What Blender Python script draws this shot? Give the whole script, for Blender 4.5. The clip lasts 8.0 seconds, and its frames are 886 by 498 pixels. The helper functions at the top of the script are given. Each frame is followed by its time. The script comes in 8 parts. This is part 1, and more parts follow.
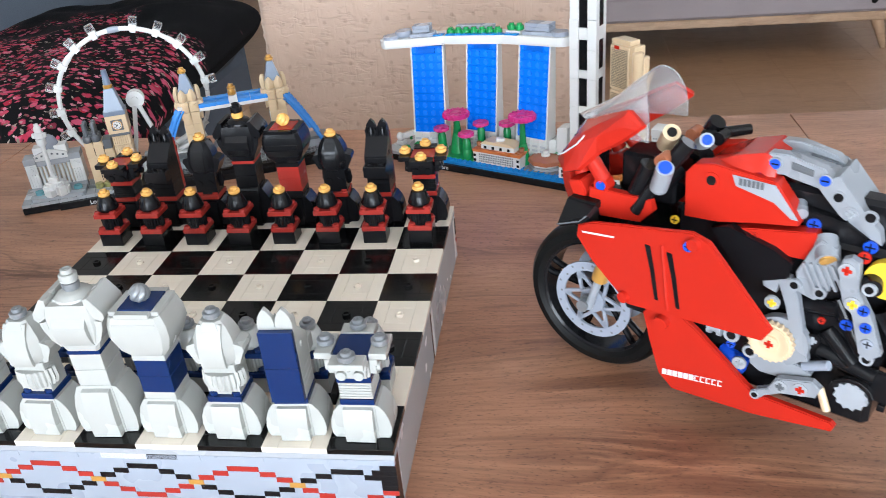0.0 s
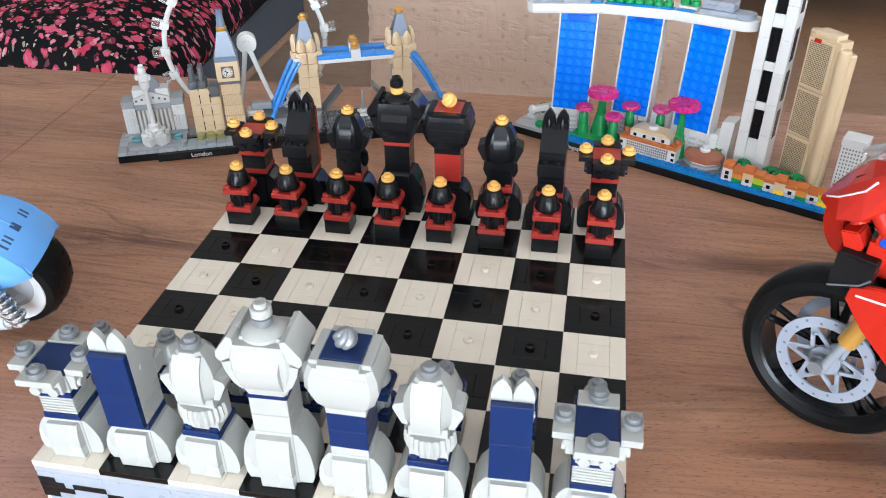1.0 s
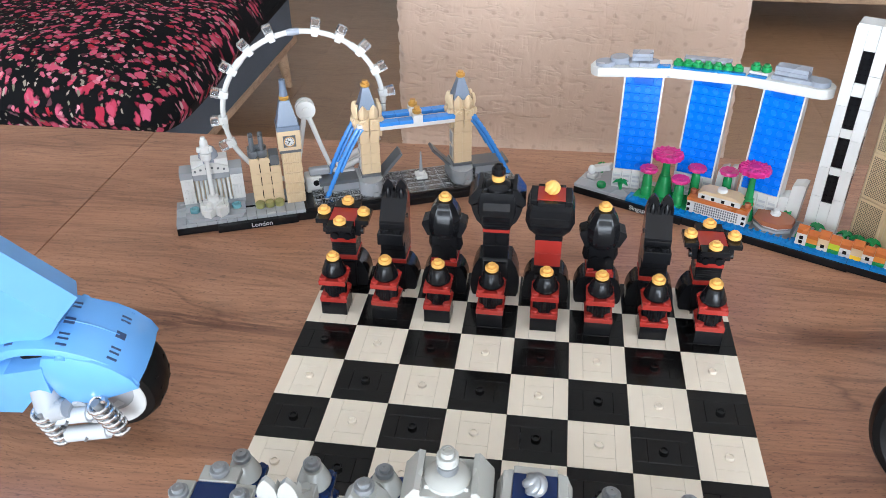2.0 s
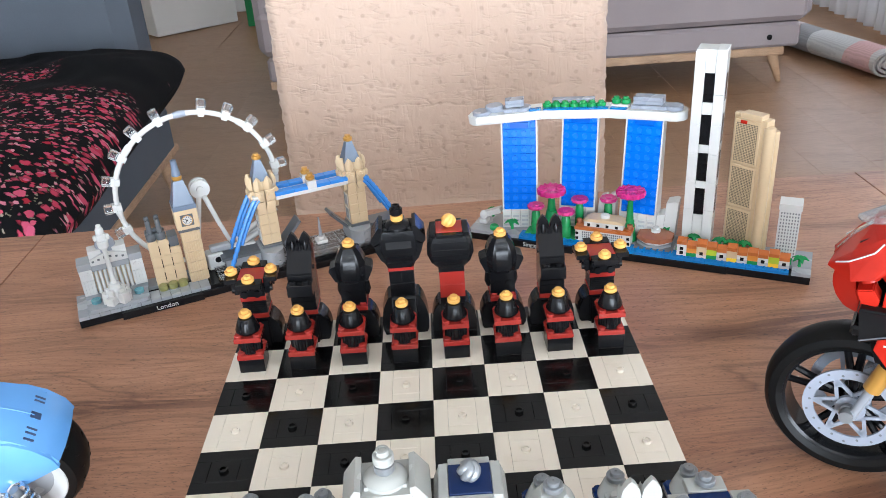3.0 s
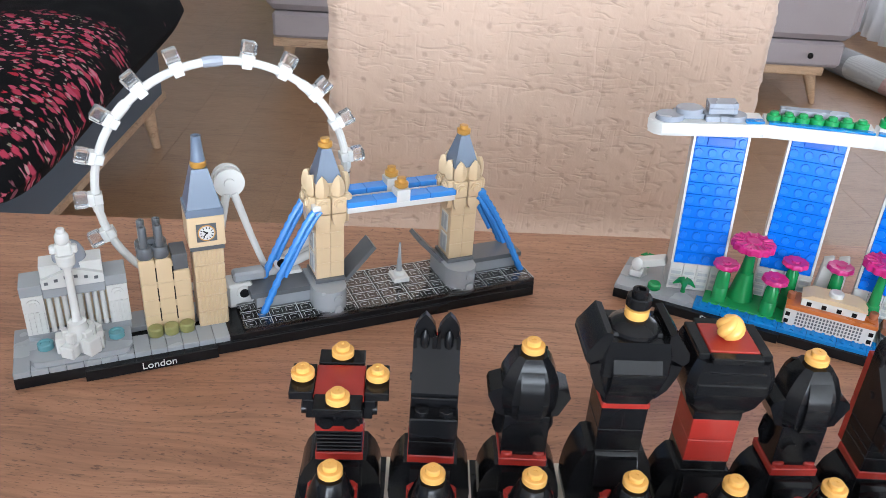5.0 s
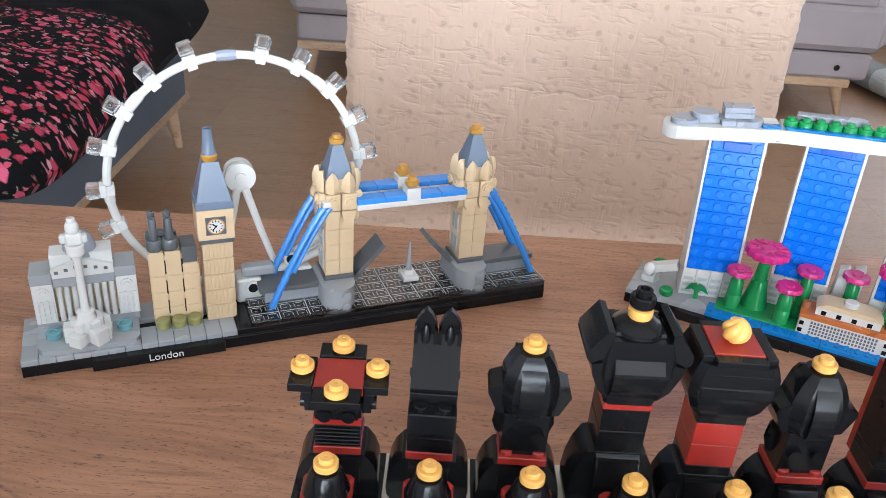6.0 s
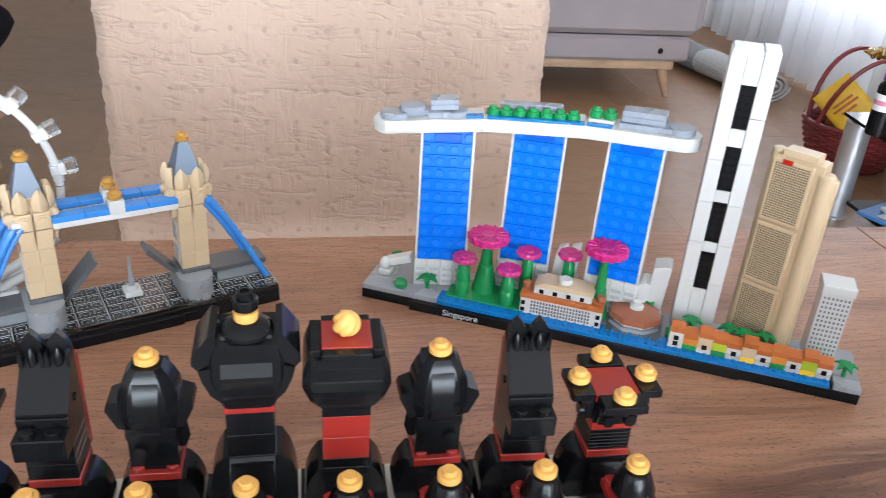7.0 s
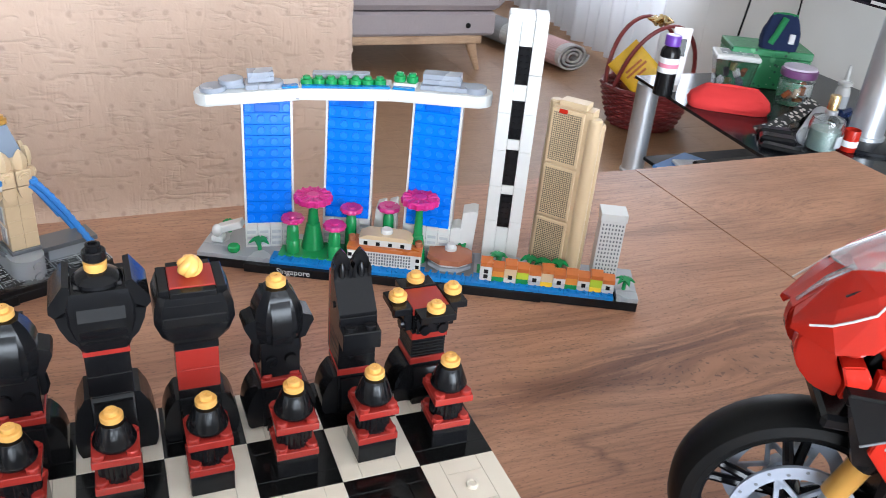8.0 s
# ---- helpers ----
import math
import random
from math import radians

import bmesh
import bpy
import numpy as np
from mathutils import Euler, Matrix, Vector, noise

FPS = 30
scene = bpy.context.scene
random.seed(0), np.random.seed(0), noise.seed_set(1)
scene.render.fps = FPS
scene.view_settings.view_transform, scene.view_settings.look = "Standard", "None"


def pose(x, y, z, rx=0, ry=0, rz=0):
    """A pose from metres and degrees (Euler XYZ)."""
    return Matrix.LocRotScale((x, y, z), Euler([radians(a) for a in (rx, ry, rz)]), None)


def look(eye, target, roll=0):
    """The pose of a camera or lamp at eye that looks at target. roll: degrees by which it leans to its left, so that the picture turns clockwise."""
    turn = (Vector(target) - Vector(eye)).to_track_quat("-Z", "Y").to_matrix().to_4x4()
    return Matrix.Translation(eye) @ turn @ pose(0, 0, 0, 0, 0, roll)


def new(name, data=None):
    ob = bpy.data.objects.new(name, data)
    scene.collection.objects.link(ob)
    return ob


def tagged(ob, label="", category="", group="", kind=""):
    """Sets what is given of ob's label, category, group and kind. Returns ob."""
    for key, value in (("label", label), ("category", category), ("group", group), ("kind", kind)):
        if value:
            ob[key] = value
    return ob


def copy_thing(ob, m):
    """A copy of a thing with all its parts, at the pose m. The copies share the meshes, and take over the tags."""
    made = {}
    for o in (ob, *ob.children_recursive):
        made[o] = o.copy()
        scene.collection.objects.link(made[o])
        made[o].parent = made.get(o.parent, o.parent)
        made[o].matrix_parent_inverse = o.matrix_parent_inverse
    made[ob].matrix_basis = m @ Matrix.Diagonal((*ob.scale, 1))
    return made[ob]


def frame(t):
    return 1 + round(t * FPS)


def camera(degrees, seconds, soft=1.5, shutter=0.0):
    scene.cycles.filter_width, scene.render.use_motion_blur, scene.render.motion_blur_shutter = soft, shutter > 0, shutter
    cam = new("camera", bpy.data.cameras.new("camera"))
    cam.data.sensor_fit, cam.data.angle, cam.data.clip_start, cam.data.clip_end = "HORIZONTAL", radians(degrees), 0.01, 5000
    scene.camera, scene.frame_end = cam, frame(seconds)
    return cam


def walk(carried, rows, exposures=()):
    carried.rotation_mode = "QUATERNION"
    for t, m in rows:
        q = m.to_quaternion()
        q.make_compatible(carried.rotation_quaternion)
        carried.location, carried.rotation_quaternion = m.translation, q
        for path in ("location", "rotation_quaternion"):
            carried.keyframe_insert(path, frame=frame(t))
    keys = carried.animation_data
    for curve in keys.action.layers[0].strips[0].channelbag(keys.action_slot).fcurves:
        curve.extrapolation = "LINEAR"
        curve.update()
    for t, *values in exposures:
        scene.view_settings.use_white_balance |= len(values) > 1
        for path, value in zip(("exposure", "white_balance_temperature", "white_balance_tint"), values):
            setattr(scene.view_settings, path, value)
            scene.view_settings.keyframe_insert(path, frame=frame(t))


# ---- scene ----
cam = camera(57.0, 8.0, soft=0.35, shutter=0.16)
PATH = [
    (0, (0.2061, -0.4056, 0.3029), (0.0618, 0.4588, -0.1788), -5.19),
    (0.5, (0.1468, -0.3668, 0.3045), (-0.0063, 0.4808, -0.2036), -1.88),
    (0.7, (0.1251, -0.3539, 0.3066), (-0.0299, 0.4761, -0.2295), -1.27),
    (1, (0.0964, -0.3370, 0.3147), (-0.0590, 0.4809, -0.2393), -0.68),
    (1.2, (0.0837, -0.3315, 0.3269), (-0.0775, 0.4868, -0.2248), -1.00),
    (2.3, (0.0017, -0.3131, 0.3524), (-0.0858, 0.5248, -0.1864), -2.10),
    (2.5, (0.0068, -0.3327, 0.3490), (-0.0474, 0.5346, -0.1457), -5.09),
    (3, (0.0125, -0.3495, 0.3351), (0.0107, 0.5403, -0.1213), -4.06),
    (3.5, (0.0024, -0.3375, 0.3209), (0.0039, 0.5547, -0.1307), -2.18),
    (4, (-0.0388, -0.2623, 0.2989), (-0.0322, 0.6170, -0.1773), 2.57),
    (4.2, (-0.0538, -0.2270, 0.2928), (-0.0499, 0.6553, -0.1778), 2.79),
    (4.5, (-0.0677, -0.1719, 0.2801), (-0.0665, 0.7084, -0.1943), 2.64),
    (5, (-0.0891, -0.1100, 0.2638), (-0.0538, 0.7671, -0.2151), 3.76),
    (5.2, (-0.0874, -0.1049, 0.2595), (-0.0618, 0.7788, -0.2076), 3.44),
    (6.3, (-0.0786, -0.1109, 0.2604), (-0.0692, 0.7688, -0.2150), 4.46),
    (6.5, (-0.0545, -0.1097, 0.2646), (-0.0026, 0.7694, -0.2084), 4.66),
    (6.8, (-0.0170, -0.1112, 0.2672), (0.1010, 0.7619, -0.2050), 4.06),
    (7, (0.0050, -0.1142, 0.2668), (0.1642, 0.7556, -0.2000), 4.12),
    (7.5, (0.0173, -0.1436, 0.2724), (0.2649, 0.7043, -0.1964), 4.13),
    (8, (-0.0033, -0.1646, 0.2750), (0.3512, 0.6425, -0.1971), 5.30),
]
walk(cam, [(t, look(eye, target, roll)) for t, eye, target, roll in PATH], exposures=((0.0, -0.15), (0.5, -0.12), (1.0, -0.10), (2.3, 0.0), (7.0, 0.0), (7.5, 0.05), (8.0, 0.06)))

# ---- world and light ----
FLOOR, CEILING = -0.738, 1.86
WEST, EAST, SOUTH, NORTH = -3.0, 2.42, -4.0, 5.7
world = bpy.data.worlds.new("sky")
scene.world = world
world.use_nodes = True
sky = world.node_tree.nodes.new("ShaderNodeTexSky")
sky.sky_type, sky.sun_disc = "NISHITA", False
sky.sun_elevation, sky.sun_rotation = radians(38), radians(200)
world.node_tree.nodes["Background"].inputs["Strength"].default_value = 0.12
world.node_tree.links.new(sky.outputs[0], world.node_tree.nodes["Background"].inputs["Color"])


def window_light(name, place, target, wide, high, watts, colour):
    lamp = bpy.data.lights.new(name, "AREA")
    lamp.shape, lamp.size, lamp.size_y = "RECTANGLE", wide, high
    lamp.energy, lamp.color = watts, colour
    new(name, lamp).matrix_world = look(place, target)


window_light("south_window_daylight", (0.42, SOUTH + 0.02, 0.40), (0.42, 0, 2.2), 3.6, 1.9, 430, (0.80, 0.907, 1.04))
window_light("east_window_daylight", (EAST + 0.03, 3.75, 0.55), (0, 3.75, 0.55), 1.9, 1.7, 70, (0.88, 0.92, 1.04))


# ---- materials ----
def shader(name):
    m = bpy.data.materials.new(name)
    m.use_nodes = True
    nt = m.node_tree
    return m, nt, nt.nodes["Principled BSDF"], nt.nodes.new("ShaderNodeTexCoord")


def node(nt, kind, **values):
    n = nt.nodes.new("ShaderNode" + kind)
    for key, value in values.items():
        n.inputs[key.replace("_", " ")].default_value = value
    return n


def ramp(nt, source, stops):
    n = nt.nodes.new("ShaderNodeValToRGB")
    while len(n.color_ramp.elements) < len(stops):
        n.color_ramp.elements.new(0.5)
    for e, (at, colour) in zip(n.color_ramp.elements, stops):
        e.position, e.color = at, (*colour, 1)
    nt.links.new(source, n.inputs["Fac"])
    return n


def mix(nt, fac, a, b, blend="MIX"):
    n = nt.nodes.new("ShaderNodeMix")
    n.data_type, n.blend_type = "RGBA", blend
    for socket, value in ((n.inputs["Factor"], fac), (n.inputs["A"], a), (n.inputs["B"], b)):
        if isinstance(value, bpy.types.NodeSocket):
            nt.links.new(value, socket)
        elif isinstance(value, (int, float)):
            socket.default_value = value
        else:
            socket.default_value = (*value, 1)
    return n.outputs["Result"]


def bump(nt, bsdf, height, strength, distance):
    n = node(nt, "Bump", Strength=strength, Distance=distance)
    nt.links.new(height, n.inputs["Height"])
    nt.links.new(n.outputs["Normal"], bsdf.inputs["Normal"])


def scaled(nt, tc, scale, kind="Object"):
    n = node(nt, "Mapping", Scale=scale)
    nt.links.new(tc.outputs[kind], n.inputs["Vector"])
    return n.outputs["Vector"]


def noise_tex(nt, vector, scale, detail=4.0, rough=0.55, distortion=0.0):
    n = node(nt, "TexNoise", Scale=scale, Detail=detail, Roughness=rough, Distortion=distortion)
    nt.links.new(vector, n.inputs["Vector"])
    return n.outputs["Fac"]


def surface(name, colour, rough=0.3, metal=0.0, var=0.08, grain=120.0, relief=0.01, depth=0.0003, coat=0.0, glass=0.0, spec=0.5):
    """A plain material: two scales of mottling in colour and gloss, with fine relief; varies a little from piece to piece."""
    m, nt, bsdf, tc = shader(name)
    vec = tc.outputs["Object"]
    fine, broad = noise_tex(nt, vec, grain * 4), noise_tex(nt, vec, grain * 0.35, 2.0)
    dark = tuple(c * (1 - var) for c in colour)
    light = tuple(min(1.0, c * (1 + var)) for c in colour)
    base = mix(nt, broad, dark, light)
    info = nt.nodes.new("ShaderNodeObjectInfo")
    tone = ramp(nt, info.outputs["Random"], [(0.0, (1 - var * 0.6,) * 3), (1.0, (1.0,) * 3)])
    base = mix(nt, 1.0, base, tone.outputs["Color"], "MULTIPLY")
    nt.links.new(base, bsdf.inputs["Base Color"])
    r = ramp(nt, broad, [(0.3, (rough * 0.94,) * 3), (0.7, (min(1.0, rough * 1.08),) * 3)])
    nt.links.new(r.outputs["Color"], bsdf.inputs["Roughness"])
    bsdf.inputs["Metallic"].default_value = metal
    bsdf.inputs["Coat Weight"].default_value = coat
    bsdf.inputs["Specular IOR Level"].default_value = spec
    bsdf.inputs["Transmission Weight"].default_value = glass
    if relief > 0.01:
        bump(nt, bsdf, fine, relief, depth)
    return m


def wood(name, dark, mid, light, scale=1.0, rough=0.42, streak=0.5, veins=0.8, lines=0.0, figure=()):
    """Veneer with the grain along x: fibres, broad bands, thin wavy dark veins with soft borders, pores and a few knots.

    figure: clusters of dark streaks, each (x, y, half length, half width, turn, strength)."""
    m, nt, bsdf, tc = shader(name)
    warp = node(nt, "TexNoise", Scale=2.2 * scale, Detail=3.0)
    nt.links.new(scaled(nt, tc, (0.8, 2.2, 2.2)), warp.inputs["Vector"])
    add = nt.nodes.new("ShaderNodeVectorMath")
    add.operation = "MULTIPLY_ADD"
    add.inputs[1].default_value = (0.05, 0.13, 0.1)
    nt.links.new(warp.outputs["Color"], add.inputs[0])
    nt.links.new(tc.outputs["Object"], add.inputs[2])

    def stretched(sx, sy, k, detail=5.0, rgh=0.6):
        mp = node(nt, "Mapping", Scale=(sx, sy, sy))
        nt.links.new(add.outputs[0], mp.inputs["Vector"])
        return noise_tex(nt, mp.outputs[0], k * scale, detail, rgh)

    bands, fibre, flame = stretched(1.0, 5, 2.0), stretched(6, 160, 3.0, 3.0), stretched(1.8, 14, 1.7, 7.0, 0.68)
    veins_at, gate = stretched(1.3, 8, 1.7, 3.0, 0.5), stretched(0.9, 4.0, 1.9, 2.0)
    base = ramp(nt, bands, [(0.3, mid), (0.52, light), (0.72, mid)]).outputs["Color"]
    mask = ramp(nt, flame, [(0.53, (0, 0, 0)), (0.72, (streak,) * 3)]).outputs["Color"]
    base = mix(nt, mask, base, dark)
    allow = ramp(nt, gate, [(0.47, (0, 0, 0)), (0.60, (veins,) * 3)]).outputs["Color"]
    halo = ramp(nt, veins_at, [(0.41, (0, 0, 0)), (0.495, (0.55,) * 3), (0.505, (0.3,) * 3), (0.56, (0, 0, 0))]).outputs["Color"]
    base = mix(nt, mix(nt, 1.0, halo, allow, "MULTIPLY"), base, dark)
    line = ramp(nt, veins_at, [(0.488, (0, 0, 0)), (0.5, (1, 1, 1)), (0.508, (0, 0, 0))]).outputs["Color"]
    base = mix(nt, mix(nt, 1.0, line, allow, "MULTIPLY"), base, tuple(c * 0.6 for c in dark))
    fine_lines, patches = stretched(5, 110, 2.4, 3.0, 0.6), stretched(1.6, 8, 2.4, 3.0)
    shown = ramp(nt, patches, [(0.46, (0.08,) * 3), (0.64, (lines,) * 3)]).outputs["Color"]
    marks = ramp(nt, fine_lines, [(0.50, (0, 0, 0)), (0.62, (1, 1, 1))]).outputs["Color"]
    base = mix(nt, mix(nt, 1.0, marks, shown, "MULTIPLY"), base, dark) if lines else base
    if figure:
        sway = nt.nodes.new("ShaderNodeVectorMath")
        sway.operation, sway.inputs[1].default_value = "MULTIPLY_ADD", (0.05, 0.05, 0.0)
        nt.links.new(warp.outputs["Color"], sway.inputs[0])
        nt.links.new(tc.outputs["Object"], sway.inputs[2])
        strands = ramp(nt, stretched(2.2, 60, 2.6, 5.0, 0.65), [(0.38, (0, 0, 0)), (0.52, (1, 1, 1))]).outputs["Color"]
        for fx, fy, fl, fw, turn, strength in figure:
            mp = node(nt, "Mapping", Location=(fx + 0.025, fy + 0.025, 0.0), Rotation=(0, 0, radians(turn)), Scale=(fl * 1.2, fw * 1.5, 1.0))
            mp.vector_type = "TEXTURE"
            nt.links.new(sway.outputs[0], mp.inputs["Vector"])
            far = nt.nodes.new("ShaderNodeVectorMath")
            far.operation = "LENGTH"
            nt.links.new(mp.outputs[0], far.inputs[0])
            near = ramp(nt, far.outputs["Value"], [(0.25, (strength * 0.9,) * 3), (1.0, (0, 0, 0))]).outputs["Color"]
            base = mix(nt, mix(nt, 1.0, near, strands, "MULTIPLY"), base, dark)
    knots = node(nt, "TexVoronoi", Scale=2.6 * scale)
    nt.links.new(scaled(nt, tc, (0.9, 2.0, 2.0)), knots.inputs["Vector"])
    knot = ramp(nt, knots.outputs["Distance"], [(0.02, (0.75,) * 3), (0.10, (0, 0, 0))]).outputs["Color"]
    base = mix(nt, knot, base, dark)
    tone = ramp(nt, fibre, [(0.36, (0.62,) * 3), (0.55, (1.0,) * 3)]).outputs["Color"]
    base = mix(nt, 0.55, base, tone, "MULTIPLY")
    pore = stretched(110, 620, 2.4, 2.0, 0.5)
    pores = ramp(nt, pore, [(0.33, (0.30,) * 3), (0.40, (1.0,) * 3)]).outputs["Color"]
    base = mix(nt, 0.72, base, pores, "MULTIPLY")
    nt.links.new(base, bsdf.inputs["Base Color"])
    gloss = ramp(nt, fibre, [(0.3, (rough * 1.15,) * 3), (0.7, (rough * 0.9,) * 3)])
    nt.links.new(gloss.outputs["Color"], bsdf.inputs["Roughness"])
    bump(nt, bsdf, mix(nt, 0.5, fibre, pores), 0.15, 0.0006)
    return m


def crinkle(name, colour, colour2):
    """Stretch cloth with a grid of small stitched dots and thin wavy creases."""
    m, nt, bsdf, tc = shader(name)
    flat = scaled(nt, tc, (1, 0.0, 1))
    wob = node(nt, "TexNoise", Scale=30.0, Detail=2.0)
    nt.links.new(flat, wob.inputs["Vector"])
    add = nt.nodes.new("ShaderNodeVectorMath")
    add.operation, add.inputs[1].default_value = "MULTIPLY_ADD", (0.008, 0.0, 0.008)
    nt.links.new(wob.outputs["Color"], add.inputs[0])
    nt.links.new(flat, add.inputs[2])
    dots = node(nt, "TexVoronoi", Scale=37.0, Randomness=0.0)
    nt.links.new(add.outputs[0], dots.inputs["Vector"])
    spot = ramp(nt, dots.outputs["Distance"], [(0.05, (1, 1, 1)), (0.12, (0, 0, 0))]).outputs["Color"]
    heights = []
    for sx, sz, k, seed in ((16, 74, 1.0, 3.0), (96, 9, 1.0, 9.0), (30, 125, 1.0, 5.0)):
        mp = node(nt, "Mapping", Scale=(sx, 1, sz), Location=(seed, seed, seed))
        nt.links.new(add.outputs[0], mp.inputs["Vector"])
        ridge = ramp(nt, noise_tex(nt, mp.outputs[0], k, 1.6, 0.45), [(0.43, (0, 0, 0)), (0.5, (1, 1, 1)), (0.56, (0, 0, 0))]).outputs["Color"]
        mp2 = node(nt, "Mapping", Scale=(34, 1, 40), Location=(seed * 2, 0, seed))
        nt.links.new(flat, mp2.inputs["Vector"])
        allow = ramp(nt, noise_tex(nt, mp2.outputs[0], 1.0, 2.0), [(0.48, (0, 0, 0)), (0.58, (1, 1, 1))]).outputs["Color"]
        heights.append(mix(nt, 1.0, ridge, allow, "MULTIPLY"))
    crease = mix(nt, 1.0, mix(nt, 0.28, heights[0], heights[1], "ADD"), heights[2], "ADD")
    puff = noise_tex(nt, flat, 60.0, 4.0, 0.6)
    base = mix(nt, noise_tex(nt, flat, 9.0), colour, colour2)
    base = mix(nt, spot, base, tuple(c * 0.87 for c in colour))
    # Shade in the creases, mixed into the cloth's colour.
    base = mix(nt, ramp(nt, crease, [(0.2, (0, 0, 0)), (1.0, (0.10,) * 3)]).outputs["Color"], base, tuple(c * 0.7 for c in colour))
    nt.links.new(base, bsdf.inputs["Base Color"])
    bsdf.inputs["Roughness"].default_value = 0.9
    bsdf.inputs["Sheen Weight"].default_value = 0.2
    height = mix(nt, 0.3, mix(nt, 1.0, puff, crease, "SUBTRACT"), spot, "SUBTRACT")
    bump(nt, bsdf, height, 0.42, 0.0024)
    return m


def fabric(name, colour, colour2, scale=900.0, rough=0.9, strength=0.4):
    m, nt, bsdf, tc = shader(name)
    weave = node(nt, "TexVoronoi", Scale=scale)
    nt.links.new(tc.outputs["Object"], weave.inputs["Vector"])
    broad = noise_tex(nt, tc.outputs["Object"], 9.0)
    base = mix(nt, broad, colour, colour2)
    tone = ramp(nt, weave.outputs["Distance"], [(0.0, (0.82,) * 3), (0.6, (1.0,) * 3)])
    nt.links.new(mix(nt, 1.0, base, tone.outputs["Color"], "MULTIPLY"), bsdf.inputs["Base Color"])
    bsdf.inputs["Roughness"].default_value = rough
    bsdf.inputs["Specular IOR Level"].default_value = 0.25
    bump(nt, bsdf, weave.outputs["Distance"], strength, 0.001)
    return m


def floral(name):
    """Black cloth printed with small pink and red blossoms, pale specks and a few leaves, sparse in patches."""
    m, nt, bsdf, tc = shader(name)
    wob = node(nt, "TexNoise", Scale=70.0, Detail=3.0)
    flat = scaled(nt, tc, (1, 1, 0.25))
    nt.links.new(flat, wob.inputs["Vector"])
    add = nt.nodes.new("ShaderNodeVectorMath")
    add.operation, add.inputs[1].default_value = "MULTIPLY_ADD", (0.022, 0.022, 0.0)
    nt.links.new(wob.outputs["Color"], add.inputs[0])
    nt.links.new(flat, add.inputs[2])
    base = (0.004, 0.004, 0.005)
    axis = nt.nodes.new("ShaderNodeSeparateXYZ")
    nt.links.new(tc.outputs["Object"], axis.inputs[0])
    fade = node(nt, "MapRange", From_Min=-0.20, From_Max=0.28, To_Min=0.20, To_Max=-0.22)
    slant = nt.nodes.new("ShaderNodeMath")
    slant.operation, slant.inputs[1].default_value = "MULTIPLY_ADD", 0.45
    nt.links.new(axis.outputs["X"], slant.inputs[0])
    nt.links.new(axis.outputs["Y"], slant.inputs[2])
    nt.links.new(slant.outputs[0], fade.inputs["Value"])
    total = nt.nodes.new("ShaderNodeMath")
    nt.links.new(noise_tex(nt, tc.outputs["Object"], 5.0, 2.0), total.inputs[0])
    nt.links.new(fade.outputs[0], total.inputs[1])
    dense = total.outputs[0]
    for scale, reach, colours in ((41.0, 0.42, ((0.50, 0.024, 0.06), (0.74, 0.12, 0.21))), (52.0, 0.42, ((0.72, 0.13, 0.24), (0.46, 0.016, 0.032))), (66.0, 0.36, ((0.80, 0.34, 0.42), (0.62, 0.07, 0.14))), (95.0, 0.30, ((0.60, 0.48, 0.42), (0.10, 0.14, 0.06)))):
        v = node(nt, "TexVoronoi", Scale=scale, Randomness=1.0)
        nt.links.new(add.outputs[0], v.inputs["Vector"])
        spot = ramp(nt, v.outputs["Distance"], [(reach * 0.75, (1, 1, 1)), (reach, (0, 0, 0))]).outputs["Color"]
        sep = nt.nodes.new("ShaderNodeSeparateColor")
        nt.links.new(v.outputs["Color"], sep.inputs[0])
        keep = ramp(nt, sep.outputs[0], [(0.51, (0, 0, 0)), (0.56, (1, 1, 1))]).outputs["Color"]
        spot = mix(nt, 1.0, spot, keep, "MULTIPLY")
        patch = ramp(nt, dense, [(0.43, (0, 0, 0)), (0.56, (1, 1, 1))]).outputs["Color"]
        spot = mix(nt, 1.0, spot, patch, "MULTIPLY")
        tint = mix(nt, sep.outputs[1], tuple(c * 0.78 for c in colours[0]), tuple(c * 0.78 for c in colours[1]))
        base = mix(nt, spot, base, tint)
    nt.links.new(base, bsdf.inputs["Base Color"])
    bsdf.inputs["Roughness"].default_value = 0.9
    bsdf.inputs["Specular IOR Level"].default_value = 0.15
    bump(nt, bsdf, noise_tex(nt, tc.outputs["Object"], 500.0), 0.3, 0.001)
    return m


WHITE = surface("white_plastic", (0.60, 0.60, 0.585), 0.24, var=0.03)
# Copy of the white plastic, colour darkened to tone down light on the chessmen.
DIMMED_WHITE = surface("dimmed_white_plastic", (0.35, 0.353, 0.330), 0.26, var=0.03)
CREAM = surface("ivory_tile", (0.70, 0.625, 0.52), 0.2, var=0.05)
BLACK = surface("black_plastic", (0.0075, 0.0075, 0.0085), 0.17, var=0.1, spec=0.22)
BLACK_TILE = surface("black_tile", (0.004, 0.004, 0.004), 0.16, var=0.1, spec=0.3)
RED = surface("dark_red_plastic", (0.32, 0.024, 0.018), 0.24, var=0.04)
BRIGHT_RED = surface("bright_red_plastic", (0.44, 0.019, 0.010), 0.22, var=0.03, spec=0.28)
NAVY = surface("dark_blue_plastic", (0.003, 0.017, 0.078), 0.26, var=0.04, spec=0.35)
GOLD = surface("yellow_orange_plastic", (0.72, 0.38, 0.10), 0.26, var=0.04)
PEARL_GOLD = surface("pearl_gold_plastic", (0.52, 0.27, 0.06), 0.3, metal=0.3)
SILVER = surface("flat_silver_plastic", (0.21, 0.22, 0.23), 0.32, metal=0.35)
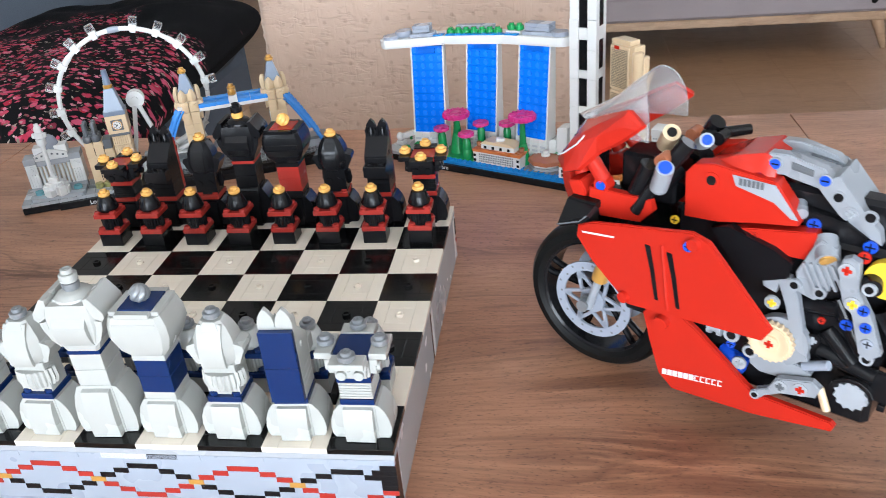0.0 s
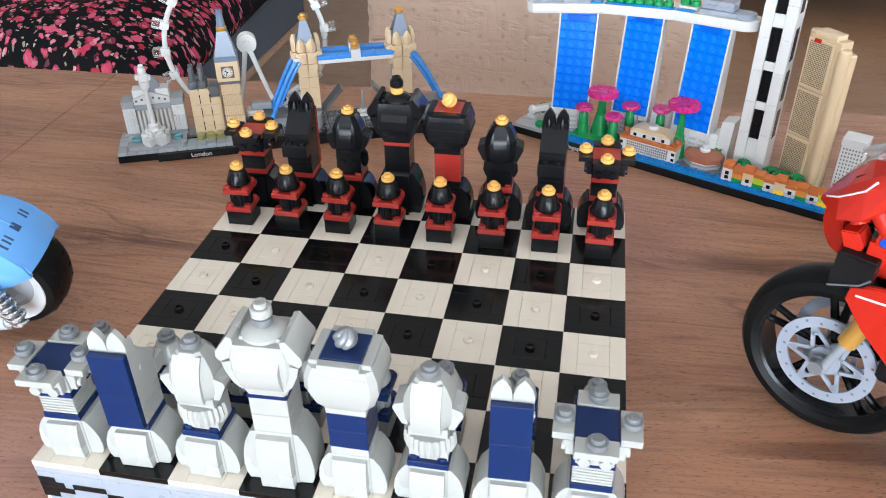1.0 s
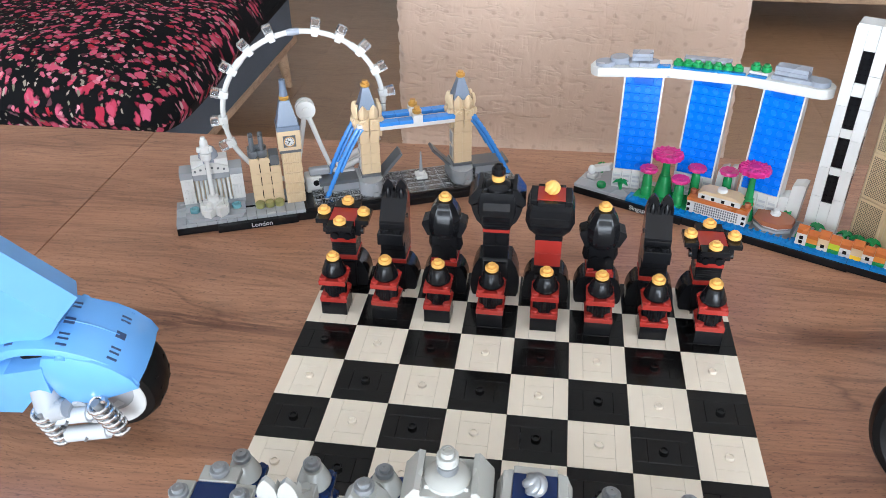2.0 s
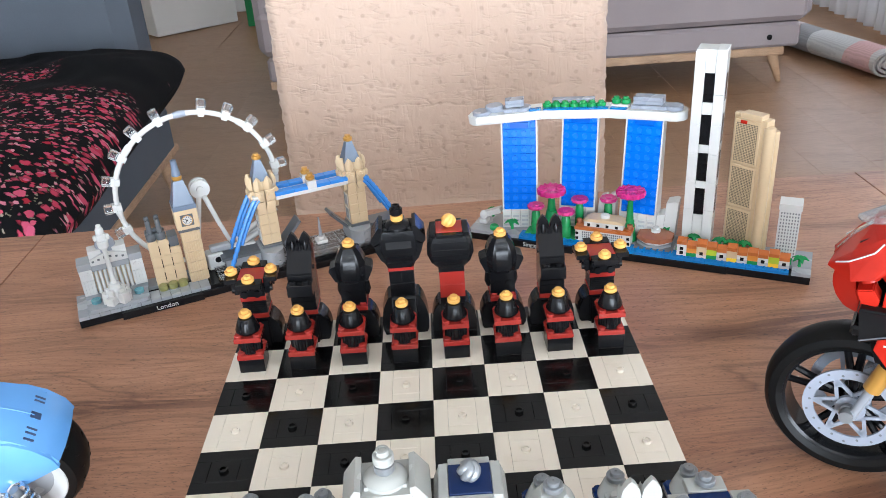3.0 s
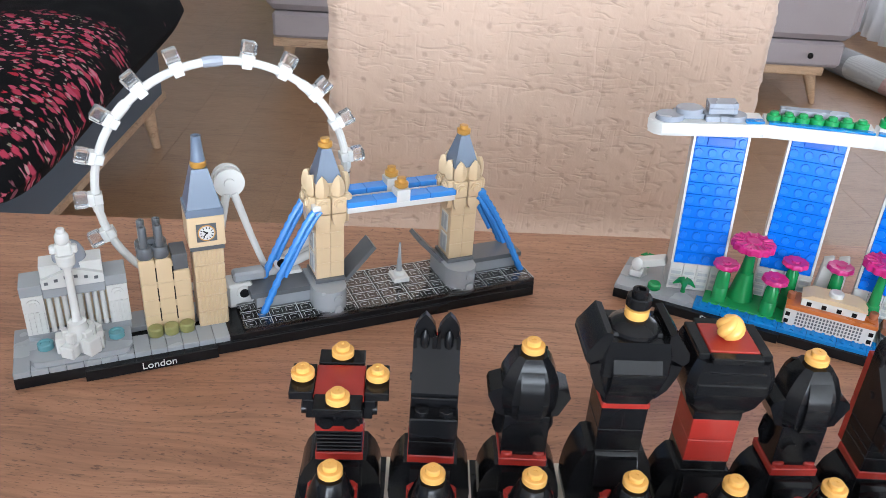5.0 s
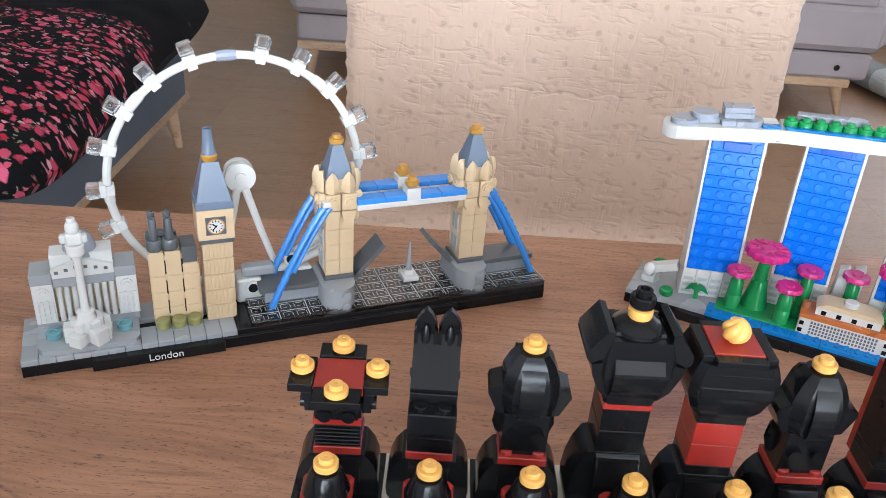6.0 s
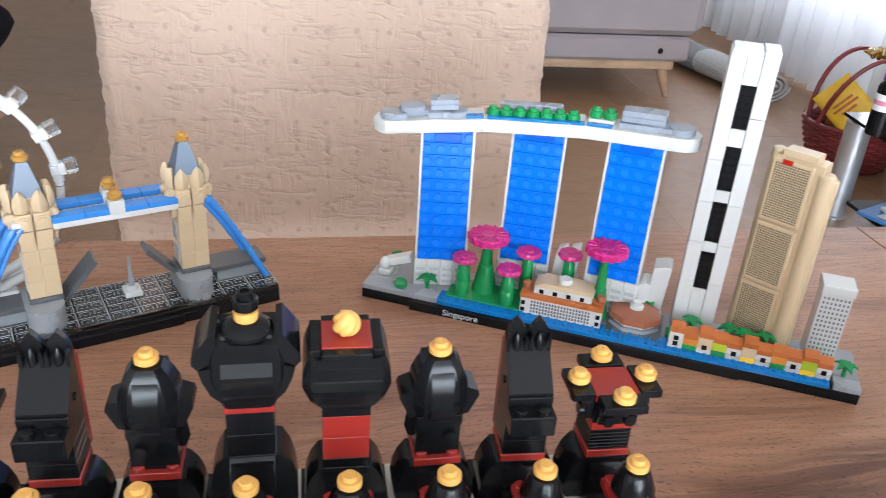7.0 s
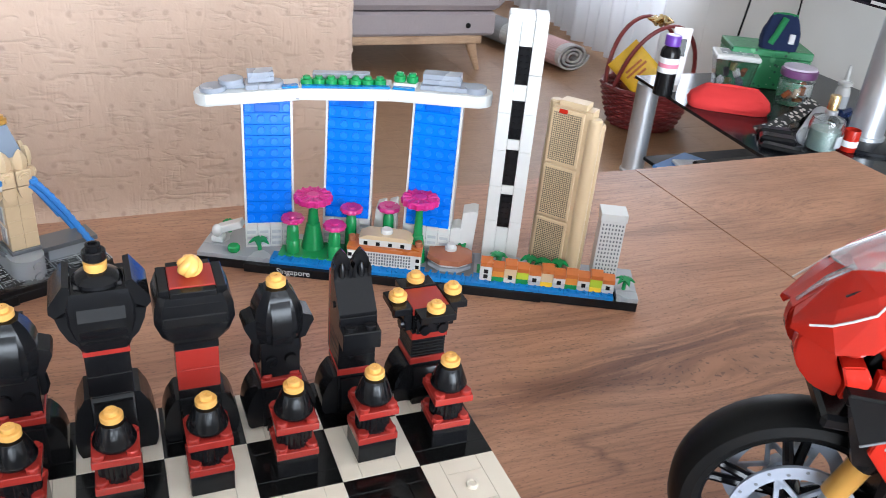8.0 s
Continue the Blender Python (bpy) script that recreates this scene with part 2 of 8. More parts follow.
LIGHT_GREY = surface("light_grey_plastic", (0.30, 0.316, 0.334), 0.26, var=0.02)
PALE_GREY = surface("pale_grey_plastic", (0.43, 0.452, 0.475), 0.26, var=0.015)
CASE_GREY = surface("pale_blue_grey_plastic", (0.27, 0.302, 0.352), 0.28, var=0.015)
# Light and pale grey again, darkened in colour against bright light on the motorcycle.
DIM_LIGHT_GREY = surface("dim_light_grey_plastic", (0.235, 0.25, 0.272), 0.28, var=0.02)
DIM_PALE_GREY = surface("dim_pale_grey_plastic", (0.29, 0.308, 0.332), 0.28, var=0.02)
MID_GREY = surface("medium_grey_plastic", (0.27, 0.295, 0.345), 0.26, var=0.02)
DARK_GREY = surface("dark_grey_plastic", (0.10, 0.108, 0.118), 0.3, var=0.04)
TAN = surface("tan_plastic", (0.60, 0.45, 0.285), 0.3, var=0.04)
BLUE = surface("bright_blue_plastic", (0.042, 0.24, 0.66), 0.25, var=0.03)
SKY_BLUE = surface("light_blue_plastic", (0.10, 0.285, 0.585), 0.24)
GREEN = surface("green_plastic", (0.008, 0.25, 0.07), 0.25)
MAGENTA = surface("magenta_plastic", (0.55, 0.02, 0.19), 0.28)
ORANGE = surface("dark_orange_plastic", (0.48, 0.13, 0.03), 0.28)
ORANGE_LIGHT = surface("light_orange_plastic", (0.62, 0.24, 0.04), 0.28)
BROWN = surface("reddish_brown_plastic", (0.33, 0.11, 0.055), 0.25)
YELLOW = surface("yellow_plastic", (0.82, 0.55, 0.04), 0.25)
LIME = surface("lime_plastic", (0.42, 0.55, 0.04), 0.25)
LATTICE = surface("dark_lattice_holes", (0.13, 0.105, 0.07), 0.4)
OLIVE = surface("olive_plastic", (0.25, 0.24, 0.09), 0.3)
SAND_BLUE = surface("sand_blue_plastic", (0.135, 0.175, 0.24), 0.3, var=0.04)
CLEAR_BLUE = surface("clear_blue_plastic", (0.001, 0.158, 0.74), 0.2, var=0.04, spec=0.25)
# Lighter copy of the clear blue, tinted for the light studs catch.
LIT_STUD_BLUE = surface("clear_blue_lit_stud", (0.002, 0.175, 0.77), 0.3, var=0.04, spec=0.25)
FROSTED = surface("clear_cabin_plastic", (0.90, 0.92, 0.94), 0.06, glass=0.94, var=0.04)
DEEP_BLUE = surface("deep_clear_blue", (0.002, 0.115, 0.56), 0.2, var=0.04, spec=0.25)
CLEAR_WATER = surface("clear_water_plastic", (0.003, 0.20, 0.56), 0.05, glass=0.15, grain=70.0, relief=0.9, depth=0.0012)
CLEAR_TEAL = surface("clear_teal_plastic", (0.25, 0.62, 0.70), 0.08, glass=0.5)
GLINT_PALE = surface("pale_glint_plastic", (0.62, 0.64, 0.66), 0.10, glass=0.2, var=0.2)
CLEAR_TILE = surface("clear_tile_plastic", (0.30, 0.31, 0.325), 0.08, glass=1.0, var=0.02, spec=0.2)
CLEAR = surface("clear_plastic", (0.92, 0.94, 0.95), 0.05, glass=1.0, var=0.02)
RUBBER = surface("black_rubber", (0.005, 0.005, 0.005), 0.45, var=0.2, relief=0.15, spec=0.14)
TABLE_WOOD = wood("walnut_veneer", (0.095, 0.032, 0.016), (0.30, 0.131, 0.072), (0.415, 0.207, 0.121), rough=0.38, streak=0.45, veins=0.4, lines=0.36,
                  figure=((0.30, 0.152, 0.13, 0.013, 6, 0.85), (0.225, 0.138, 0.07, 0.010, -3, 0.75), (0.25, 0.192, 0.08, 0.010, 0, 0.5), (-0.215, 0.108, 0.13, 0.014, 3, 0.85), (-0.25, 0.178, 0.09, 0.014, -10, 0.4),
                          (0.25, -0.032, 0.08, 0.012, 0, 0.7), (0.26, -0.078, 0.10, 0.018, 8, 0.7), (0.31, -0.104, 0.12, 0.018, 4, 0.7), (-0.30, 0.27, 0.12, 0.016, 0, 0.4)))
LEG_WOOD = wood("beech", (0.25, 0.14, 0.08), (0.42, 0.26, 0.16), (0.5, 0.33, 0.21), 2.0)
FLOOR_WOOD = wood("laminate_floor", (0.18, 0.085, 0.04), (0.29, 0.152, 0.075), (0.33, 0.18, 0.092), 0.8, 0.36, 0.3, veins=0.2)
PLASTER = surface("wall_paint", (0.74, 0.73, 0.70), 0.8, var=0.03, grain=20, relief=0.1)
CEILING_PAINT = surface("ceiling_paint", (0.82, 0.82, 0.80), 0.85, var=0.02, grain=20)
SOFA_GREY = fabric("mauve_grey_upholstery", (0.30, 0.255, 0.265), (0.35, 0.30, 0.305), 500.0)
COUCH_GREY = fabric("blue_grey_upholstery", (0.088, 0.104, 0.128), (0.108, 0.124, 0.148), 500.0)
COVER = crinkle("beige_crinkle_cover", (0.45, 0.322, 0.253), (0.495, 0.368, 0.29))
FLORAL = floral("black_floral_cotton")


# ---- building ----
class Shape:
    """Collects simple solids in one bmesh."""

    def __init__(self):
        self.bm = bmesh.new()
        self.m = Matrix.Identity(4)

    def add(self, points, faces):
        verts = [self.bm.verts.new(self.m @ Vector(p)) for p in points]
        for f in faces:
            self.bm.faces.new([verts[i] for i in f])
        return self

    def box(self, x0, x1, y0, y1, z0, z1, c=0.25):
        """A box with chamfered edges."""
        lo, hi = (x0, y0, z0), (x1, y1, z1)
        c = min(c, *((h - l) * 0.45 for l, h in zip(lo, hi)))
        corners = [(a, b, d) for a in (0, 1) for b in (0, 1) for d in (0, 1)]
        points, at = [], {}
        for s in corners:
            for axis in range(3):
                at[s, axis] = len(points)
                points.append([(hi if s[k] else lo)[k] + (0 if k == axis else (-c if s[k] else c)) for k in range(3)])
        faces = []
        for axis in range(3):
            p, q = [k for k in range(3) if k != axis]
            for side in (0, 1):
                ring = []
                for a, b in ((0, 0), (1, 0), (1, 1), (0, 1)):
                    s = [0, 0, 0]
                    s[axis], s[p], s[q] = side, a, b
                    ring.append(at[tuple(s), axis])
                faces.append(ring)
            for a in (0, 1):
                for b in (0, 1):
                    s0, s1 = [0, 0, 0], [0, 0, 0]
                    s0[p] = s1[p] = a
                    s0[q] = s1[q] = b
                    s1[axis] = 1
                    faces.append([at[tuple(s0), p], at[tuple(s1), p], at[tuple(s1), q], at[tuple(s0), q]])
        faces += [[at[s, 0], at[s, 1], at[s, 2]] for s in corners]
        return self.add(points, faces)

    def prism(self, outline, axis, lo, hi):
        """An outline of 2D points pushed along an axis ("x": y, z; "y": x, z; "z": x, y)."""
        def place(a, b, w):
            return {"x": (w, a, b), "y": (a, w, b), "z": (a, b, w)}[axis]
        n = len(outline)
        points = [place(a, b, lo) for a, b in outline] + [place(a, b, hi) for a, b in outline]
        faces = [list(range(n)), list(range(n, 2 * n))] + [[i, (i + 1) % n, n + (i + 1) % n, n + i] for i in range(n)]
        return self.add(points, faces)

    def loft(self, rings, closed=True):
        """Skins rings of equally many points; the ends are capped."""
        n, points, faces = len(rings[0]), [p for r in rings for p in r], []
        for k in range(len(rings) - 1):
            for i in range(n):
                j = (i + 1) % n
                faces.append([k * n + i, k * n + j, (k + 1) * n + j, (k + 1) * n + i])
        if closed:
            faces += [list(range(n)), list(range((len(rings) - 1) * n, len(rings) * n))]
        return self.add(points, faces)

    def lathe(self, profile, x=0.0, y=0.0, n=16):
        """Turns (radius, height) pairs round an upright axis."""
        return self.loft([[(x + r * math.cos(math.tau * i / n), y + r * math.sin(math.tau * i / n), z) for i in range(n)] for r, z in profile])

    def rod(self, p0, p1, r0, r1=None, n=12):
        p0, p1, r1 = Vector(p0), Vector(p1), r0 if r1 is None else r1
        turn = (p1 - p0).to_track_quat("Z", "Y").to_matrix()
        ring = [Vector((math.cos(math.tau * i / n), math.sin(math.tau * i / n), 0)) for i in range(n)]
        return self.loft([[p0 + turn @ (v * r0) for v in ring], [p1 + turn @ (v * r1) for v in ring]])

    def tube(self, path, r, n=10, closed=False):
        path = [Vector(p) for p in path]
        rings, count = [], len(path)
        for i, p in enumerate(path):
            a = path[(i - 1) % count] if closed or i else p
            b = path[(i + 1) % count] if closed or i < count - 1 else p
            turn = (b - a).to_track_quat("Z", "Y").to_matrix()
            rr = r[i] if isinstance(r, (list, tuple)) else r
            rings.append([p + turn @ Vector((rr * math.cos(math.tau * k / n), rr * math.sin(math.tau * k / n), 0)) for k in range(n)])
        if closed:
            points, faces = [p for ring in rings for p in ring], []
            for k in range(count):
                for i in range(n):
                    j, k2 = (i + 1) % n, (k + 1) % count
                    faces.append([k * n + i, k * n + j, k2 * n + j, k2 * n + i])
            return self.add(points, faces)
        return self.loft(rings)

    def ball(self, x, y, z, rx, ry, rz, n=16, rows=9):
        rings = []
        for k in range(rows):
            a = math.pi * (k + 0.02) / (rows - 0.96) - math.pi / 2
            rings.append([(x + rx * math.cos(a) * math.cos(math.tau * i / n), y + ry * math.cos(a) * math.sin(math.tau * i / n), z + rz * math.sin(a)) for i in range(n)])
        return self.loft(rings)

    def stud(self, x, y, z, r=2.4, h=1.7, n=14):
        return self.lathe([(r, z - 0.3), (r, z + h - 0.25), (r - 0.25, z + h)], x, y, n)

    def mesh(self, name, scale=1.0, material=None):
        bmesh.ops.recalc_face_normals(self.bm, faces=self.bm.faces)
        if scale != 1.0:
            bmesh.ops.scale(self.bm, vec=(scale,) * 3, verts=self.bm.verts)
        me = bpy.data.meshes.new(name)
        self.bm.to_mesh(me)
        self.bm.free()
        me.polygons.foreach_set("use_smooth", [True] * len(me.polygons))
        me.set_sharp_from_angle(angle=radians(34))
        if material:
            me.materials.append(material)
        return me


MM = 0.001


def thing(name, m, label, category, group="", kind=""):
    ob = new(name)
    ob.empty_display_size = 0.02
    ob.matrix_basis = m
    return tagged(ob, label, category, group, kind)


def part(name, shape, material, parent, label="", scale=MM):
    """Links a shape as one mesh object under a thing or a part."""
    ob = new(name, shape.mesh(name, scale, material))
    ob.parent = parent
    return tagged(ob, label)


def solid(name, shape, material, label="", category="", kind="", scale=1.0):
    """A top-level thing of one mesh."""
    return tagged(new(name, shape.mesh(name, scale, material)), label, category, "", kind)


def writing(name, text, size, material, parent, m, depth=0.0002):
    """Raised letters in the built-in font, centred."""
    curve = bpy.data.curves.new(name, "FONT")
    curve.body, curve.size, curve.extrude, curve.align_x, curve.align_y = text, size, depth, "CENTER", "CENTER"
    tmp = bpy.data.objects.new(name, curve)
    me = bpy.data.meshes.new_from_object(tmp)
    bpy.data.objects.remove(tmp)
    me.materials.append(material)
    ob = new(name, me)
    ob.parent, ob.matrix_basis = parent, m
    return ob


# ---- the room ----
def wall(name, x0, x1, y0, y1, z0, z1, material=PLASTER):
    s = Shape()
    s.box(x0, x1, y0, y1, z0, z1, 0.002)
    return solid(name, s, material, kind="structure")


W = 0.12
# South wall with a window opening behind the viewer
wall("wall_south_1", WEST, -1.38, SOUTH - W, SOUTH, FLOOR, CEILING)
wall("wall_south_2", 2.2, EAST, SOUTH - W, SOUTH, FLOOR, CEILING)
wall("wall_south_3", -1.38, 2.2, SOUTH - W, SOUTH, FLOOR, -0.56)
wall("wall_south_4", -1.38, 2.2, SOUTH - W, SOUTH, 1.36, CEILING)
wall("wall_north", WEST - W, EAST + W, NORTH, NORTH + W, FLOOR, CEILING)
wall("wall_west", WEST - W, WEST, SOUTH - W, NORTH, FLOOR, CEILING)
wall("wall_east_1", EAST, EAST + W, SOUTH - W, 2.75, FLOOR, CEILING)
wall("wall_east_2", EAST, EAST + W, 4.75, NORTH, FLOOR, CEILING)
wall("wall_east_3", EAST, EAST + W, 2.75, 4.75, FLOOR, -0.34)
wall("wall_east_4", EAST, EAST + W, 2.75, 4.75, 1.45, CEILING)
wall("ceiling", WEST - W, EAST + W, SOUTH - W, NORTH + W, CEILING, CEILING + 0.1, CEILING_PAINT)
slab = Shape()
slab.box(WEST - W, EAST + W, SOUTH - W, NORTH + W, FLOOR - 0.06, FLOOR - 0.004, 0.001)
floor = solid("floor", slab, FLOOR_WOOD, kind="structure")

# ---- dining table ----
table = thing("dining_table", pose(0, 0, 0, 0, 0, 1.0), "extendable wooden table with walnut veneer and two seams", "table")
for x0, x1 in ((-0.652, -0.3793), (-0.3785, 0.4400), (0.4408, 0.688)):
    s = Shape()
    s.box(x0, x1, -0.44, 0.403, -0.028, 0.0, 0.0004)
    part("tabletop_panel", s, TABLE_WOOD, table, scale=1.0)
s = Shape()
s.box(-0.34, 0.39, -0.36, 0.33, -0.1, -0.0285, 0.003)
part("apron", s, TABLE_WOOD, table, scale=1.0)
for x in (-0.33, 0.37):
    for y in (-0.36, 0.32):
        s = Shape()
        s.box(x - 0.03, x + 0.03, y - 0.03, y + 0.03, FLOOR, -0.029, 0.004)
        part("leg", s, TABLE_WOOD, table, scale=1.0)

# ---- chess board ----
BOARD = 41.6
board = thing("chess_board", pose(0, 0, 0), "chess board of black and ivory tiles on a grey case", "chess board")
s = Shape()
s.box(-126, 126, -127.6, 127.6, 0.2, 35.2, 0.3)
part("case_core", s, CASE_GREY, board)
s = Shape()
s.box(-128, 128, -128, 128, 35.2, 38.4, 0.25)
part("rim", s, LIGHT_GREY, board, "grey plate rim under the tiles")


def square_mesh(name, material):
    """A square of 4 x 4 studs: one jumper plate with a stud in the middle and four tiles round it, with hairline joints."""
    g, s = 0.05, Shape()
    for x0, x1, y0, y1 in ((-16, -8, -16, 16), (8, 16, -16, 16), (-8, 8, 8, 16), (-8, 8, -16, -8), (-8, 8, -8, 8)):
        s.box(x0 + g, x1 - g, y0 + g, y1 - g, -3.1, 0, 0.14)
    s.lathe([(2.45, -0.2), (2.45, 1.45), (2.2, 1.7), (1.6, 1.7), (1.5, 0.9), (0.01, 0.9)], 0, 0, 16)
    return s.mesh(name, MM, material)


square_data = {0: square_mesh("ivory_square", CREAM), 1: square_mesh("black_square", BLACK_TILE)}
for i in range(8):
    for j in range(8):
        ob = new("ivory_square" if (i + j) % 2 == 0 else "black_square", square_data[(i + j) % 2])
        ob.parent = board
        ob.matrix_basis = pose((i - 3.5) * 0.032, (j - 3.5) * 0.032, BOARD * MM, 0, 0, 90 * ((i * 3 + j * 5) % 2))

# The sides: rows of thin plates in a stepped diamond pattern on front and back
plates = {}


def plate_piece(parent, side, a0, a1, row, material):
    """A plate in a side wall: a0..a1 along it, in the row counted from the table up."""
    key = (round(a1 - a0, 2), material.name)
    if key not in plates:
        s = Shape()
        s.box(-(a1 - a0) / 2 + 0.04, (a1 - a0) / 2 - 0.04, -2.0, 0, 0.04, 3.16, 0.12)
        plates[key] = s.mesh("plate", MM, material)
    ob = new("plate", plates[key])
    ob.parent = parent
    ob.matrix_basis = pose(0, 0, 0, 0, 0, side) @ pose((a0 + a1) / 2 * MM, -0.1260, row * 3.2 * MM)
    ob.matrix_basis = ob.matrix_basis @ pose(0, 0.0, 0)


for side in (0, 180):
    for k in range(5):
        mid = -104 + 52 * k
        top, low = (BLACK, RED) if k % 2 == 0 else (RED, BLACK)
        for step, row in ((0, 8), (1, 7), (2, 6)):
            if step == 0:
                plate_piece(board, side, mid - 8, mid + 8, row, top)
                plate_piece(board, side, mid - 8, mid + 8, 2, low)
            else:
                for sign in (-1, 1):
                    a, b = sorted((mid + sign * step * 8, mid + sign * (step + 1) * 8))
                    plate_piece(board, side, a, b, row, top)
                    plate_piece(board, side, a, b, 10 - row, low)
        if k < 4:
            plate_piece(board, side, mid + 22, mid + 30, 5, PEARL_GOLD)
    for k in range(8):
        plate_piece(board, side, -128 + 32 * k + 0.3, -96 + 32 * k - 0.3, 10, CASE_GREY)
        plate_piece(board, side, -128 + 32 * k + 0.3, -96 + 32 * k - 0.3, 0, CASE_GREY)
    for a0, a1, row, m in ((-20, 4, 10.02, WHITE), (4, 20, 10.02, BLACK), (-128, -120, 9, BLACK), (120, 128, 9, BLACK), (116, 128, 8, BLACK), (116, 128, 7, BLACK), (120, 128, 6, BLACK), (120, 128, 5, BLACK), (-128, -116, 8, BLACK), (-128, -116, 7, BLACK), (-128, -120, 6, BLACK)):
        plate_piece(board, side, a0, a1, row, m)
for side in (90, 270):
    for a0, a1, m in ((-127.8, -118, BLACK), (-117.6, -4, LIGHT_GREY), (-3.8, 0, BLACK), (0.2, 6, WHITE), (6.2, 119, LIGHT_GREY), (119.3, 127.8, WHITE)):
        s = Shape()
        s.box(a0, a1, -127.4, -125.9, 0.3, 34.9, 0.3)
        ob = part("side_panel", s, m, board)
        ob.matrix_basis = pose(0, 0, 0, 0, 0, side)


# ---- chess pieces (millimetres, standing on z = 0, facing -y) ----
def skirt(piece, main, high, wide=14.6):
    """The flared foot: a core and four curved shells."""
    s = Shape()
    s.box(-8, 8, -8, 8, 0, high, 0.2)
    part("foot_core", s, main, piece)
    for k in range(4):
        half = 7.0 if k in (0, 2) else 7.6
        prof = [(7.2, 0.3), (wide - 1.6, 0.3), (wide - 0.4, high * 0.12), (wide, high * 0.3), (wide - 0.7, high * 0.55), (wide - 2.4, high * 0.78), (wide - 5.2, high * 0.97), (7.2, high * 0.99)]
        if k in (0, 2):
            prof = [(7.2, 0.3), (wide - 3.4, 0.3), (wide - 2.6, high * 0.35), (wide - 3.2, high * 0.7), (wide - 4.6, high * 0.93), (7.2, high * 0.95)]
        s = Shape()
        s.prism([(-a, z) for a, z in prof], "x", -half, half)
        ob = part("foot_slope", s, main, piece)
        ob.matrix_basis = pose(0, 0, 0, 0, 0, 90 * k)


def slab_part(piece, name, half, z0, z1, material, label="", depth=None):
    s = Shape()
    s.box(-half, half, -(depth or half), depth or half, z0, z1, 0.25)
    return part(name, s, material, piece, label)


def finial(piece, x, y, z, material):
    s = Shape()
    s.lathe([(2.9, z), (4.0, z + 1.0), (4.0, z + 2.9), (3.7, z + 3.2), (2.45, z + 3.2), (2.45, z + 4.7), (2.2, z + 4.95), (0.7, z + 4.95), (0.6, z + 4.6), (0.01, z + 4.6)], x, y, 18)
    part("stud_cap", s, material, piece)


def ribbed(piece, name, r, z0, z1, material, n=24):
    s = Shape()
    rings = []
    for z in (z0, z1):
        rings.append([((r if i % 2 else r - 0.55) * math.cos(math.tau * i / (2 * n)), (r if i % 2 else r - 0.55) * math.sin(math.tau * i / (2 * n)), z) for i in range(2 * n)])
    s.loft(rings)
    part(name, s, material, piece)


def corner_dots(piece, half, z, material):
    for sx in (-1, 1):
        for sy in (-1, 1):
            s = Shape()
            s.lathe([(2.3, z - 0.2), (2.3, z + 1.4), (1.9, z + 1.8)], sx * half, sy * half, 10)
            part("corner_stud", s, material, piece)


def faceted(piece, name, material, rings, cut=0.3):
    """An eight-sided solid from (half width, half depth, height) rows."""
    s = Shape()
    out = []
    for w, d, z in rings:
        c = min(w, d) * cut
        out.append([(w - c, -d, z), (w, -d + c, z), (w, d - c, z), (w - c, d, z), (-w + c, d, z), (-w, d - c, z), (-w, -d + c, z), (-w + c, -d, z)])
    s.loft(out)
    return part(name, s, material, piece)


def pawn(piece, main, second, cap):
    slab_part(piece, "base", 7.9, 0.1, 9.4, main)
    slab_part(piece, "lower_plate", 8.2, 9.4, 12.6, second)
    corner_dots(piece, 5.7, 12.6, second)
    ribbed(piece, "ribbed_barrel", 7.0, 12.6, 21.8, main)
    slab_part(piece, "upper_plate", 8.2, 21.8, 25.0, second)
    corner_dots(piece, 5.7, 25.0, second)
    s = Shape()
    s.lathe([(5.2, 25.05), (6.6, 26.0), (7.5, 27.3), (7.6, 28.3), (5.0, 35.2), (4.5, 35.9), (3.4, 36.0)], 0, 0, 28)
    part("dome", s, main, piece)
    finial(piece, 0, 0, 36.0, cap)


def rook(piece, main, second, cap):
    skirt(piece, main, 20.0)
    slab_part(piece, "lower_plate", 8.2, 20.0, 23.2, second)
    slab_part(piece, "block_core", 7.2, 23.2, 32.8, main)
    for k in range(6):
        slab_part(piece, "block_rib", 7.8, 23.4 + k * 1.58, 24.5 + k * 1.58, main)
    slab_part(piece, "upper_plate", 8.2, 32.8, 36.0, second)
    slab_part(piece, "crown_block", 8.0, 36.0, 45.4, main)
    for k in range(4):
        s = Shape()
        s.box(-8.0, 8.0, -16.6, -8.5, 46.0, 49.2, 0.25)
        s.box(-8.0, 8.0, -12.2, -8.4, 42.6, 45.9, 0.25)
        s.box(-7.2, 7.2, -11.2, -8.05, 37.6, 42.5, 0.3)
        for x in (-4, 4):
            s.rod((x, -11.0, 40.0), (x, -12.8, 40.0), 2.4, 2.3, 14)
        s.rod((0, -14.4, 45.9), (0, -14.4, 44.6), 1.6, 1.5, 10)
        ob = part("battlement", s, main, piece)
        ob.matrix_basis = pose(0, 0, 0, 0, 0, 90 * k)
    slab_part(piece, "top_tile", 8.3, 45.5, 48.6, second)
    for x, y in ((0, -12.6), (0, 12.6), (-12.6, 0), (12.6, 0)):
        finial(piece, x, y, 49.2, cap)


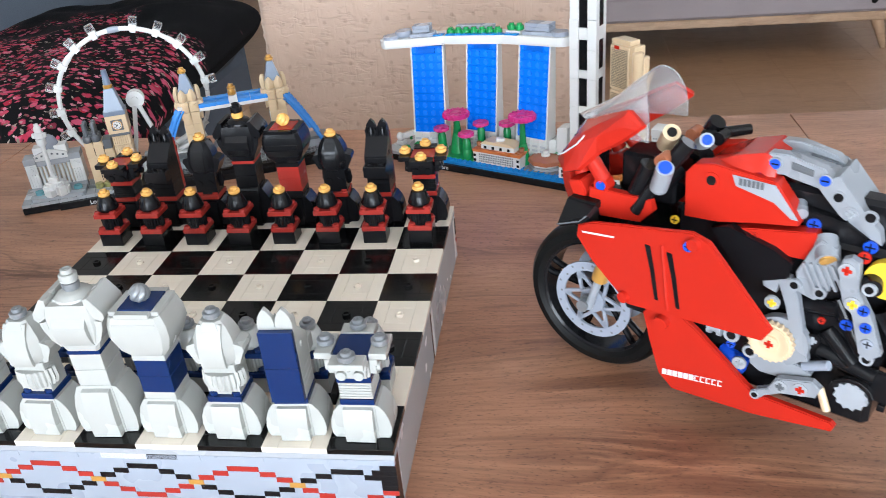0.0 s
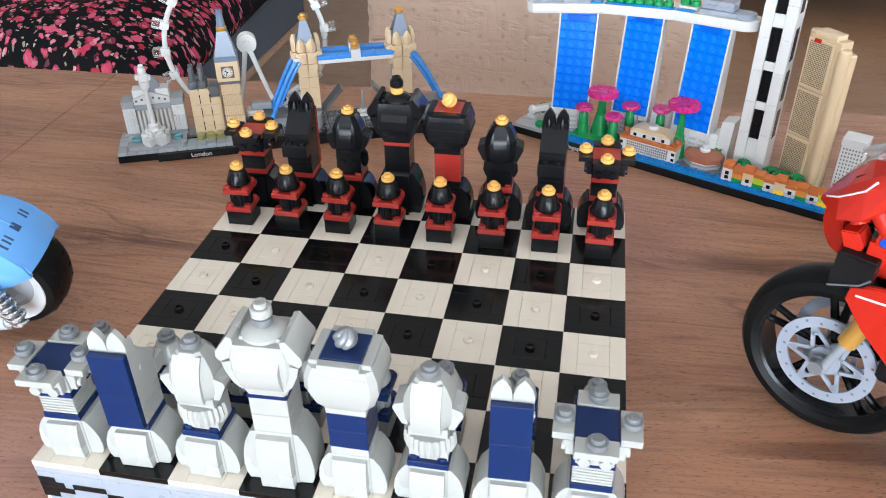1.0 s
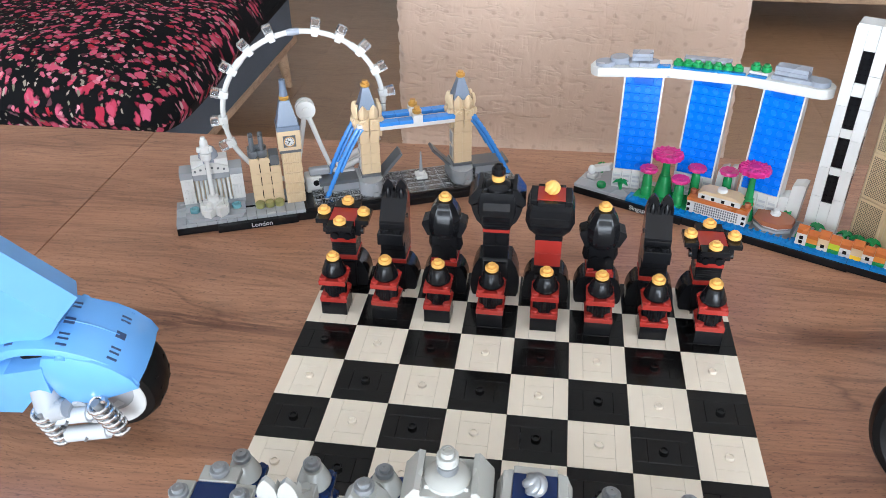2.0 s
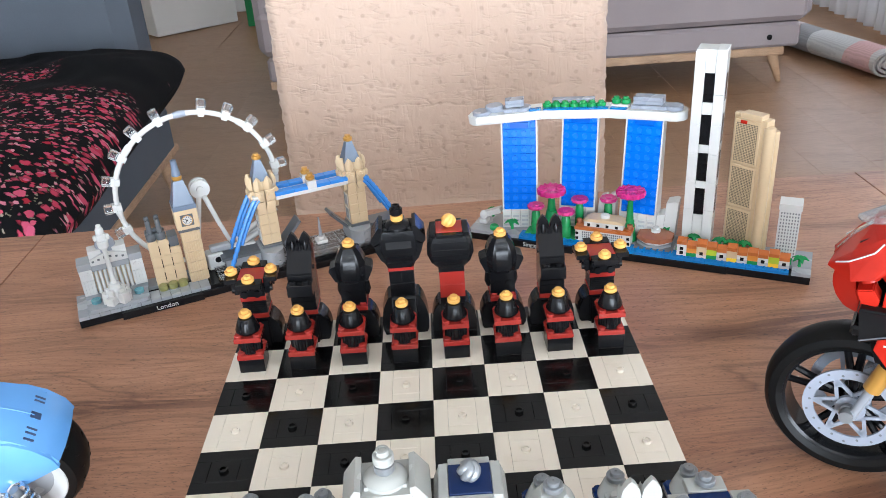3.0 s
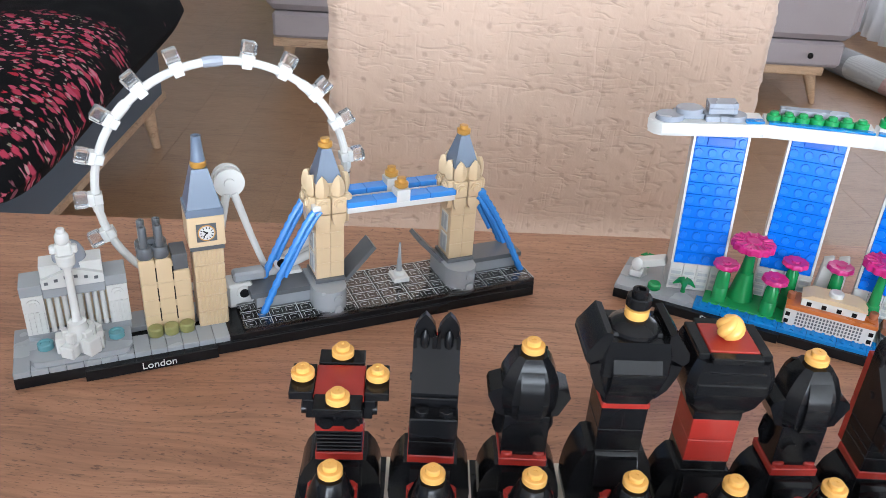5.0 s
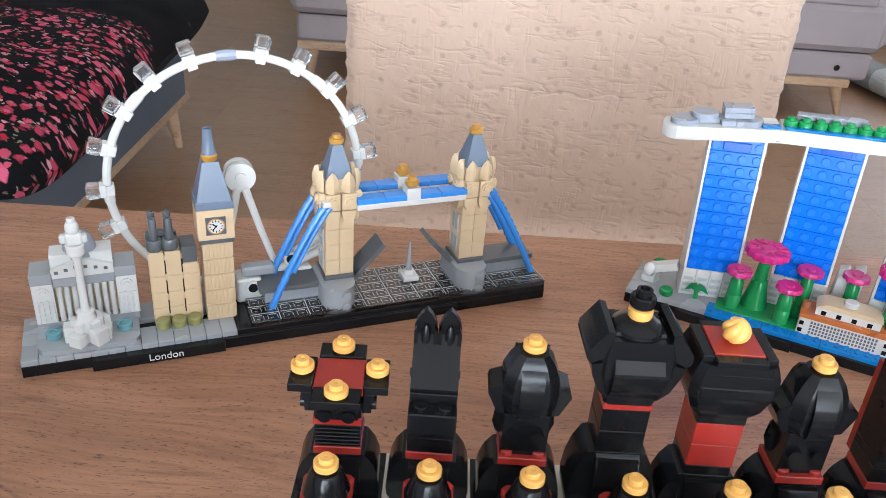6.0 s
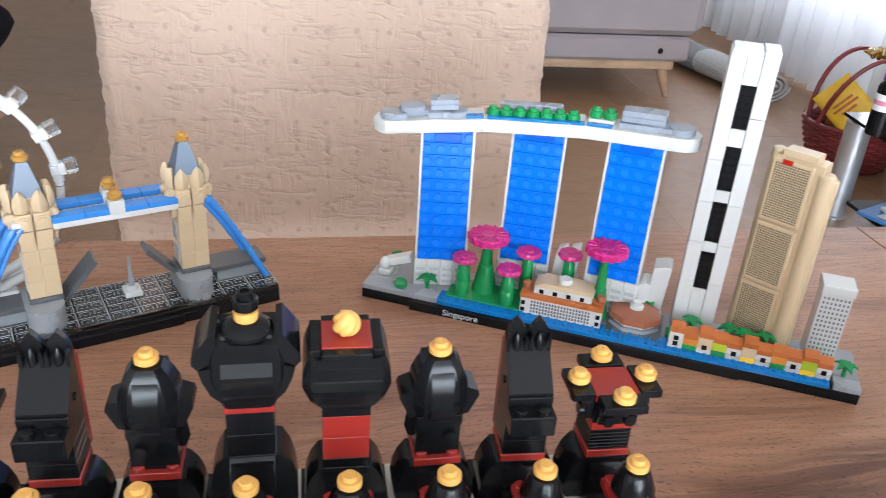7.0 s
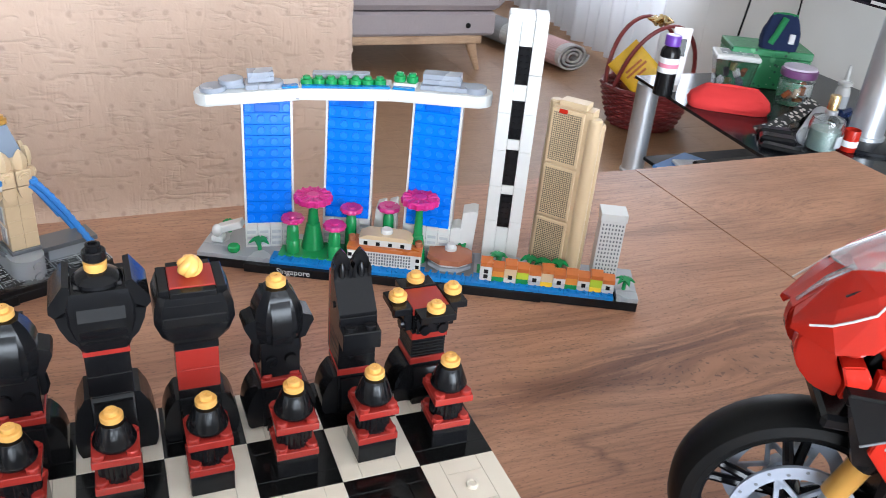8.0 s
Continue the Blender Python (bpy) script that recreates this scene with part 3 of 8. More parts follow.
def knight(piece, main, second, cap):
    skirt(piece, main, 20.0)
    slab_part(piece, "lower_plate", 8.2, 20.0, 23.2, second)
    s = Shape()
    s.prism([(8.0, 37.2), (8.0, 63.0), (5.6, 63.6), (-7.9, 50.4), (-7.9, 37.2)], "x", -7.9, 7.9)
    part("head", s, main, piece)
    for z0, z1 in ((23.3, 29.5), (29.7, 32.8), (33.0, 37.0)):
        s = Shape()
        s.box(-7.9, 7.9, -8.0, 8.0, z0, z1, 0.22)
        part("neck_plate", s, main, piece)
    s = Shape()
    s.box(-8, 8, -15.4, -7.95, 37.4, 45.6, 0.4)
    s.box(-7.8, 7.8, -9.2, -7.9, 45.6, 49.4, 0.3)
    part("muzzle", s, main, piece)
    for x in (-4, 4):
        s = Shape()
        s.stud(x, -12.0, 45.6)
        part("nostril_stud", s, main, piece)
    s = Shape()
    s.rod((-7.8, 1.5, 50.0), (-8.5, 1.5, 50.0), 1.4, 1.4, 12)
    s.rod((7.8, 1.5, 50.0), (8.5, 1.5, 50.0), 1.4, 1.4, 12)
    part("eye_pin", s, main, piece)
    s = Shape()
    s.box(-7.9, 7.9, 8.05, 11.2, 23.4, 42.4, 0.25)
    s.box(-7.9, 7.9, 8.05, 11.2, 42.6, 62.2, 0.25)
    part("mane", s, second, piece, "tiled mane at the back")
    for x in (-4.05, 4.05):
        s = Shape()
        arch = [(x - 3.9, 61.0), (x - 3.9, 65.4), (x - 3.2, 68.4), (x - 1.7, 71.0), (x, 72.8), (x + 1.7, 71.0), (x + 3.2, 68.4), (x + 3.9, 65.4), (x + 3.9, 61.0)]
        s.prism(arch, "y", 5.4, 8.0)
        for sign in (-1, 1):
            s.prism([(x + sign * 3.9, 61.0), (x + sign * 3.9, 65.4), (x + sign * 3.1, 67.6), (x + sign * 2.6, 65.0), (x + sign * 2.6, 61.0)], "y", 2.6, 5.6)
        s.lathe([(1.7, 60.6), (1.6, 65.2), (0.5, 67.6)], x, 4.4, 12)
        part("ear", s, main, piece)


def bishop(piece, main, second, cap):
    skirt(piece, main, 20.5)
    slab_part(piece, "lower_plate", 8.4, 20.5, 23.7, second)
    corner_dots(piece, 5.6, 23.7, second)
    slab_part(piece, "neck_block", 7.9, 23.7, 41.0, main, depth=6.4)
    for x in (-4, 4):
        s = Shape()
        s.rod((x, -6.2, 32.5), (x, -8.2, 32.5), 2.5, 2.4, 14)
        part("neck_stud", s, main, piece)
    s = Shape()
    teeth = 26
    rings = []
    for z, r in ((27.0, 9.6), (31.0, 11.0), (36.5, 10.4)):
        rings.append([((r if i % 2 else r - 0.9) * math.cos(math.pi * i / teeth), 1.0 + (r if i % 2 else r - 0.9) * 0.85 * math.sin(math.pi * i / teeth), z) for i in range(teeth + 1)])
    s.loft(rings)
    part("ribbed_collar", s, main, piece)
    faceted(piece, "head", main, ((7.4, 7.4, 40.6), (9.4, 8.6, 43.6), (9.9, 8.8, 50.0), (9.1, 8.2, 55.4), (7.2, 6.8, 60.2), (4.8, 4.8, 63.6)), 0.42)
    for sign in (-1, 1):
        s = Shape()
        s.prism([(sign * 8.0, 40.5), (sign * 10.5, 41.0), (sign * 14.0, 48.6), (sign * 13.4, 50.6), (sign * 9.0, 52.4)], "y", -5.4, 5.4)
        part("cheek_wedge", s, main, piece)
    s = Shape()
    arc = [(-9.4, 41.0), (-10.2, 43.0), (-10.4, 47.4), (-9.8, 52.8), (-8.0, 58.2), (-5.2, 62.4), (-4.0, 62.4), (-6.6, 57.2), (-8.2, 47.4), (-8.2, 41.0)]
    s.prism(arc, "x", -3.9, 3.9)
    part("brow_slope", s, main, piece)
    s = Shape()
    s.prism([(-y, z) for y, z in arc], "x", -5.8, 5.8)
    part("back_slope", s, main, piece)
    finial(piece, 0, 0, 63.5, cap)


def king(piece, main, second, cap, crown):
    skirt(piece, main, 29.0, 15.2)
    s = Shape()
    s.prism([(-8.0, 16.0), (-12.4, 16.4), (-11.6, 22.0), (-9.2, 27.2), (-8.0, 28.4)], "x", -7.6, 7.6)
    part("apron_slope", s, main, piece)
    for z0, z1 in ((29.0, 38.1), (38.3, 47.4)):
        slab_part(piece, "waist_brick", 7.9, z0, z1, main)
    s = Shape()
    for z in range(9):
        s.box(-0.35, 0.35, -8.15, -7.6, 38.8 + z * 0.95, 39.3 + z * 0.95, 0.05)
    tagged(part("waist_seam", s, main, piece), kind="stuff")
    slab_part(piece, "belt", 8.2, 47.4, 49.8, second)
    faceted(piece, "head", main, ((8.2, 8.4, 49.8), (10.6, 9.8, 56.0), (12.2, 10.6, 63.0), (12.2, 10.4, 70.0), (11.2, 9.6, 75.4)), 0.16)
    for k in (0, 2):
        s = Shape()
        s.prism([(-8.2, 52.0), (-11.4, 56.5), (-13.0, 62.0), (-13.0, 65.4), (-5.4, 76.4), (-3.0, 76.4)], "x", -8.0, 8.0)
        ob = part("breast_slope", s, main, piece)
        ob.matrix_basis = pose(0, 0, 0, 0, 0, 90 * k)
    for k in (1, 3):
        s = Shape()
        s.prism([(-8.2, 53.0), (-11.8, 56.5), (-14.2, 62.0), (-15.2, 66.4), (-11.0, 67.2), (-10.0, 66.0)], "x", -9.6, 9.6)
        ob = part("shoulder_slope", s, main, piece)
        ob.matrix_basis = pose(0, 0, 0, 0, 0, 90 * k)
        s = Shape()
        s.prism([(-9.4, 70.0), (-15.4, 66.7), (-17.0, 68.6), (-16.8, 71.4), (-11.4, 79.0), (-9.2, 78.4)], "x", -9.6, 9.6)
        s.box(-6.0, 6.0, -12.0, -9.0, 68.0, 76.0, 0.4)
        ob = part("collar_wing", s, main, piece)
        ob.matrix_basis = pose(0, 0, 0, 0, 0, 90 * k)
    s = Shape()
    s.lathe([(8.8, 75.2), (8.6, 76.6), (6.8, 78.2), (3.4, 79.4)], 0, 0, 26)
    part("crown_dome", s, main, piece)
    s = Shape()
    s.lathe([(3.4, 79.0), (4.0, 80.0), (4.0, 82.8), (2.6, 83.2)], 0, 0, 18)
    part("neck_ring", s, cap, piece)
    s = Shape()
    s.lathe([(3.2, 83.0), (4.1, 83.8), (4.1, 87.0), (3.7, 87.4), (2.6, 87.4), (2.6, 89.6), (1.6, 89.8), (1.5, 89.0), (0.01, 89.0)], 0, 0, 18)
    part("crown_stud", s, crown, piece)


def queen(piece, main, second, cap):
    skirt(piece, main, 21.5)
    slab_part(piece, "waist_plate", 7.9, 21.5, 25.6, main)
    s = Shape()
    s.box(-8, 8, -8, 8, 25.6, 34.9, 0.2)
    s.box(-8, 8, -8, 8, 35.0, 44.2, 0.2)
    part("waist", s, second, piece, "coloured waist bricks")
    slab_part(piece, "neck_plate", 8.2, 44.2, 47.4, main)
    faceted(piece, "head", main, ((8.6, 8.6, 47.4), (12.2, 11.0, 52.0), (14.6, 12.6, 59.0), (14.2, 12.4, 65.0), (12.4, 11.6, 70.2)), 0.2)
    for half, y0, y1, z0, z1 in ((11.6, -12.9, -11.0, 58.0, 62.4), (10.6, -12.2, -10.4, 63.4, 67.4), (10.6, 10.4, 12.4, 63.4, 67.4)):
        s = Shape()
        s.box(-half, half, y0, y1, z0, z1, 0.5)
        part("brow_band", s, main, piece)
    slab_part(piece, "crown_tile", 8.2, 70.2, 72.6, second)
    s = Shape()
    for sign in (-1, 1):
        s.box(sign * 10.2 - 1.9, sign * 10.2 + 1.9, -9.4, 9.4, 69.8, 72.2, 0.3)
        s.box(-8.2, 8.2, sign * 10.2 - 1.9, sign * 10.2 + 1.9, 69.8, 72.2, 0.3)
    part("crown_rim", s, main, piece)
    s = Shape()
    rings = []
    for k in range(13):
        a = math.pi * (k + 0.3) / 12.7 - math.pi / 2
        tip = 0.5 * max(0.0, math.sin(a)) ** 4
        ring = []
        for i in range(30):
            g = math.tau * i / 30 + 0.2 * k
            r = (3.9 + 1.0 * abs(math.cos(2.5 * (g - 0.2 * k)))) * math.cos(a)
            ring.append((r * math.cos(g), r * math.sin(g), 76.4 + 4.3 * math.sin(a) + tip))
        rings.append(ring)
    s.loft(rings)
    part("swirl_ball", s, cap, piece, "swirled ball on the crown")


def army(main, second, cap, crown, row, pawn_row, turn, words):
    made = {}
    group = words + " chess pieces"
    back = ["rook", "knight", "bishop", "king", "queen", "bishop", "knight", "rook"]
    makers = {"pawn": pawn, "rook": rook, "knight": knight, "bishop": bishop, "king": king, "queen": queen}
    looks = {"pawn": "pawn with a domed head", "rook": "rook with four studded battlements", "knight": "knight with pointed ears", "bishop": "bishop with a faceted mitre", "king": "king with winged collar", "queen": "queen with swirled crown ball"}
    for i in range(8):
        for kind, r in ((back[i], row), ("pawn", pawn_row)):
            m = pose((i - 3.5) * 0.032, (r - 3.5) * 0.032, BOARD * MM + 0.0001, 0, 0, turn + random.uniform(-2.5, 2.5))
            if kind in made:
                copy_thing(made[kind], m)
                continue
            ob = thing("chess_" + kind, m, f"brick-built {words} {looks[kind]}", "chess piece", group)
            if kind == "king":
                king(ob, main, second, cap, crown)
            else:
                makers[kind](ob, main, second, cap)
            made[kind] = ob


army(BLACK, RED, GOLD, BLACK, 7, 6, 0, "black and red")
army(DIMMED_WHITE, NAVY, SILVER, DIMMED_WHITE, 0, 1, 180, "white and dark blue")

# ---- furniture round the table ----
def chair():
    ob = thing("dining_chair", pose(0.024, 0.62, FLOOR), "dining chair in a beige crinkled stretch cover", "chair")
    w, h0, h1, nx, nz = 0.198, 0.46, 0.985, 110, 130

    def relief(x, z):
        v = Vector((x * 34, z * 60, 0.3))
        return abs(noise.noise(v)) * 0.0016 + abs(noise.noise(v * 2.6)) * 0.0009

    s = Shape()
    pts, faces = [], []
    for k in range(nz + 1):
        for i in range(nx + 1):
            x, z = -w + 2 * w * i / nx, h0 + (h1 - h0) * k / nz
            e = min(i, nx - i) / nx
            edge = 0.012 * (1 - min(1.0, e / 0.03)) ** 2
            wave = 0.002 * noise.noise(Vector((z * 150, x * 2, 7))) + 0.001 * noise.noise(Vector((z * 30, x, 2))) if i in (0, nx) else 0.0
            pts.append((x + wave, -0.022 - relief(x, z) + edge + 0.02 * ((z - h0) / (h1 - h0)) ** 2, z))
    for k in range(nz):
        for i in range(nx):
            a = k * (nx + 1) + i
            faces.append((a, a + 1, a + nx + 2, a + nx + 1))
    s.add(pts, faces)
    part("back_cover", s, COVER, ob, "embossed crinkled fabric", 1.0)
    s = Shape()
    s.box(-w + 0.002, w - 0.002, -0.004, 0.045, h0, h1, 0.01)
    part("backrest", s, COVER, ob, scale=1.0)
    s = Shape()
    s.box(-0.2, 0.2, -0.17, 0.03, 0.38, 0.462, 0.02)
    part("seat", s, COVER, ob, scale=1.0)
    for x in (-0.17, 0.17):
        for y in (-0.14, 0.015):
            s = Shape()
            s.loft([[(x + a * r, y + b * r, z) for a, b in ((-1, -1), (1, -1), (1, 1), (-1, 1))] for r, z in ((0.012, 0.0), (0.019, 0.38))])
            part("leg", s, LEG_WOOD, ob, scale=1.0)


chair()


def sofa():
    ob = thing("sofa", pose(0, 0, FLOOR), "mauve-grey upholstered sofa on tapered beech legs", "sofa")
    x0, x1, y0, y1 = -0.70, 1.62, 3.08, 3.95

    def cushion(name, *a, c=0.03):
        s = Shape()
        s.box(*a, c)
        return part(name, s, SOFA_GREY, ob, scale=1.0)

    cushion("base", x0 + 0.02, x1 - 0.04, y0 + 0.012, y1, 0.16, 0.262, c=0.012)
    cushion("front_panel", x0, x1 - 0.02, y0, y0 + 0.1, 0.268, 0.45, c=0.025)
    mid = (x0 + x1) / 2
    cushion("seat_cushion", x0 + 0.02, mid - 0.003, y0 + 0.01, y1 - 0.2, 0.42, 0.5)
    cushion("seat_cushion", mid + 0.003, x1 - 0.06, y0 + 0.01, y1 - 0.2, 0.42, 0.5)
    cushion("backrest", x0, x1, y1 - 0.22, y1, 0.3, 0.85)
    cushion("armrest", x1 - 0.16, x1 + 0.01, y0 + 0.02, y1 - 0.22, 0.27, 0.62)
    cushion("armrest", x0 - 0.01, x0 + 0.16, y0 + 0.02, y1 - 0.22, 0.27, 0.62)
    s = Shape()
    s.box(x0 + 0.02, x1 - 0.1, y0 + 0.015, y0 + 0.05, 0.125, 0.16, 0.004)
    s.box(x0 + 0.02, x1 - 0.1, y1 - 0.06, y1 - 0.02, 0.125, 0.16, 0.004)
    part("wooden_rail", s, LEG_WOOD, ob, scale=1.0)
    for x, lean in ((x0 + 0.08, -0.012), (x1 - 0.14, 0.045)):
        for y in (y0 + 0.05, y1 - 0.06):
            s = Shape()
            s.rod((x + lean, y, 0.0), (x, y, 0.13), 0.011, 0.026, 14)
            part("leg", s, LEG_WOOD, ob, scale=1.0)
    s = Shape()
    s.ball(x1 - 0.172, y0 + 0.01, 0.205, 0.012, 0.006, 0.012, 12, 7)
    part("button", s, RUBBER, ob, scale=1.0)


sofa()


def couch():
    ob = thing("corner_sofa", pose(0, 0, FLOOR), "dark blue-grey sofa with a wooden bottom rail", "sofa")

    def block(name, *a, c=0.03):
        s = Shape()
        s.box(*a, c)
        return part(name, s, COUCH_GREY, ob, scale=1.0)

    block("base", -1.75, -0.87, 0.75, 2.3, 0.165, 0.33, c=0.02)
    block("seat_cushion", -1.72, -0.855, 0.76, 1.62, 0.325, 0.41)
    block("seat_cushion", -1.72, -0.855, 1.627, 2.2, 0.325, 0.41)
    block("armrest", -1.78, -0.89, 2.16, 2.38, 0.165, 0.98, c=0.05)
    block("backrest", -2.0, -1.72, 0.75, 2.38, 0.165, 0.9, c=0.05)
    s = Shape()
    s.box(-1.75, -0.885, 0.77, 2.37, 0.14, 0.165, 0.004)
    part("wooden_rail", s, LEG_WOOD, ob, scale=1.0)
    for x in (-0.93, -1.7):
        for y in (0.85, 2.3):
            s = Shape()
            s.rod((x + 0.02, y, 0), (x, y, 0.137), 0.012, 0.024, 12)
            part("leg", s, LEG_WOOD, ob, scale=1.0)


couch()


def pillow():
    """A soft square cushion, thin at its corners, with a wavy crumpled top."""
    s = Shape()
    n, pts, faces = 44, [], []
    for side in (1, -1):
        for k in range(n + 1):
            for i in range(n + 1):
                a, b = -1 + 2 * i / n, -1 + 2 * k / n
                swell = max(0.0, (1 - a ** 4) * (1 - b ** 4)) ** 0.5
                pinch = 1 - 0.05 * (1 - a * a) * abs(b) ** 3 - 0.09 * abs(a * b) ** 5
                pin2 = 1 - 0.05 * (1 - b * b) * abs(a) ** 3 - 0.09 * abs(a * b) ** 5
                slump = 0.16 * (1 - a) * 0.5 * (b + 1) * 0.5 + 0.05 * (0.5 + 0.5 * a) ** 6 * (0.5 + 0.5 * b) ** 2
                crumple = 0.018 * noise.noise(Vector((a * 2.7, b * 3.4, side))) + 0.006 * noise.noise(Vector((a * 8, b * 8, side + 4)))
                fall = 0.05 * max(0.0, a - 0.2) ** 2
                pts.append((0.38 * a * pin2 - 0.015 * b, 0.70 * b * pinch - slump, side * (0.085 + 0.02 * (b < 0) * b * b) * swell + (crumple if side > 0 else 0) * swell - fall))
    for side in (0, 1):
        o = side * (n + 1) ** 2
        for k in range(n):
            for i in range(n):
                c = o + k * (n + 1) + i
                faces.append((c, c + 1, c + n + 2, c + n + 1))
    s.add(pts, faces)
    bmesh.ops.remove_doubles(s.bm, verts=s.bm.verts, dist=0.0004)
    ob = solid("cushion", s, FLORAL, "black cotton cushion printed with pink and red blossoms", "cushion")
    ob.matrix_basis = pose(-1.07, 1.60, FLOOR + 0.497, 0, 0, 2)


pillow()


def bedside_box():
    s = Shape()
    s.box(0.0, 0.58, 0.0, 0.4, 0.0, 0.6, 0.006)
    ob = solid("white_cabinet", s, PLASTER, "plain white low cabinet on the floor", "cabinet")
    ob.matrix_basis = pose(-1.73, 4.99, FLOOR, 0, 0, 39)


bedside_box()


# ---- skyline model of London (millimetres along the base, back from its front, up) ----
def block(parent, name, x0, x1, y0, y1, z0, z1, material, label="", c=0.25):
    s = Shape()
    s.box(x0, x1, y0, y1, z0, z1, c)
    return part(name, s, material, parent, label)


def round_part(parent, name, profile, x, y, material, n=16, label=""):
    s = Shape()
    s.lathe(profile, x, y, n)
    return part(name, s, material, parent, label)


def pyramid(parent, name, x, y, w0, w1, z0, z1, material):
    s = Shape()
    s.loft([[(x + a * w, y + b * w, z) for a, b in ((-1, -1), (1, -1), (1, 1), (-1, 1))] for w, z in ((w0, z0), (w1, z1))])
    return part(name, s, material, parent)


def tooth(parent, name, x, y, z0, z1, w, material, turn):
    """A square bracket with a stud on its face and a pointed leaf standing on it."""
    s = Shape()
    h = z1 - z0
    s.box(-w, w, -2.0, 2.0, 0, h * 0.46 - 0.25, 0.35)
    s.rod((0, -1.8, h * 0.25), (0, -3.0, h * 0.25), 3.1, 3.1, 18)
    s.rod((0, -2.9, h * 0.25), (0, -3.7, h * 0.25), 2.2, 2.0, 14)
    low = h * 0.46
    leaf = ((0.80, low, 1.4), (0.98, h * 0.58, 2.2), (0.95, h * 0.70, 2.4), (0.78, h * 0.82, 2.1), (0.46, h * 0.93, 1.4), (0.10, h, 0.6))
    s.loft([[(-w * a, 0.6, z), (-w * a * 0.55, -d * 0.75, z), (0, -d - 0.5, z), (w * a * 0.55, -d * 0.75, z), (w * a, 0.6, z), (0, 1.8, z)] for a, z, d in leaf])
    ob = part(name, s, material, parent)
    ob.matrix_basis = pose(x * MM, y * MM, z0 * MM, 0, 0, turn)


def london():
    ob = thing("skyline_model", pose(-0.2803, 0.2085, 0, 0, 0, 22.6), "brick-built London skyline with big wheel and drawbridge on a black base", "toy model")
    block(ob, "base", 0, 288, 0, 40, 0.1, 6.3, BLACK)
    block(ob, "label_step", 32, 97, -4.0, 0, 0.1, 6.3, BLACK)
    block(ob, "label_step", 97.2, 230, -1.6, 0, 0.1, 6.3, BLACK)
    writing("city_name", "London", 0.0056, WHITE, ob, pose(0.0672, -0.00405, 0.0033, 90, 0, 0))
    block(ob, "base_top", 104, 288, 0.4, 40, 6.3, 9.4, BLACK)
    for k in range(13):
        block(ob, "grey_tile", 0.1 + 8 * k, 7.9 + 8 * k, 0.1, 15.9 if k % 2 else 23.9, 6.3, 9.5, LIGHT_GREY)
    block(ob, "grey_plate", 0, 104, 24, 40, 6.3, 9.5, LIGHT_GREY)
    # Square with fountains and column
    s = Shape()
    s.prism([(8, 6), (10, 2.5), (14, 1.5), (50, 1.5), (54, 2.5), (56, 6), (56, 24), (8, 24)], "z", 9.5, 12.4)
    part("square_plate", s, LIGHT_GREY, ob)
    for x in (15.5, 49):
        round_part(ob, "fountain_tile", [(3.9, 12.4), (3.9, 15.2), (3.6, 15.5), (2.2, 15.5), (2.0, 14.8), (0.01, 14.8)], x, 14.5, CLEAR_TEAL)
    block(ob, "monument_foot", 26, 38, 4.0, 15, 12.4, 20.0, WHITE)
    for k, turn in enumerate((-52, -8, 38, 90, 180, 232)):
        s = Shape()
        s.m = pose(32, 9.5, 0, 0, 0, turn - 90)
        s.box(-3.6, 3.6, 5.0, 11.2, 12.4, 19.0 if k % 2 else 21.4, 0.5)
        s.box(-2.4, 2.4, 4.4, 7.8, 19.0, 24.6, 0.5)
        part("stone_lion", s, WHITE, ob)
    round_part(ob, "monument_plinth", [(5.0, 19.8), (5.0, 25.0), (4.4, 26.0), (4.4, 28.6), (2.8, 29.4)], 32, 9, WHITE)
    round_part(ob, "column", [(2.8, 29), (2.0, 31), (1.8, 57), (2.3, 59), (4.2, 61.4), (4.4, 66.0), (3.9, 66.4)], 32, 9, WHITE, 18)
    s = Shape()
    s.box(28.2, 35.8, 6.4, 11.6, 66, 72.8, 1.0)
    s.box(25.8, 28.8, 6.8, 10.6, 67.6, 72, 0.8)
    s.box(35.2, 38.0, 6.8, 10.6, 67.0, 71.4, 0.8)
    s.lathe([(2.6, 72.4), (3.3, 73.6), (3.2, 76.4), (2.4, 78)], 32, 9, 14)
    s.lathe([(2.0, 77.6), (2.0, 79.8), (1.6, 80.2)], 32, 9, 12)
    part("figure", s, WHITE, ob)
    # Gallery: cream columns between two white end blocks, under a white stepped attic with a gable
    block(ob, "gallery_wall", 9, 56, 26.6, 37, 9.5, 40, TAN)
    block(ob, "gallery_step", 8, 57, 22, 28, 9.5, 16, LIGHT_GREY)
    for k in range(8):
        round_part(ob, "gallery_column", [(1.6, 16), (1.35, 17), (1.35, 35), (1.7, 36)], 20.3 + 3.55 * k, 23.8, WHITE, 10)
    block(ob, "gallery_frieze", 18.2, 47.2, 22.2, 30, 36, 41, LIGHT_GREY)
    for x in (8.0, 47.4):
        block(ob, "end_block", x, x + 10, 21.6, 37, 16, 38.6, WHITE)
        block(ob, "end_roof", x - 0.2, x + 10.2, 21.2, 37, 38.7, 44.4, LIGHT_GREY)
        s = Shape()
        s.rod((x + 5, 21.7, 34), (x + 5, 20.9, 34), 3.0, 3.0, 20)
        s.rod((x + 5, 21.0, 34), (x + 5, 20.4, 34), 1.7, 1.6, 14)
        part("end_roundel", s, WHITE, ob)
        for dx in (1.4, 3.8, 6.2, 8.6):
            block(ob, "end_pilaster", x + dx - 0.75, x + dx + 0.75, 20.9, 21.7, 16.5, 29.4, WHITE, c=0.15)
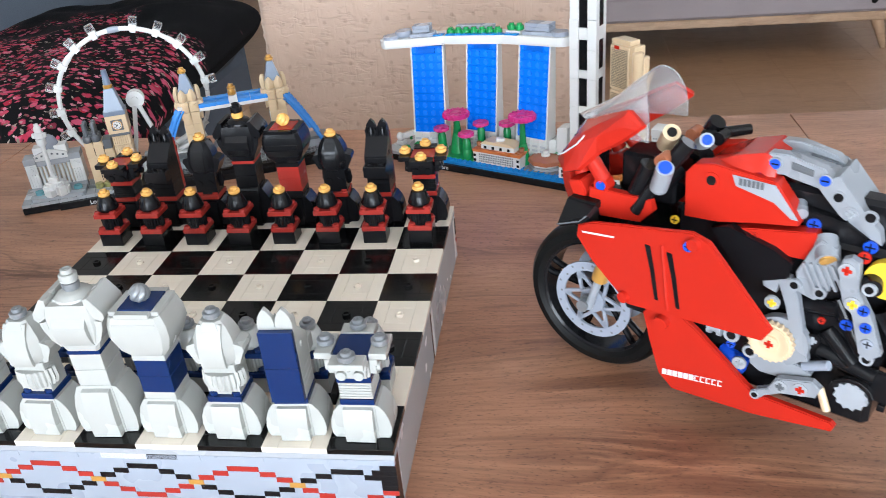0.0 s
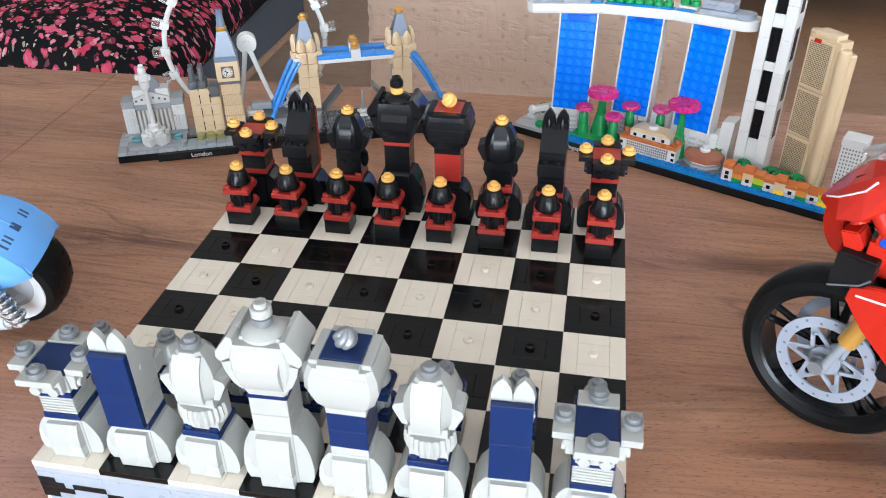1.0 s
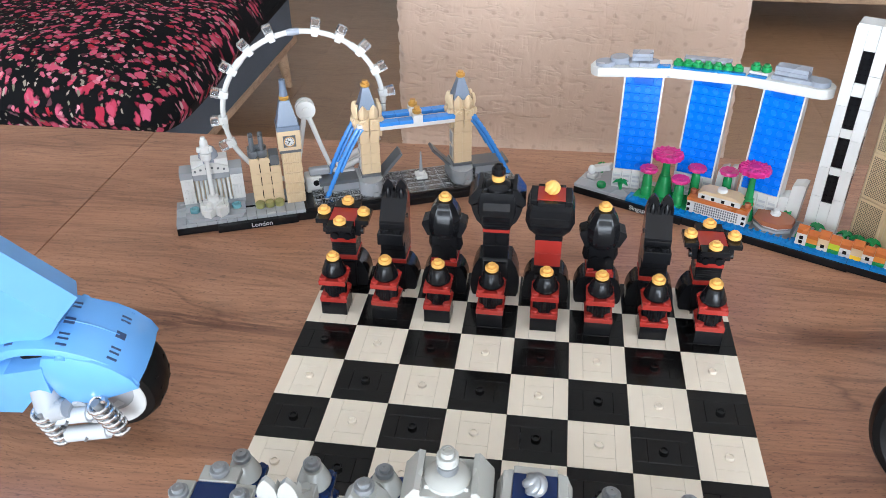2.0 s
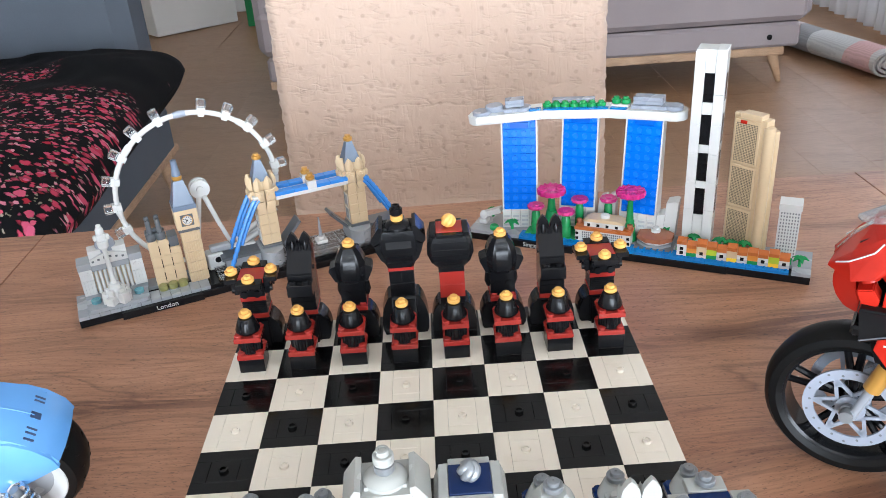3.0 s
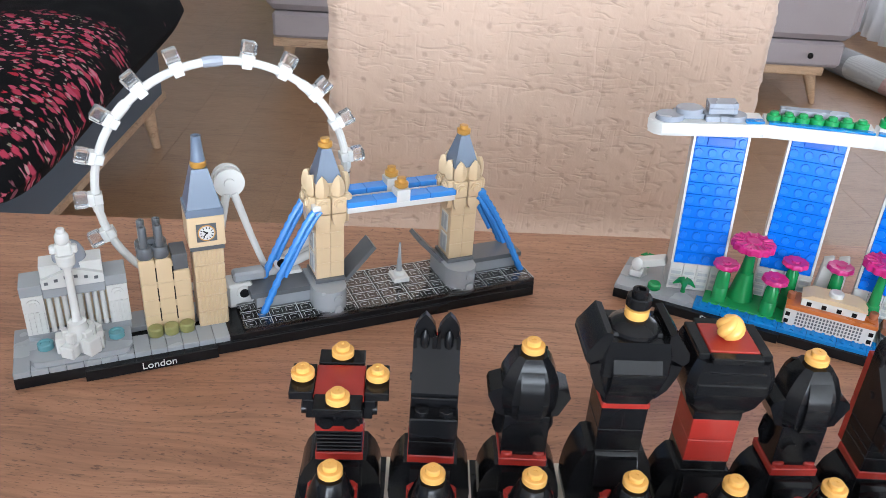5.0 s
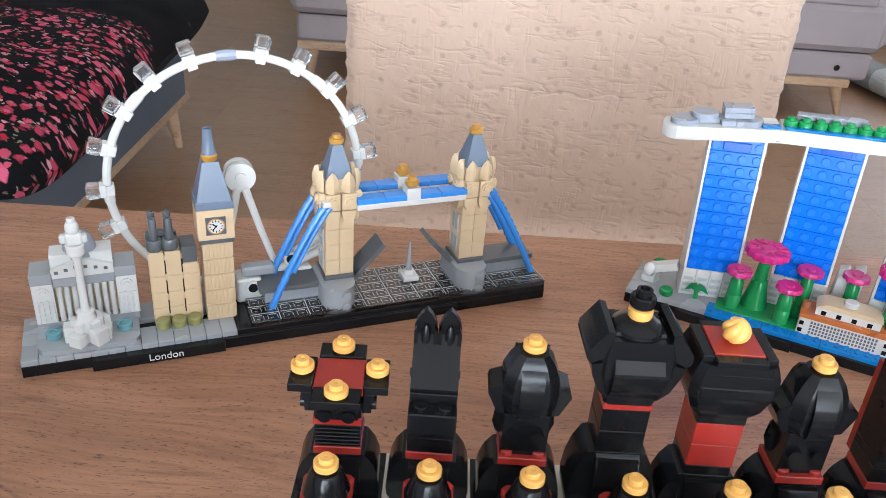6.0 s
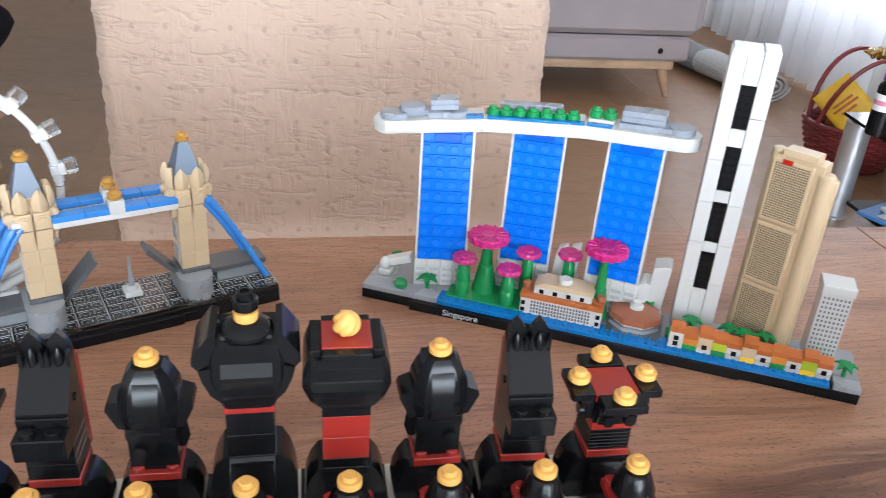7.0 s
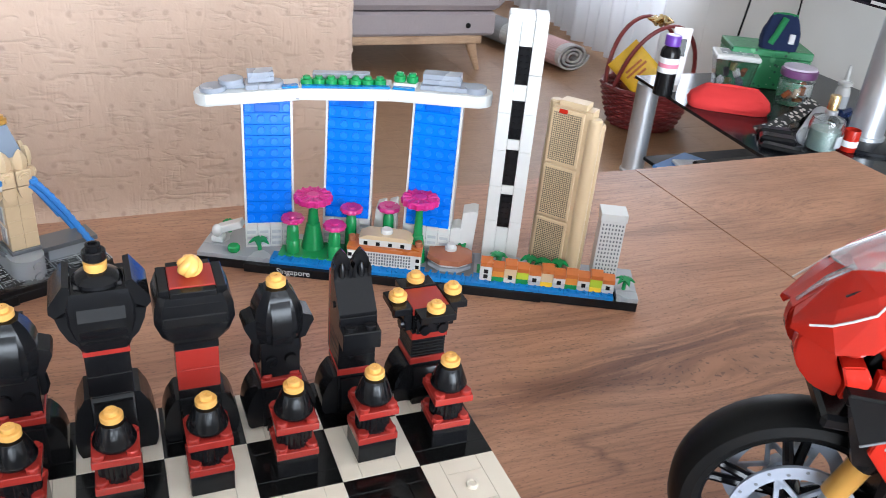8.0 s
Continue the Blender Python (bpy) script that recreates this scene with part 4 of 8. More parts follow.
    block(ob, "attic", 18.2, 47.2, 21.8, 36, 41.1, 45.0, WHITE)
    s = Shape()
    s.prism([(18.2, 45.0), (47.2, 45.0), (47.2, 46.4), (32.7, 51.4), (18.2, 46.4)], "y", 21.4, 24)
    part("pediment", s, WHITE, ob)
    for x0, x1 in ((18.2, 29.0), (36.4, 47.2)):
        block(ob, "attic_block", x0, x1, 24.2, 36, 45.1, 53.0, WHITE)
    for k in range(6):
        z = 46.2 + 2.6 * (1 - abs(k - 2.5) / 2.5)
        x = 20.6 + 4.6 * k
        block(ob, "attic_window", x - 0.9, x + 0.9, 21.15, 21.5, z - 2.3, z - 0.6, DARK_GREY, c=0.08)
    round_part(ob, "gallery_dome", [(8.0, 47), (8.2, 51), (7.6, 56), (5.6, 60), (2.2, 62.4), (0.6, 62.8)], 32.5, 31, MID_GREY, 24)
    # Parliament and clock tower
    for k in range(3):
        x = 64 + 8.2 * k
        hi = (52, 52, 44)[k]
        for z0, z1 in ((9.5, 18.9), (19.0, 28.4), (28.5, 37.9), (38.0, hi)):
            block(ob, "tan_brick", x, x + 7.6, 17, 33, z0, z1, TAN, c=0.15)
        block(ob, "slot_rib", x + 7.5, x + 8.3, 17.6, 33, 9.5, hi - 2, TAN)
        if k < 2:
            for z0, z1 in ((15, 23), (27, 35), (39, 47)):
                block(ob, "window_slit", x + 7.35, x + 8.45, 17.2, 17.7, z0, z1, BLACK, c=0.1)
    for k in range(3):
        round_part(ob, "shrub", [(3.7, 9.5), (3.9, 11), (3.9, 13.6), (3.3, 14.2)], 68 + 8.0 * k, 13.6, OLIVE, 14)
    for x in (67.8, 75.4):
        for y in (20.8, 28.6):
            round_part(ob, "turret_base", [(3.6, 52), (4.1, 53), (4.1, 57.4), (3.6, 58.2)], x, y, DARK_GREY, 16)
        for y in (20.5, 29):
            round_part(ob, "turret", [(2.0, 58), (2.0, 69.4), (1.8, 69.8), (1.0, 69.8), (0.9, 69.0), (0.01, 69.0)], x, y, DARK_GREY, 12)
    block(ob, "turret_link", 67, 76, 23.4, 26, 58, 61, DARK_GREY)
    block(ob, "hall_roof", 80.4, 88, 18, 32, 44, 53, DARK_GREY)
    x, y = 98.0, 21.0
    for k in range(5):
        s = Shape()
        z0 = 9.5 + 9.3 * k
        s.box(x - 7.4, x + 7.4, y - 7.4, y + 7.4, z0, z0 + 9.1, 0.2)
        for j in range(8):
            a = -6.7 + 1.914 * j
            s.box(x + a - 0.7, x + a + 0.7, y - 8.0, y - 7.2, z0 + 0.8, z0 + 8.9, 0.2)
            s.box(x + 7.2, x + 8.0, y + a - 0.7, y + a + 0.7, z0 + 0.8, z0 + 8.9, 0.2)
        part("grooved_brick", s, TAN, ob)
    block(ob, "clock_ledge", x - 8.6, x + 8.6, y - 8.6, y + 8.6, 56, 58.6, DARK_GREY)
    block(ob, "clock_stage", x - 9.2, x + 9.2, y - 9.2, y + 9.2, 58.6, 75.4, TAN)
    face = block(ob, "clock_tile", x - 5.0, x + 5.0, y - 9.8, y - 9.15, 61.6, 71.6, DARK_GREY, "square printed clock face")
    s = Shape()
    s.rod((x, y - 9.75, 66.6), (x, y - 9.95, 66.6), 4.4, 4.4, 24)
    part("dial_ring", s, PEARL_GOLD, face)
    s = Shape()
    s.rod((x, y - 9.9, 66.6), (x, y - 10.05, 66.6), 3.8, 3.8, 24)
    dial = part("dial", s, WHITE, face)
    s = Shape()
    for k in range(12):
        s.m = pose(x, y - 10.06, 66.6, 0, 30 * k, 0)
        s.box(-0.22, 0.22, -0.06, 0.06, 2.5, 3.5, 0.02)
    part("hour_marks", s, BLACK, face)
    s = Shape()
    s.m = pose(x, y - 10.08, 66.6, 0, 40, 0)
    s.box(-0.3, 0.3, -0.1, 0.1, -2.8, 0.8, 0.05)
    s.m = pose(x, y - 10.12, 66.6, 0, -50, 0)
    s.box(-0.35, 0.35, -0.1, 0.1, -0.6, 2.2, 0.05)
    part("clock_hands", s, BLACK, face)
    block(ob, "roof_plate", x - 9.3, x + 9.3, y - 9.3, y + 9.3, 75.4, 79.4, SAND_BLUE)
    pyramid(ob, "spire_roof", x, y, 8.6, 4.0, 78.6, 99, SAND_BLUE)
    round_part(ob, "gold_ring", [(3.6, 99), (4.1, 99.8), (4.1, 101.8), (3.4, 102.4)], x, y, PEARL_GOLD)
    round_part(ob, "spire_cone", [(3.6, 102.4), (2.9, 108), (2.4, 115), (2.6, 115.4), (1.6, 115.5), (1.5, 114), (0.01, 114)], x, y, SAND_BLUE)
    # River of clear tiles
    for i in range(11):
        for j in range(5):
            x0, y0 = 112.1 + 16 * i, 0.4 + 8 * j
            s = Shape()
            s.box(x0, x0 + 15.8, y0, y0 + 7.8, 9.45, 12.4, 0.45)
            tile = part("clear_tile", s, CLEAR_TILE, ob, "clear tile with pale bars drawn as highlights")
            # Pale bars laid on the tile imitate highlights along its rims and cells.
            s = Shape()
            s.box(x0 + 0.2, x0 + 15.6, y0 + 7.3, y0 + 7.75, 12.35, 12.55, 0.08)
            s.box(x0 + 15.1, x0 + 15.6, y0 + 0.2, y0 + 7.2, 12.35, 12.55, 0.08)
            for cell in (x0 + 1.2, x0 + 8.8):
                s.box(cell, cell + 0.3, y0 + 1.6, y0 + 6.0, 12.35, 12.5, 0.05)
                s.box(cell + 5.2, cell + 5.5, y0 + 1.6, y0 + 5.2, 12.35, 12.5, 0.05)
                s.box(cell + 0.8, cell + 4.8, y0 + 5.7, y0 + 6.1, 12.35, 12.5, 0.05)
                s.box(cell + 1.6, cell + 3.4, y0 + 2.6, y0 + 2.9, 12.35, 12.5, 0.05)
            part("moulded_edge", s, GLINT_PALE, tile)
    # Drawbridge
    for x, y in ((163.5, 23.5), (243.5, 23.0)):
        s = Shape()
        n, px = 14, x - 2.0
        arc = [(px + 9.6 * math.cos(math.pi * (1 + i / n)), 11.2 + 9.6 * math.sin(math.pi * (1 + i / n))) for i in range(n + 1)]
        s.prism(arc + [(px + 9.6, y + 10), (px - 9.6, y + 10)], "z", 9.5, 24.2)
        pier = part("pier", s, LIGHT_GREY, ob)
        for z in (13.0, 20.2):
            s = Shape()
            s.rod((px + 2.4, 2.4, z), (px + 2.6, 0.6, z), 2.6, 2.6, 16)
            s.rod((px + 2.6, 0.7, z), (px + 2.6, 0.3, z), 1.6, 1.5, 12)
            part("pier_stud", s, LIGHT_GREY, pier)
        block(ob, "pier_plate", x - 9.0, x + 8.2, y - 10, y + 10, 24.2, 26.4, DARK_GREY)
        for z0, z1 in ((26.4, 35.8), (35.85, 45.2), (45.25, 54.6), (54.65, 64)):
            for dx in (-4.0, 4.0):
                block(ob, "tan_brick", x + dx - 3.97, x + dx + 3.97, y - 8, y + 8, z0, z1, TAN, c=0.18)
        for z0 in (29.0, 42.5):
            window = block(ob, "side_window", x - 8.5, x - 7.9, y - 4.4, y + 4.4, z0, z0 + 11.5, WHITE)
            for a in (-3.6, 0.4):
                block(window, "pane_recess", x - 8.65, x - 8.4, y + a, y + a + 3.2, z0 + 1.0, z0 + 10.4, PALE_GREY, c=0.1)
        block(ob, "crown_core", x - 7.6, x + 7.6, y - 7.6, y + 7.6, 64, 84, TAN)
        for turn in (0, 90, 180, 270):
            for a in (-4.4, 4.4):
                m = pose(0, 0, 0, 0, 0, turn) @ Vector((a, -9.4, 0))
                tooth(ob, "crown_tooth", x + m.x, y + m.y, 67.4, 88.5, 4.0, TAN, turn)
                lower = pose(0, 0, 0, 0, 0, turn) @ Vector((a, -8.6, 0))
                s = Shape()
                s.prism([(-3.9, 0), (-3.6, -4), (-2.4, -7), (0, -8.6), (2.4, -7), (3.6, -4), (3.9, 0)], "y", -2.2, 2.2)
                q = part("crown_corbel", s, TAN, ob)
                q.matrix_basis = pose((x + lower.x) * MM, (y + lower.y) * MM, 0.0668, 0, 0, turn)
        pyramid(ob, "tower_roof", x, y, 7.4, 2.6, 84, 101.5, SAND_BLUE)
        round_part(ob, "gold_cap", [(2.6, 101.3), (3.9, 102.4), (3.9, 104.6), (2.5, 105), (2.4, 106.8), (0.01, 106.9)], x, y, PEARL_GOLD)
    for y in (15.0, 31.0):
        block(ob, "walkway_plate", 172, 235.5, y - 4, y + 4, 66.8, 70, WHITE)
        for k in range(4):
            block(ob, "walkway_tile", 172.1 + 16 * k, 187.9 + 16 * k, y - 4, y + 4, 70, 73.2, BLUE)
        block(ob, "walkway_block", 200, 208, y - 4.2, y + 4.2, 70, 77, WHITE)
        round_part(ob, "walkway_finial", [(2.6, 77), (3.9, 78), (3.9, 80.2), (2.6, 80.6), (2.4, 83), (0.01, 83.2)], 204, y, PEARL_GOLD)
        for top, low in (((155.5, 71), (123.5, 9.0)), ((252.5, 68), (284.5, 12.0))):
            s = Shape()
            mids = 26
            path = []
            for k in range(mids + 1):
                a = k / mids
                path.append((top[0] + (low[0] - top[0]) * (a ** 0.9), y + (-2 if y < 20 else 2), top[1] + (low[1] - top[1]) * (a ** 1.08)))
            s.tube(path, [1.7 if k % 2 else 2.3 for k in range(mids + 1)], 8)
            side = 1 if top[0] < 200 else -1
            s.tube([(px + side * 2.6, py, pz - 1.6) for px, py, pz in path[:17]], 1.25, 8)
            part("suspension_bar", s, BLUE, ob)
            s = Shape()
            s.box(top[0] - 2.4, top[0] + 2.4, path[0][1] - 2.6, path[0][1] + 2.6, top[1] - 0.5, top[1] + 2.6, 0.5)
            part("bar_clip", s, WHITE if top[0] < 200 else BLUE, ob)
        s = Shape()
        s.rod((123.5, y, 9.5), (123.5, y, 13), 2.4)
        part("bar_anchor", s, CLEAR, ob)
    for x0, x1 in ((119, 155), (253, 286)):
        block(ob, "approach_road", x0, x1, 16, 34, 19.6, 22.6, DARK_GREY)
        block(ob, "approach_wall", x0 + 3, x1 - 1, 18, 32, 9.5, 19.6, LIGHT_GREY)
    for x0, sign in ((174, 1), (234, -1)):
        s = Shape()
        s.m = pose(x0, 25, 20, 0, -sign * 48, 0)
        s.box(0 if sign > 0 else -26, 26 if sign > 0 else 0, -7.5, 7.5, 0, 2.6, 0.2)
        part("bascule", s, DARK_GREY, ob)
    block(ob, "boat_hull", 203.5, 213, 19, 30, 12.6, 15.6, WHITE)
    round_part(ob, "boat_mast_foot", [(3.2, 15.6), (3.2, 17.6), (2.6, 18)], 208.4, 25, WHITE)
    round_part(ob, "boat_mast", [(1.9, 18), (1.2, 26), (0.7, 36.5)], 208.4, 25, LIGHT_GREY, 10)
    # Big wheel
    cx, cy, cz, R = 115.4, 45.0, 78.2, 66.2
    block(ob, "wheel_base", 92, 150, 34, 52, 6.3, 9.5, DARK_GREY)
    for k in range(8):
        s = Shape()
        a0 = math.tau * (k + 0.03) / 8 + 0.05
        a1 = math.tau * (k + 0.97) / 8 + 0.05
        s.tube([(cx + R * math.cos(a0 + (a1 - a0) * i / 10), cy, cz + R * math.sin(a0 + (a1 - a0) * i / 10)) for i in range(11)], 2.2, 10)
        part("rim_arc", s, WHITE, ob)
        s = Shape()
        a = math.tau * k / 8 + 0.05
        s.tube([(cx + R * math.cos(a + d), cy, cz + R * math.sin(a + d)) for d in (-0.075, -0.035, 0, 0.035, 0.075)], [2.6, 2.9, 2.9, 2.9, 2.6], 10)
        part("rim_joint", s, MID_GREY if k == 2 else WHITE, ob)
    for degrees_up in (7, 25, 43, 61, 78, 108, 126, 144, 162, 181, 199):
        a = radians(degrees_up)
        turn = pose(cx * MM, cy * MM, cz * MM, 0, 90 - math.degrees(a), 0)
        s = Shape()
        s.box(-3.4, 3.4, -3.2, 3.2, R + 0.8, R + 4.0, 0.4)
        s.box(-2.6, 2.6, -3.4, 3.4, R - 3.2, R + 1.0, 0.4)
        clip = part("capsule_clip", s, WHITE, ob)
        clip.matrix_basis = turn
        s = Shape()
        s.box(-3.6, 3.6, -3.6, 3.6, R + 4.0, R + 10.6, 0.7)
        cube = part("capsule", s, FROSTED, ob, "clear cabin")
        cube.matrix_basis = turn
    s = Shape()
    for y0, y1, r in ((-5, -2.6, 8.2), (-2.6, 1, 6.0), (1, 4.5, 8.2), (-6.4, -5, 3.0)):
        s.rod((cx, cy + y0, cz + 1), (cx, cy + y1, cz + 1), r, r, 22)
    part("wheel_hub", s, WHITE, ob)
    for fx in (101.0, 135.0):
        s = Shape()
        s.tube([(cx + (2 if fx > cx else -2), cy - 4, cz - 5), (cx + (fx - cx) * 0.5, cy - 4, cz - 32), (fx, cy - 4, 16)], [2.3, 2.0, 1.9], 10)
        part("wheel_strut", s, WHITE, ob)
        s = Shape()
        s.rod((fx + 1, cy - 8, 16), (fx + 1, cy, 16), 3.8, 3.8, 14)
        foot = part("strut_foot", s, PALE_GREY, ob)
        s = Shape()
        s.rod((fx + 1, cy - 8.3, 16), (fx + 1, cy - 7.9, 16), 2.6, 2.6, 14)
        part("foot_bore", s, BLACK, foot)
    for x0, x1, y0, y1, z0, z1, m in ((108, 122, 26, 40, 9.5, 24, WHITE), (112, 130, 28, 36, 24, 30, LIGHT_GREY), (128, 146, 36, 46, 14, 20, WHITE), (140, 152, 32, 40, 18, 24, WHITE)):
        block(ob, "wheel_bracket", x0, x1, y0, y1, z0, z1, m, c=1.2)
    for x, y, z in ((117, 25.0, 19), (140, 33.0, 30)):
        s = Shape()
        s.rod((x, y + 9, z), (x, y, z), 4.2, 4.2, 20)
        sleeve = part("beam_end", s, WHITE, ob)
        s = Shape()
        s.rod((x, y + 0.2, z), (x, y - 0.3, z), 2.7, 2.7, 16)
        part("beam_bore", s, BLACK, sleeve)
    for p, q in (((140, 38, 30), (176, 40, 48)), ((126, 36, 20), (160, 40, 30)), ((140, 42, 26), (172, 44, 34))):
        s = Shape()
        s.rod(p, q, 2.6, 2.6, 12)
        part("brace_arm", s, WHITE, ob)


london()


# ---- skyline model of Singapore ----
def flower_tree(ob, x, y, top, r, foot):
    s = Shape()
    if r > 8:
        s.lathe([(foot * 1.12, 9.5), (foot * 1.1, 11.5), (foot * 0.64, 28), (foot * 0.52, 28.6), (foot * 0.56, 29.6), (foot * 0.36, top - 7), (foot * 0.34, top - 4)], x, y, 20)
    else:
        s.lathe([(foot * 0.96, 9.5), (foot, 10.4), (foot, 18.6), (foot * 0.9, 19.4), (foot * 0.96, 20.2), (foot * 0.86, top - 9), (foot * 0.6, top - 6.6), (foot * 0.5, top - 3)], x, y, 18)
    part("tree_trunk", s, GREEN, ob)
    s = Shape()
    n, r, top, deep = 14 if r > 8 else 10, r * 1.08, top - 1.0, 5.4 if r > 8 else 3.8
    ring = lambda rr, z: [(x + rr * (1.0 if i % 4 in (1, 2) else 0.92) * math.cos(math.tau * i / (4 * n)), y + rr * (1.0 if i % 4 in (1, 2) else 0.92) * math.sin(math.tau * i / (4 * n)), z) for i in range(4 * n)]
    s.loft([ring(r * 0.4, top - deep), ring(r * 0.9, top - deep + 0.4), ring(r, top - deep + 1.2), ring(r, top - 0.9), ring(r * 0.93, top - 0.1), ring(r * 0.42, top - 0.5), ring(r * 0.36, top - 0.9), ring(r * 0.3, top + 0.3), ring(r * 0.12, top + 0.3)])
    part("tree_crown", s, MAGENTA, ob)
    if r > 8:
        for k in range(14):
            a = math.tau * (k + 0.37) / 14
            s = Shape()
            s.rod((x + r * 0.45 * math.cos(a), y + r * 0.45 * math.sin(a), top - 0.2), (x + r * 0.9 * math.cos(a), y + r * 0.9 * math.sin(a), top - 0.1), 0.7, 0.9, 8)
            part("crown_rib", s, MAGENTA, ob)


def palm(ob, x, y, z, r):
    s = Shape()
    s.lathe([(1.4, z), (1.2, z + 5), (2.2, z + 6)], x, y, 8)
    for k in range(5):
        a = math.tau * k / 5 + x
        c, d = math.cos(a), math.sin(a)
        tip = [(x - d * 1.0, y + c * 1.0, z + 6), (x + d * 1.0, y - c * 1.0, z + 6), (x + c * r * 0.55 + d * 1.9, y + d * r * 0.55 - c * 1.9, z + 7.4), (x + c * r, y + d * r, z + 5.2), (x + c * r * 0.55 - d * 1.9, y + d * r * 0.55 + c * 1.9, z + 7.4)]
        s.loft([tip, [(p[0], p[1], p[2] + 1.0) for p in tip]])
    part("palm", s, GREEN, ob)


def marina_tower(ob, x, y, turn, zb, zt, lean):
    """A leaning slab of clear blue plates with rows of studs between white sides, on white bricks."""
    base = pose(x * MM, y * MM, 0, 0, 0, turn)

    def put(name, s, m, parent=ob, label=""):
        q = part(name, s, m, parent, label)
        q.matrix_basis = base
        return q

    for k in range(4):
        s = Shape()
        s.box(0.1 + 8 * k, 7.9 + 8 * k, -9, 8, 9.5, zb, 0.25)
        brick = put("white_brick", s, WHITE)
        for z in (11.4, 15.6, 19.8, 24.0):
            if z + 3.6 < zb:
                # Grey panel in place of the shade inside the brick's white window slot.
                s = Shape()
                s.box(1.2 + 8 * k, 6.8 + 8 * k, -9.25, -8.9, z, z + 2.6, 0.15)
                part("brick_window", s, PALE_GREY, brick)
                s = Shape()
                s.box(1.2 + 8 * k, 6.8 + 8 * k, -9.7, -9.2, z + 2.2, z + 3.4, 0.15)
                part("brick_ledge", s, WHITE, brick)
    rows = 11
    h = (zt - zb) / rows
    slope = lean / (zt - zb)
    tilt = math.degrees(math.atan(slope))
    for k in range(rows):
        s = Shape()
        z0 = zb + h * k
        y0 = -8 + slope * (z0 - zb)
        s.m = pose(0, y0, z0, -tilt, 0, 0)
        s.box(1.7, 30.3, 0, 4.6, 0.07, h * 1.005 - 0.07, 0.2)
        plate = put("clear_blue_plate", s, CLEAR_BLUE)
        s_m = pose(0, y0, z0, -tilt, 0, 0)
        for j in range(4):
            if k == rows - 1 and j in (1, 2):
                continue
            q = Shape()
            q.m = s_m
            q.rod((4 + 8 * j, 0.0, h * 0.5), (4 + 8 * j, -0.9, h * 0.5), 2.4, 2.2, 14)
            put("clear_stud", q, LIT_STUD_BLUE)
        if k == rows - 1:
            q = Shape()
            q.m = s_m
            q.box(8.2, 23.8, -1.1, 0.2, 0.8, h - 1.4, 0.3)
            put("clear_jumper", q, DEEP_BLUE)
    for x0 in (0.0, 30.4):
        s = Shape()
        s.prism([(-8.1, zb), (-8.1 + lean, zt), (4 + lean * 0.6, zt), (7.6, zb), (7.6, zb - 1)], "x", x0 + 0.1, x0 + 1.5)
        put("tower_side", s, WHITE)
    s = Shape()
    s.prism([(-3.2, zb), (-3.2 + lean, zt), (4 + lean * 0.6, zt), (7.6, zb)], "x", 1.6, 30.3)
    put("blue_back", s, BLUE)


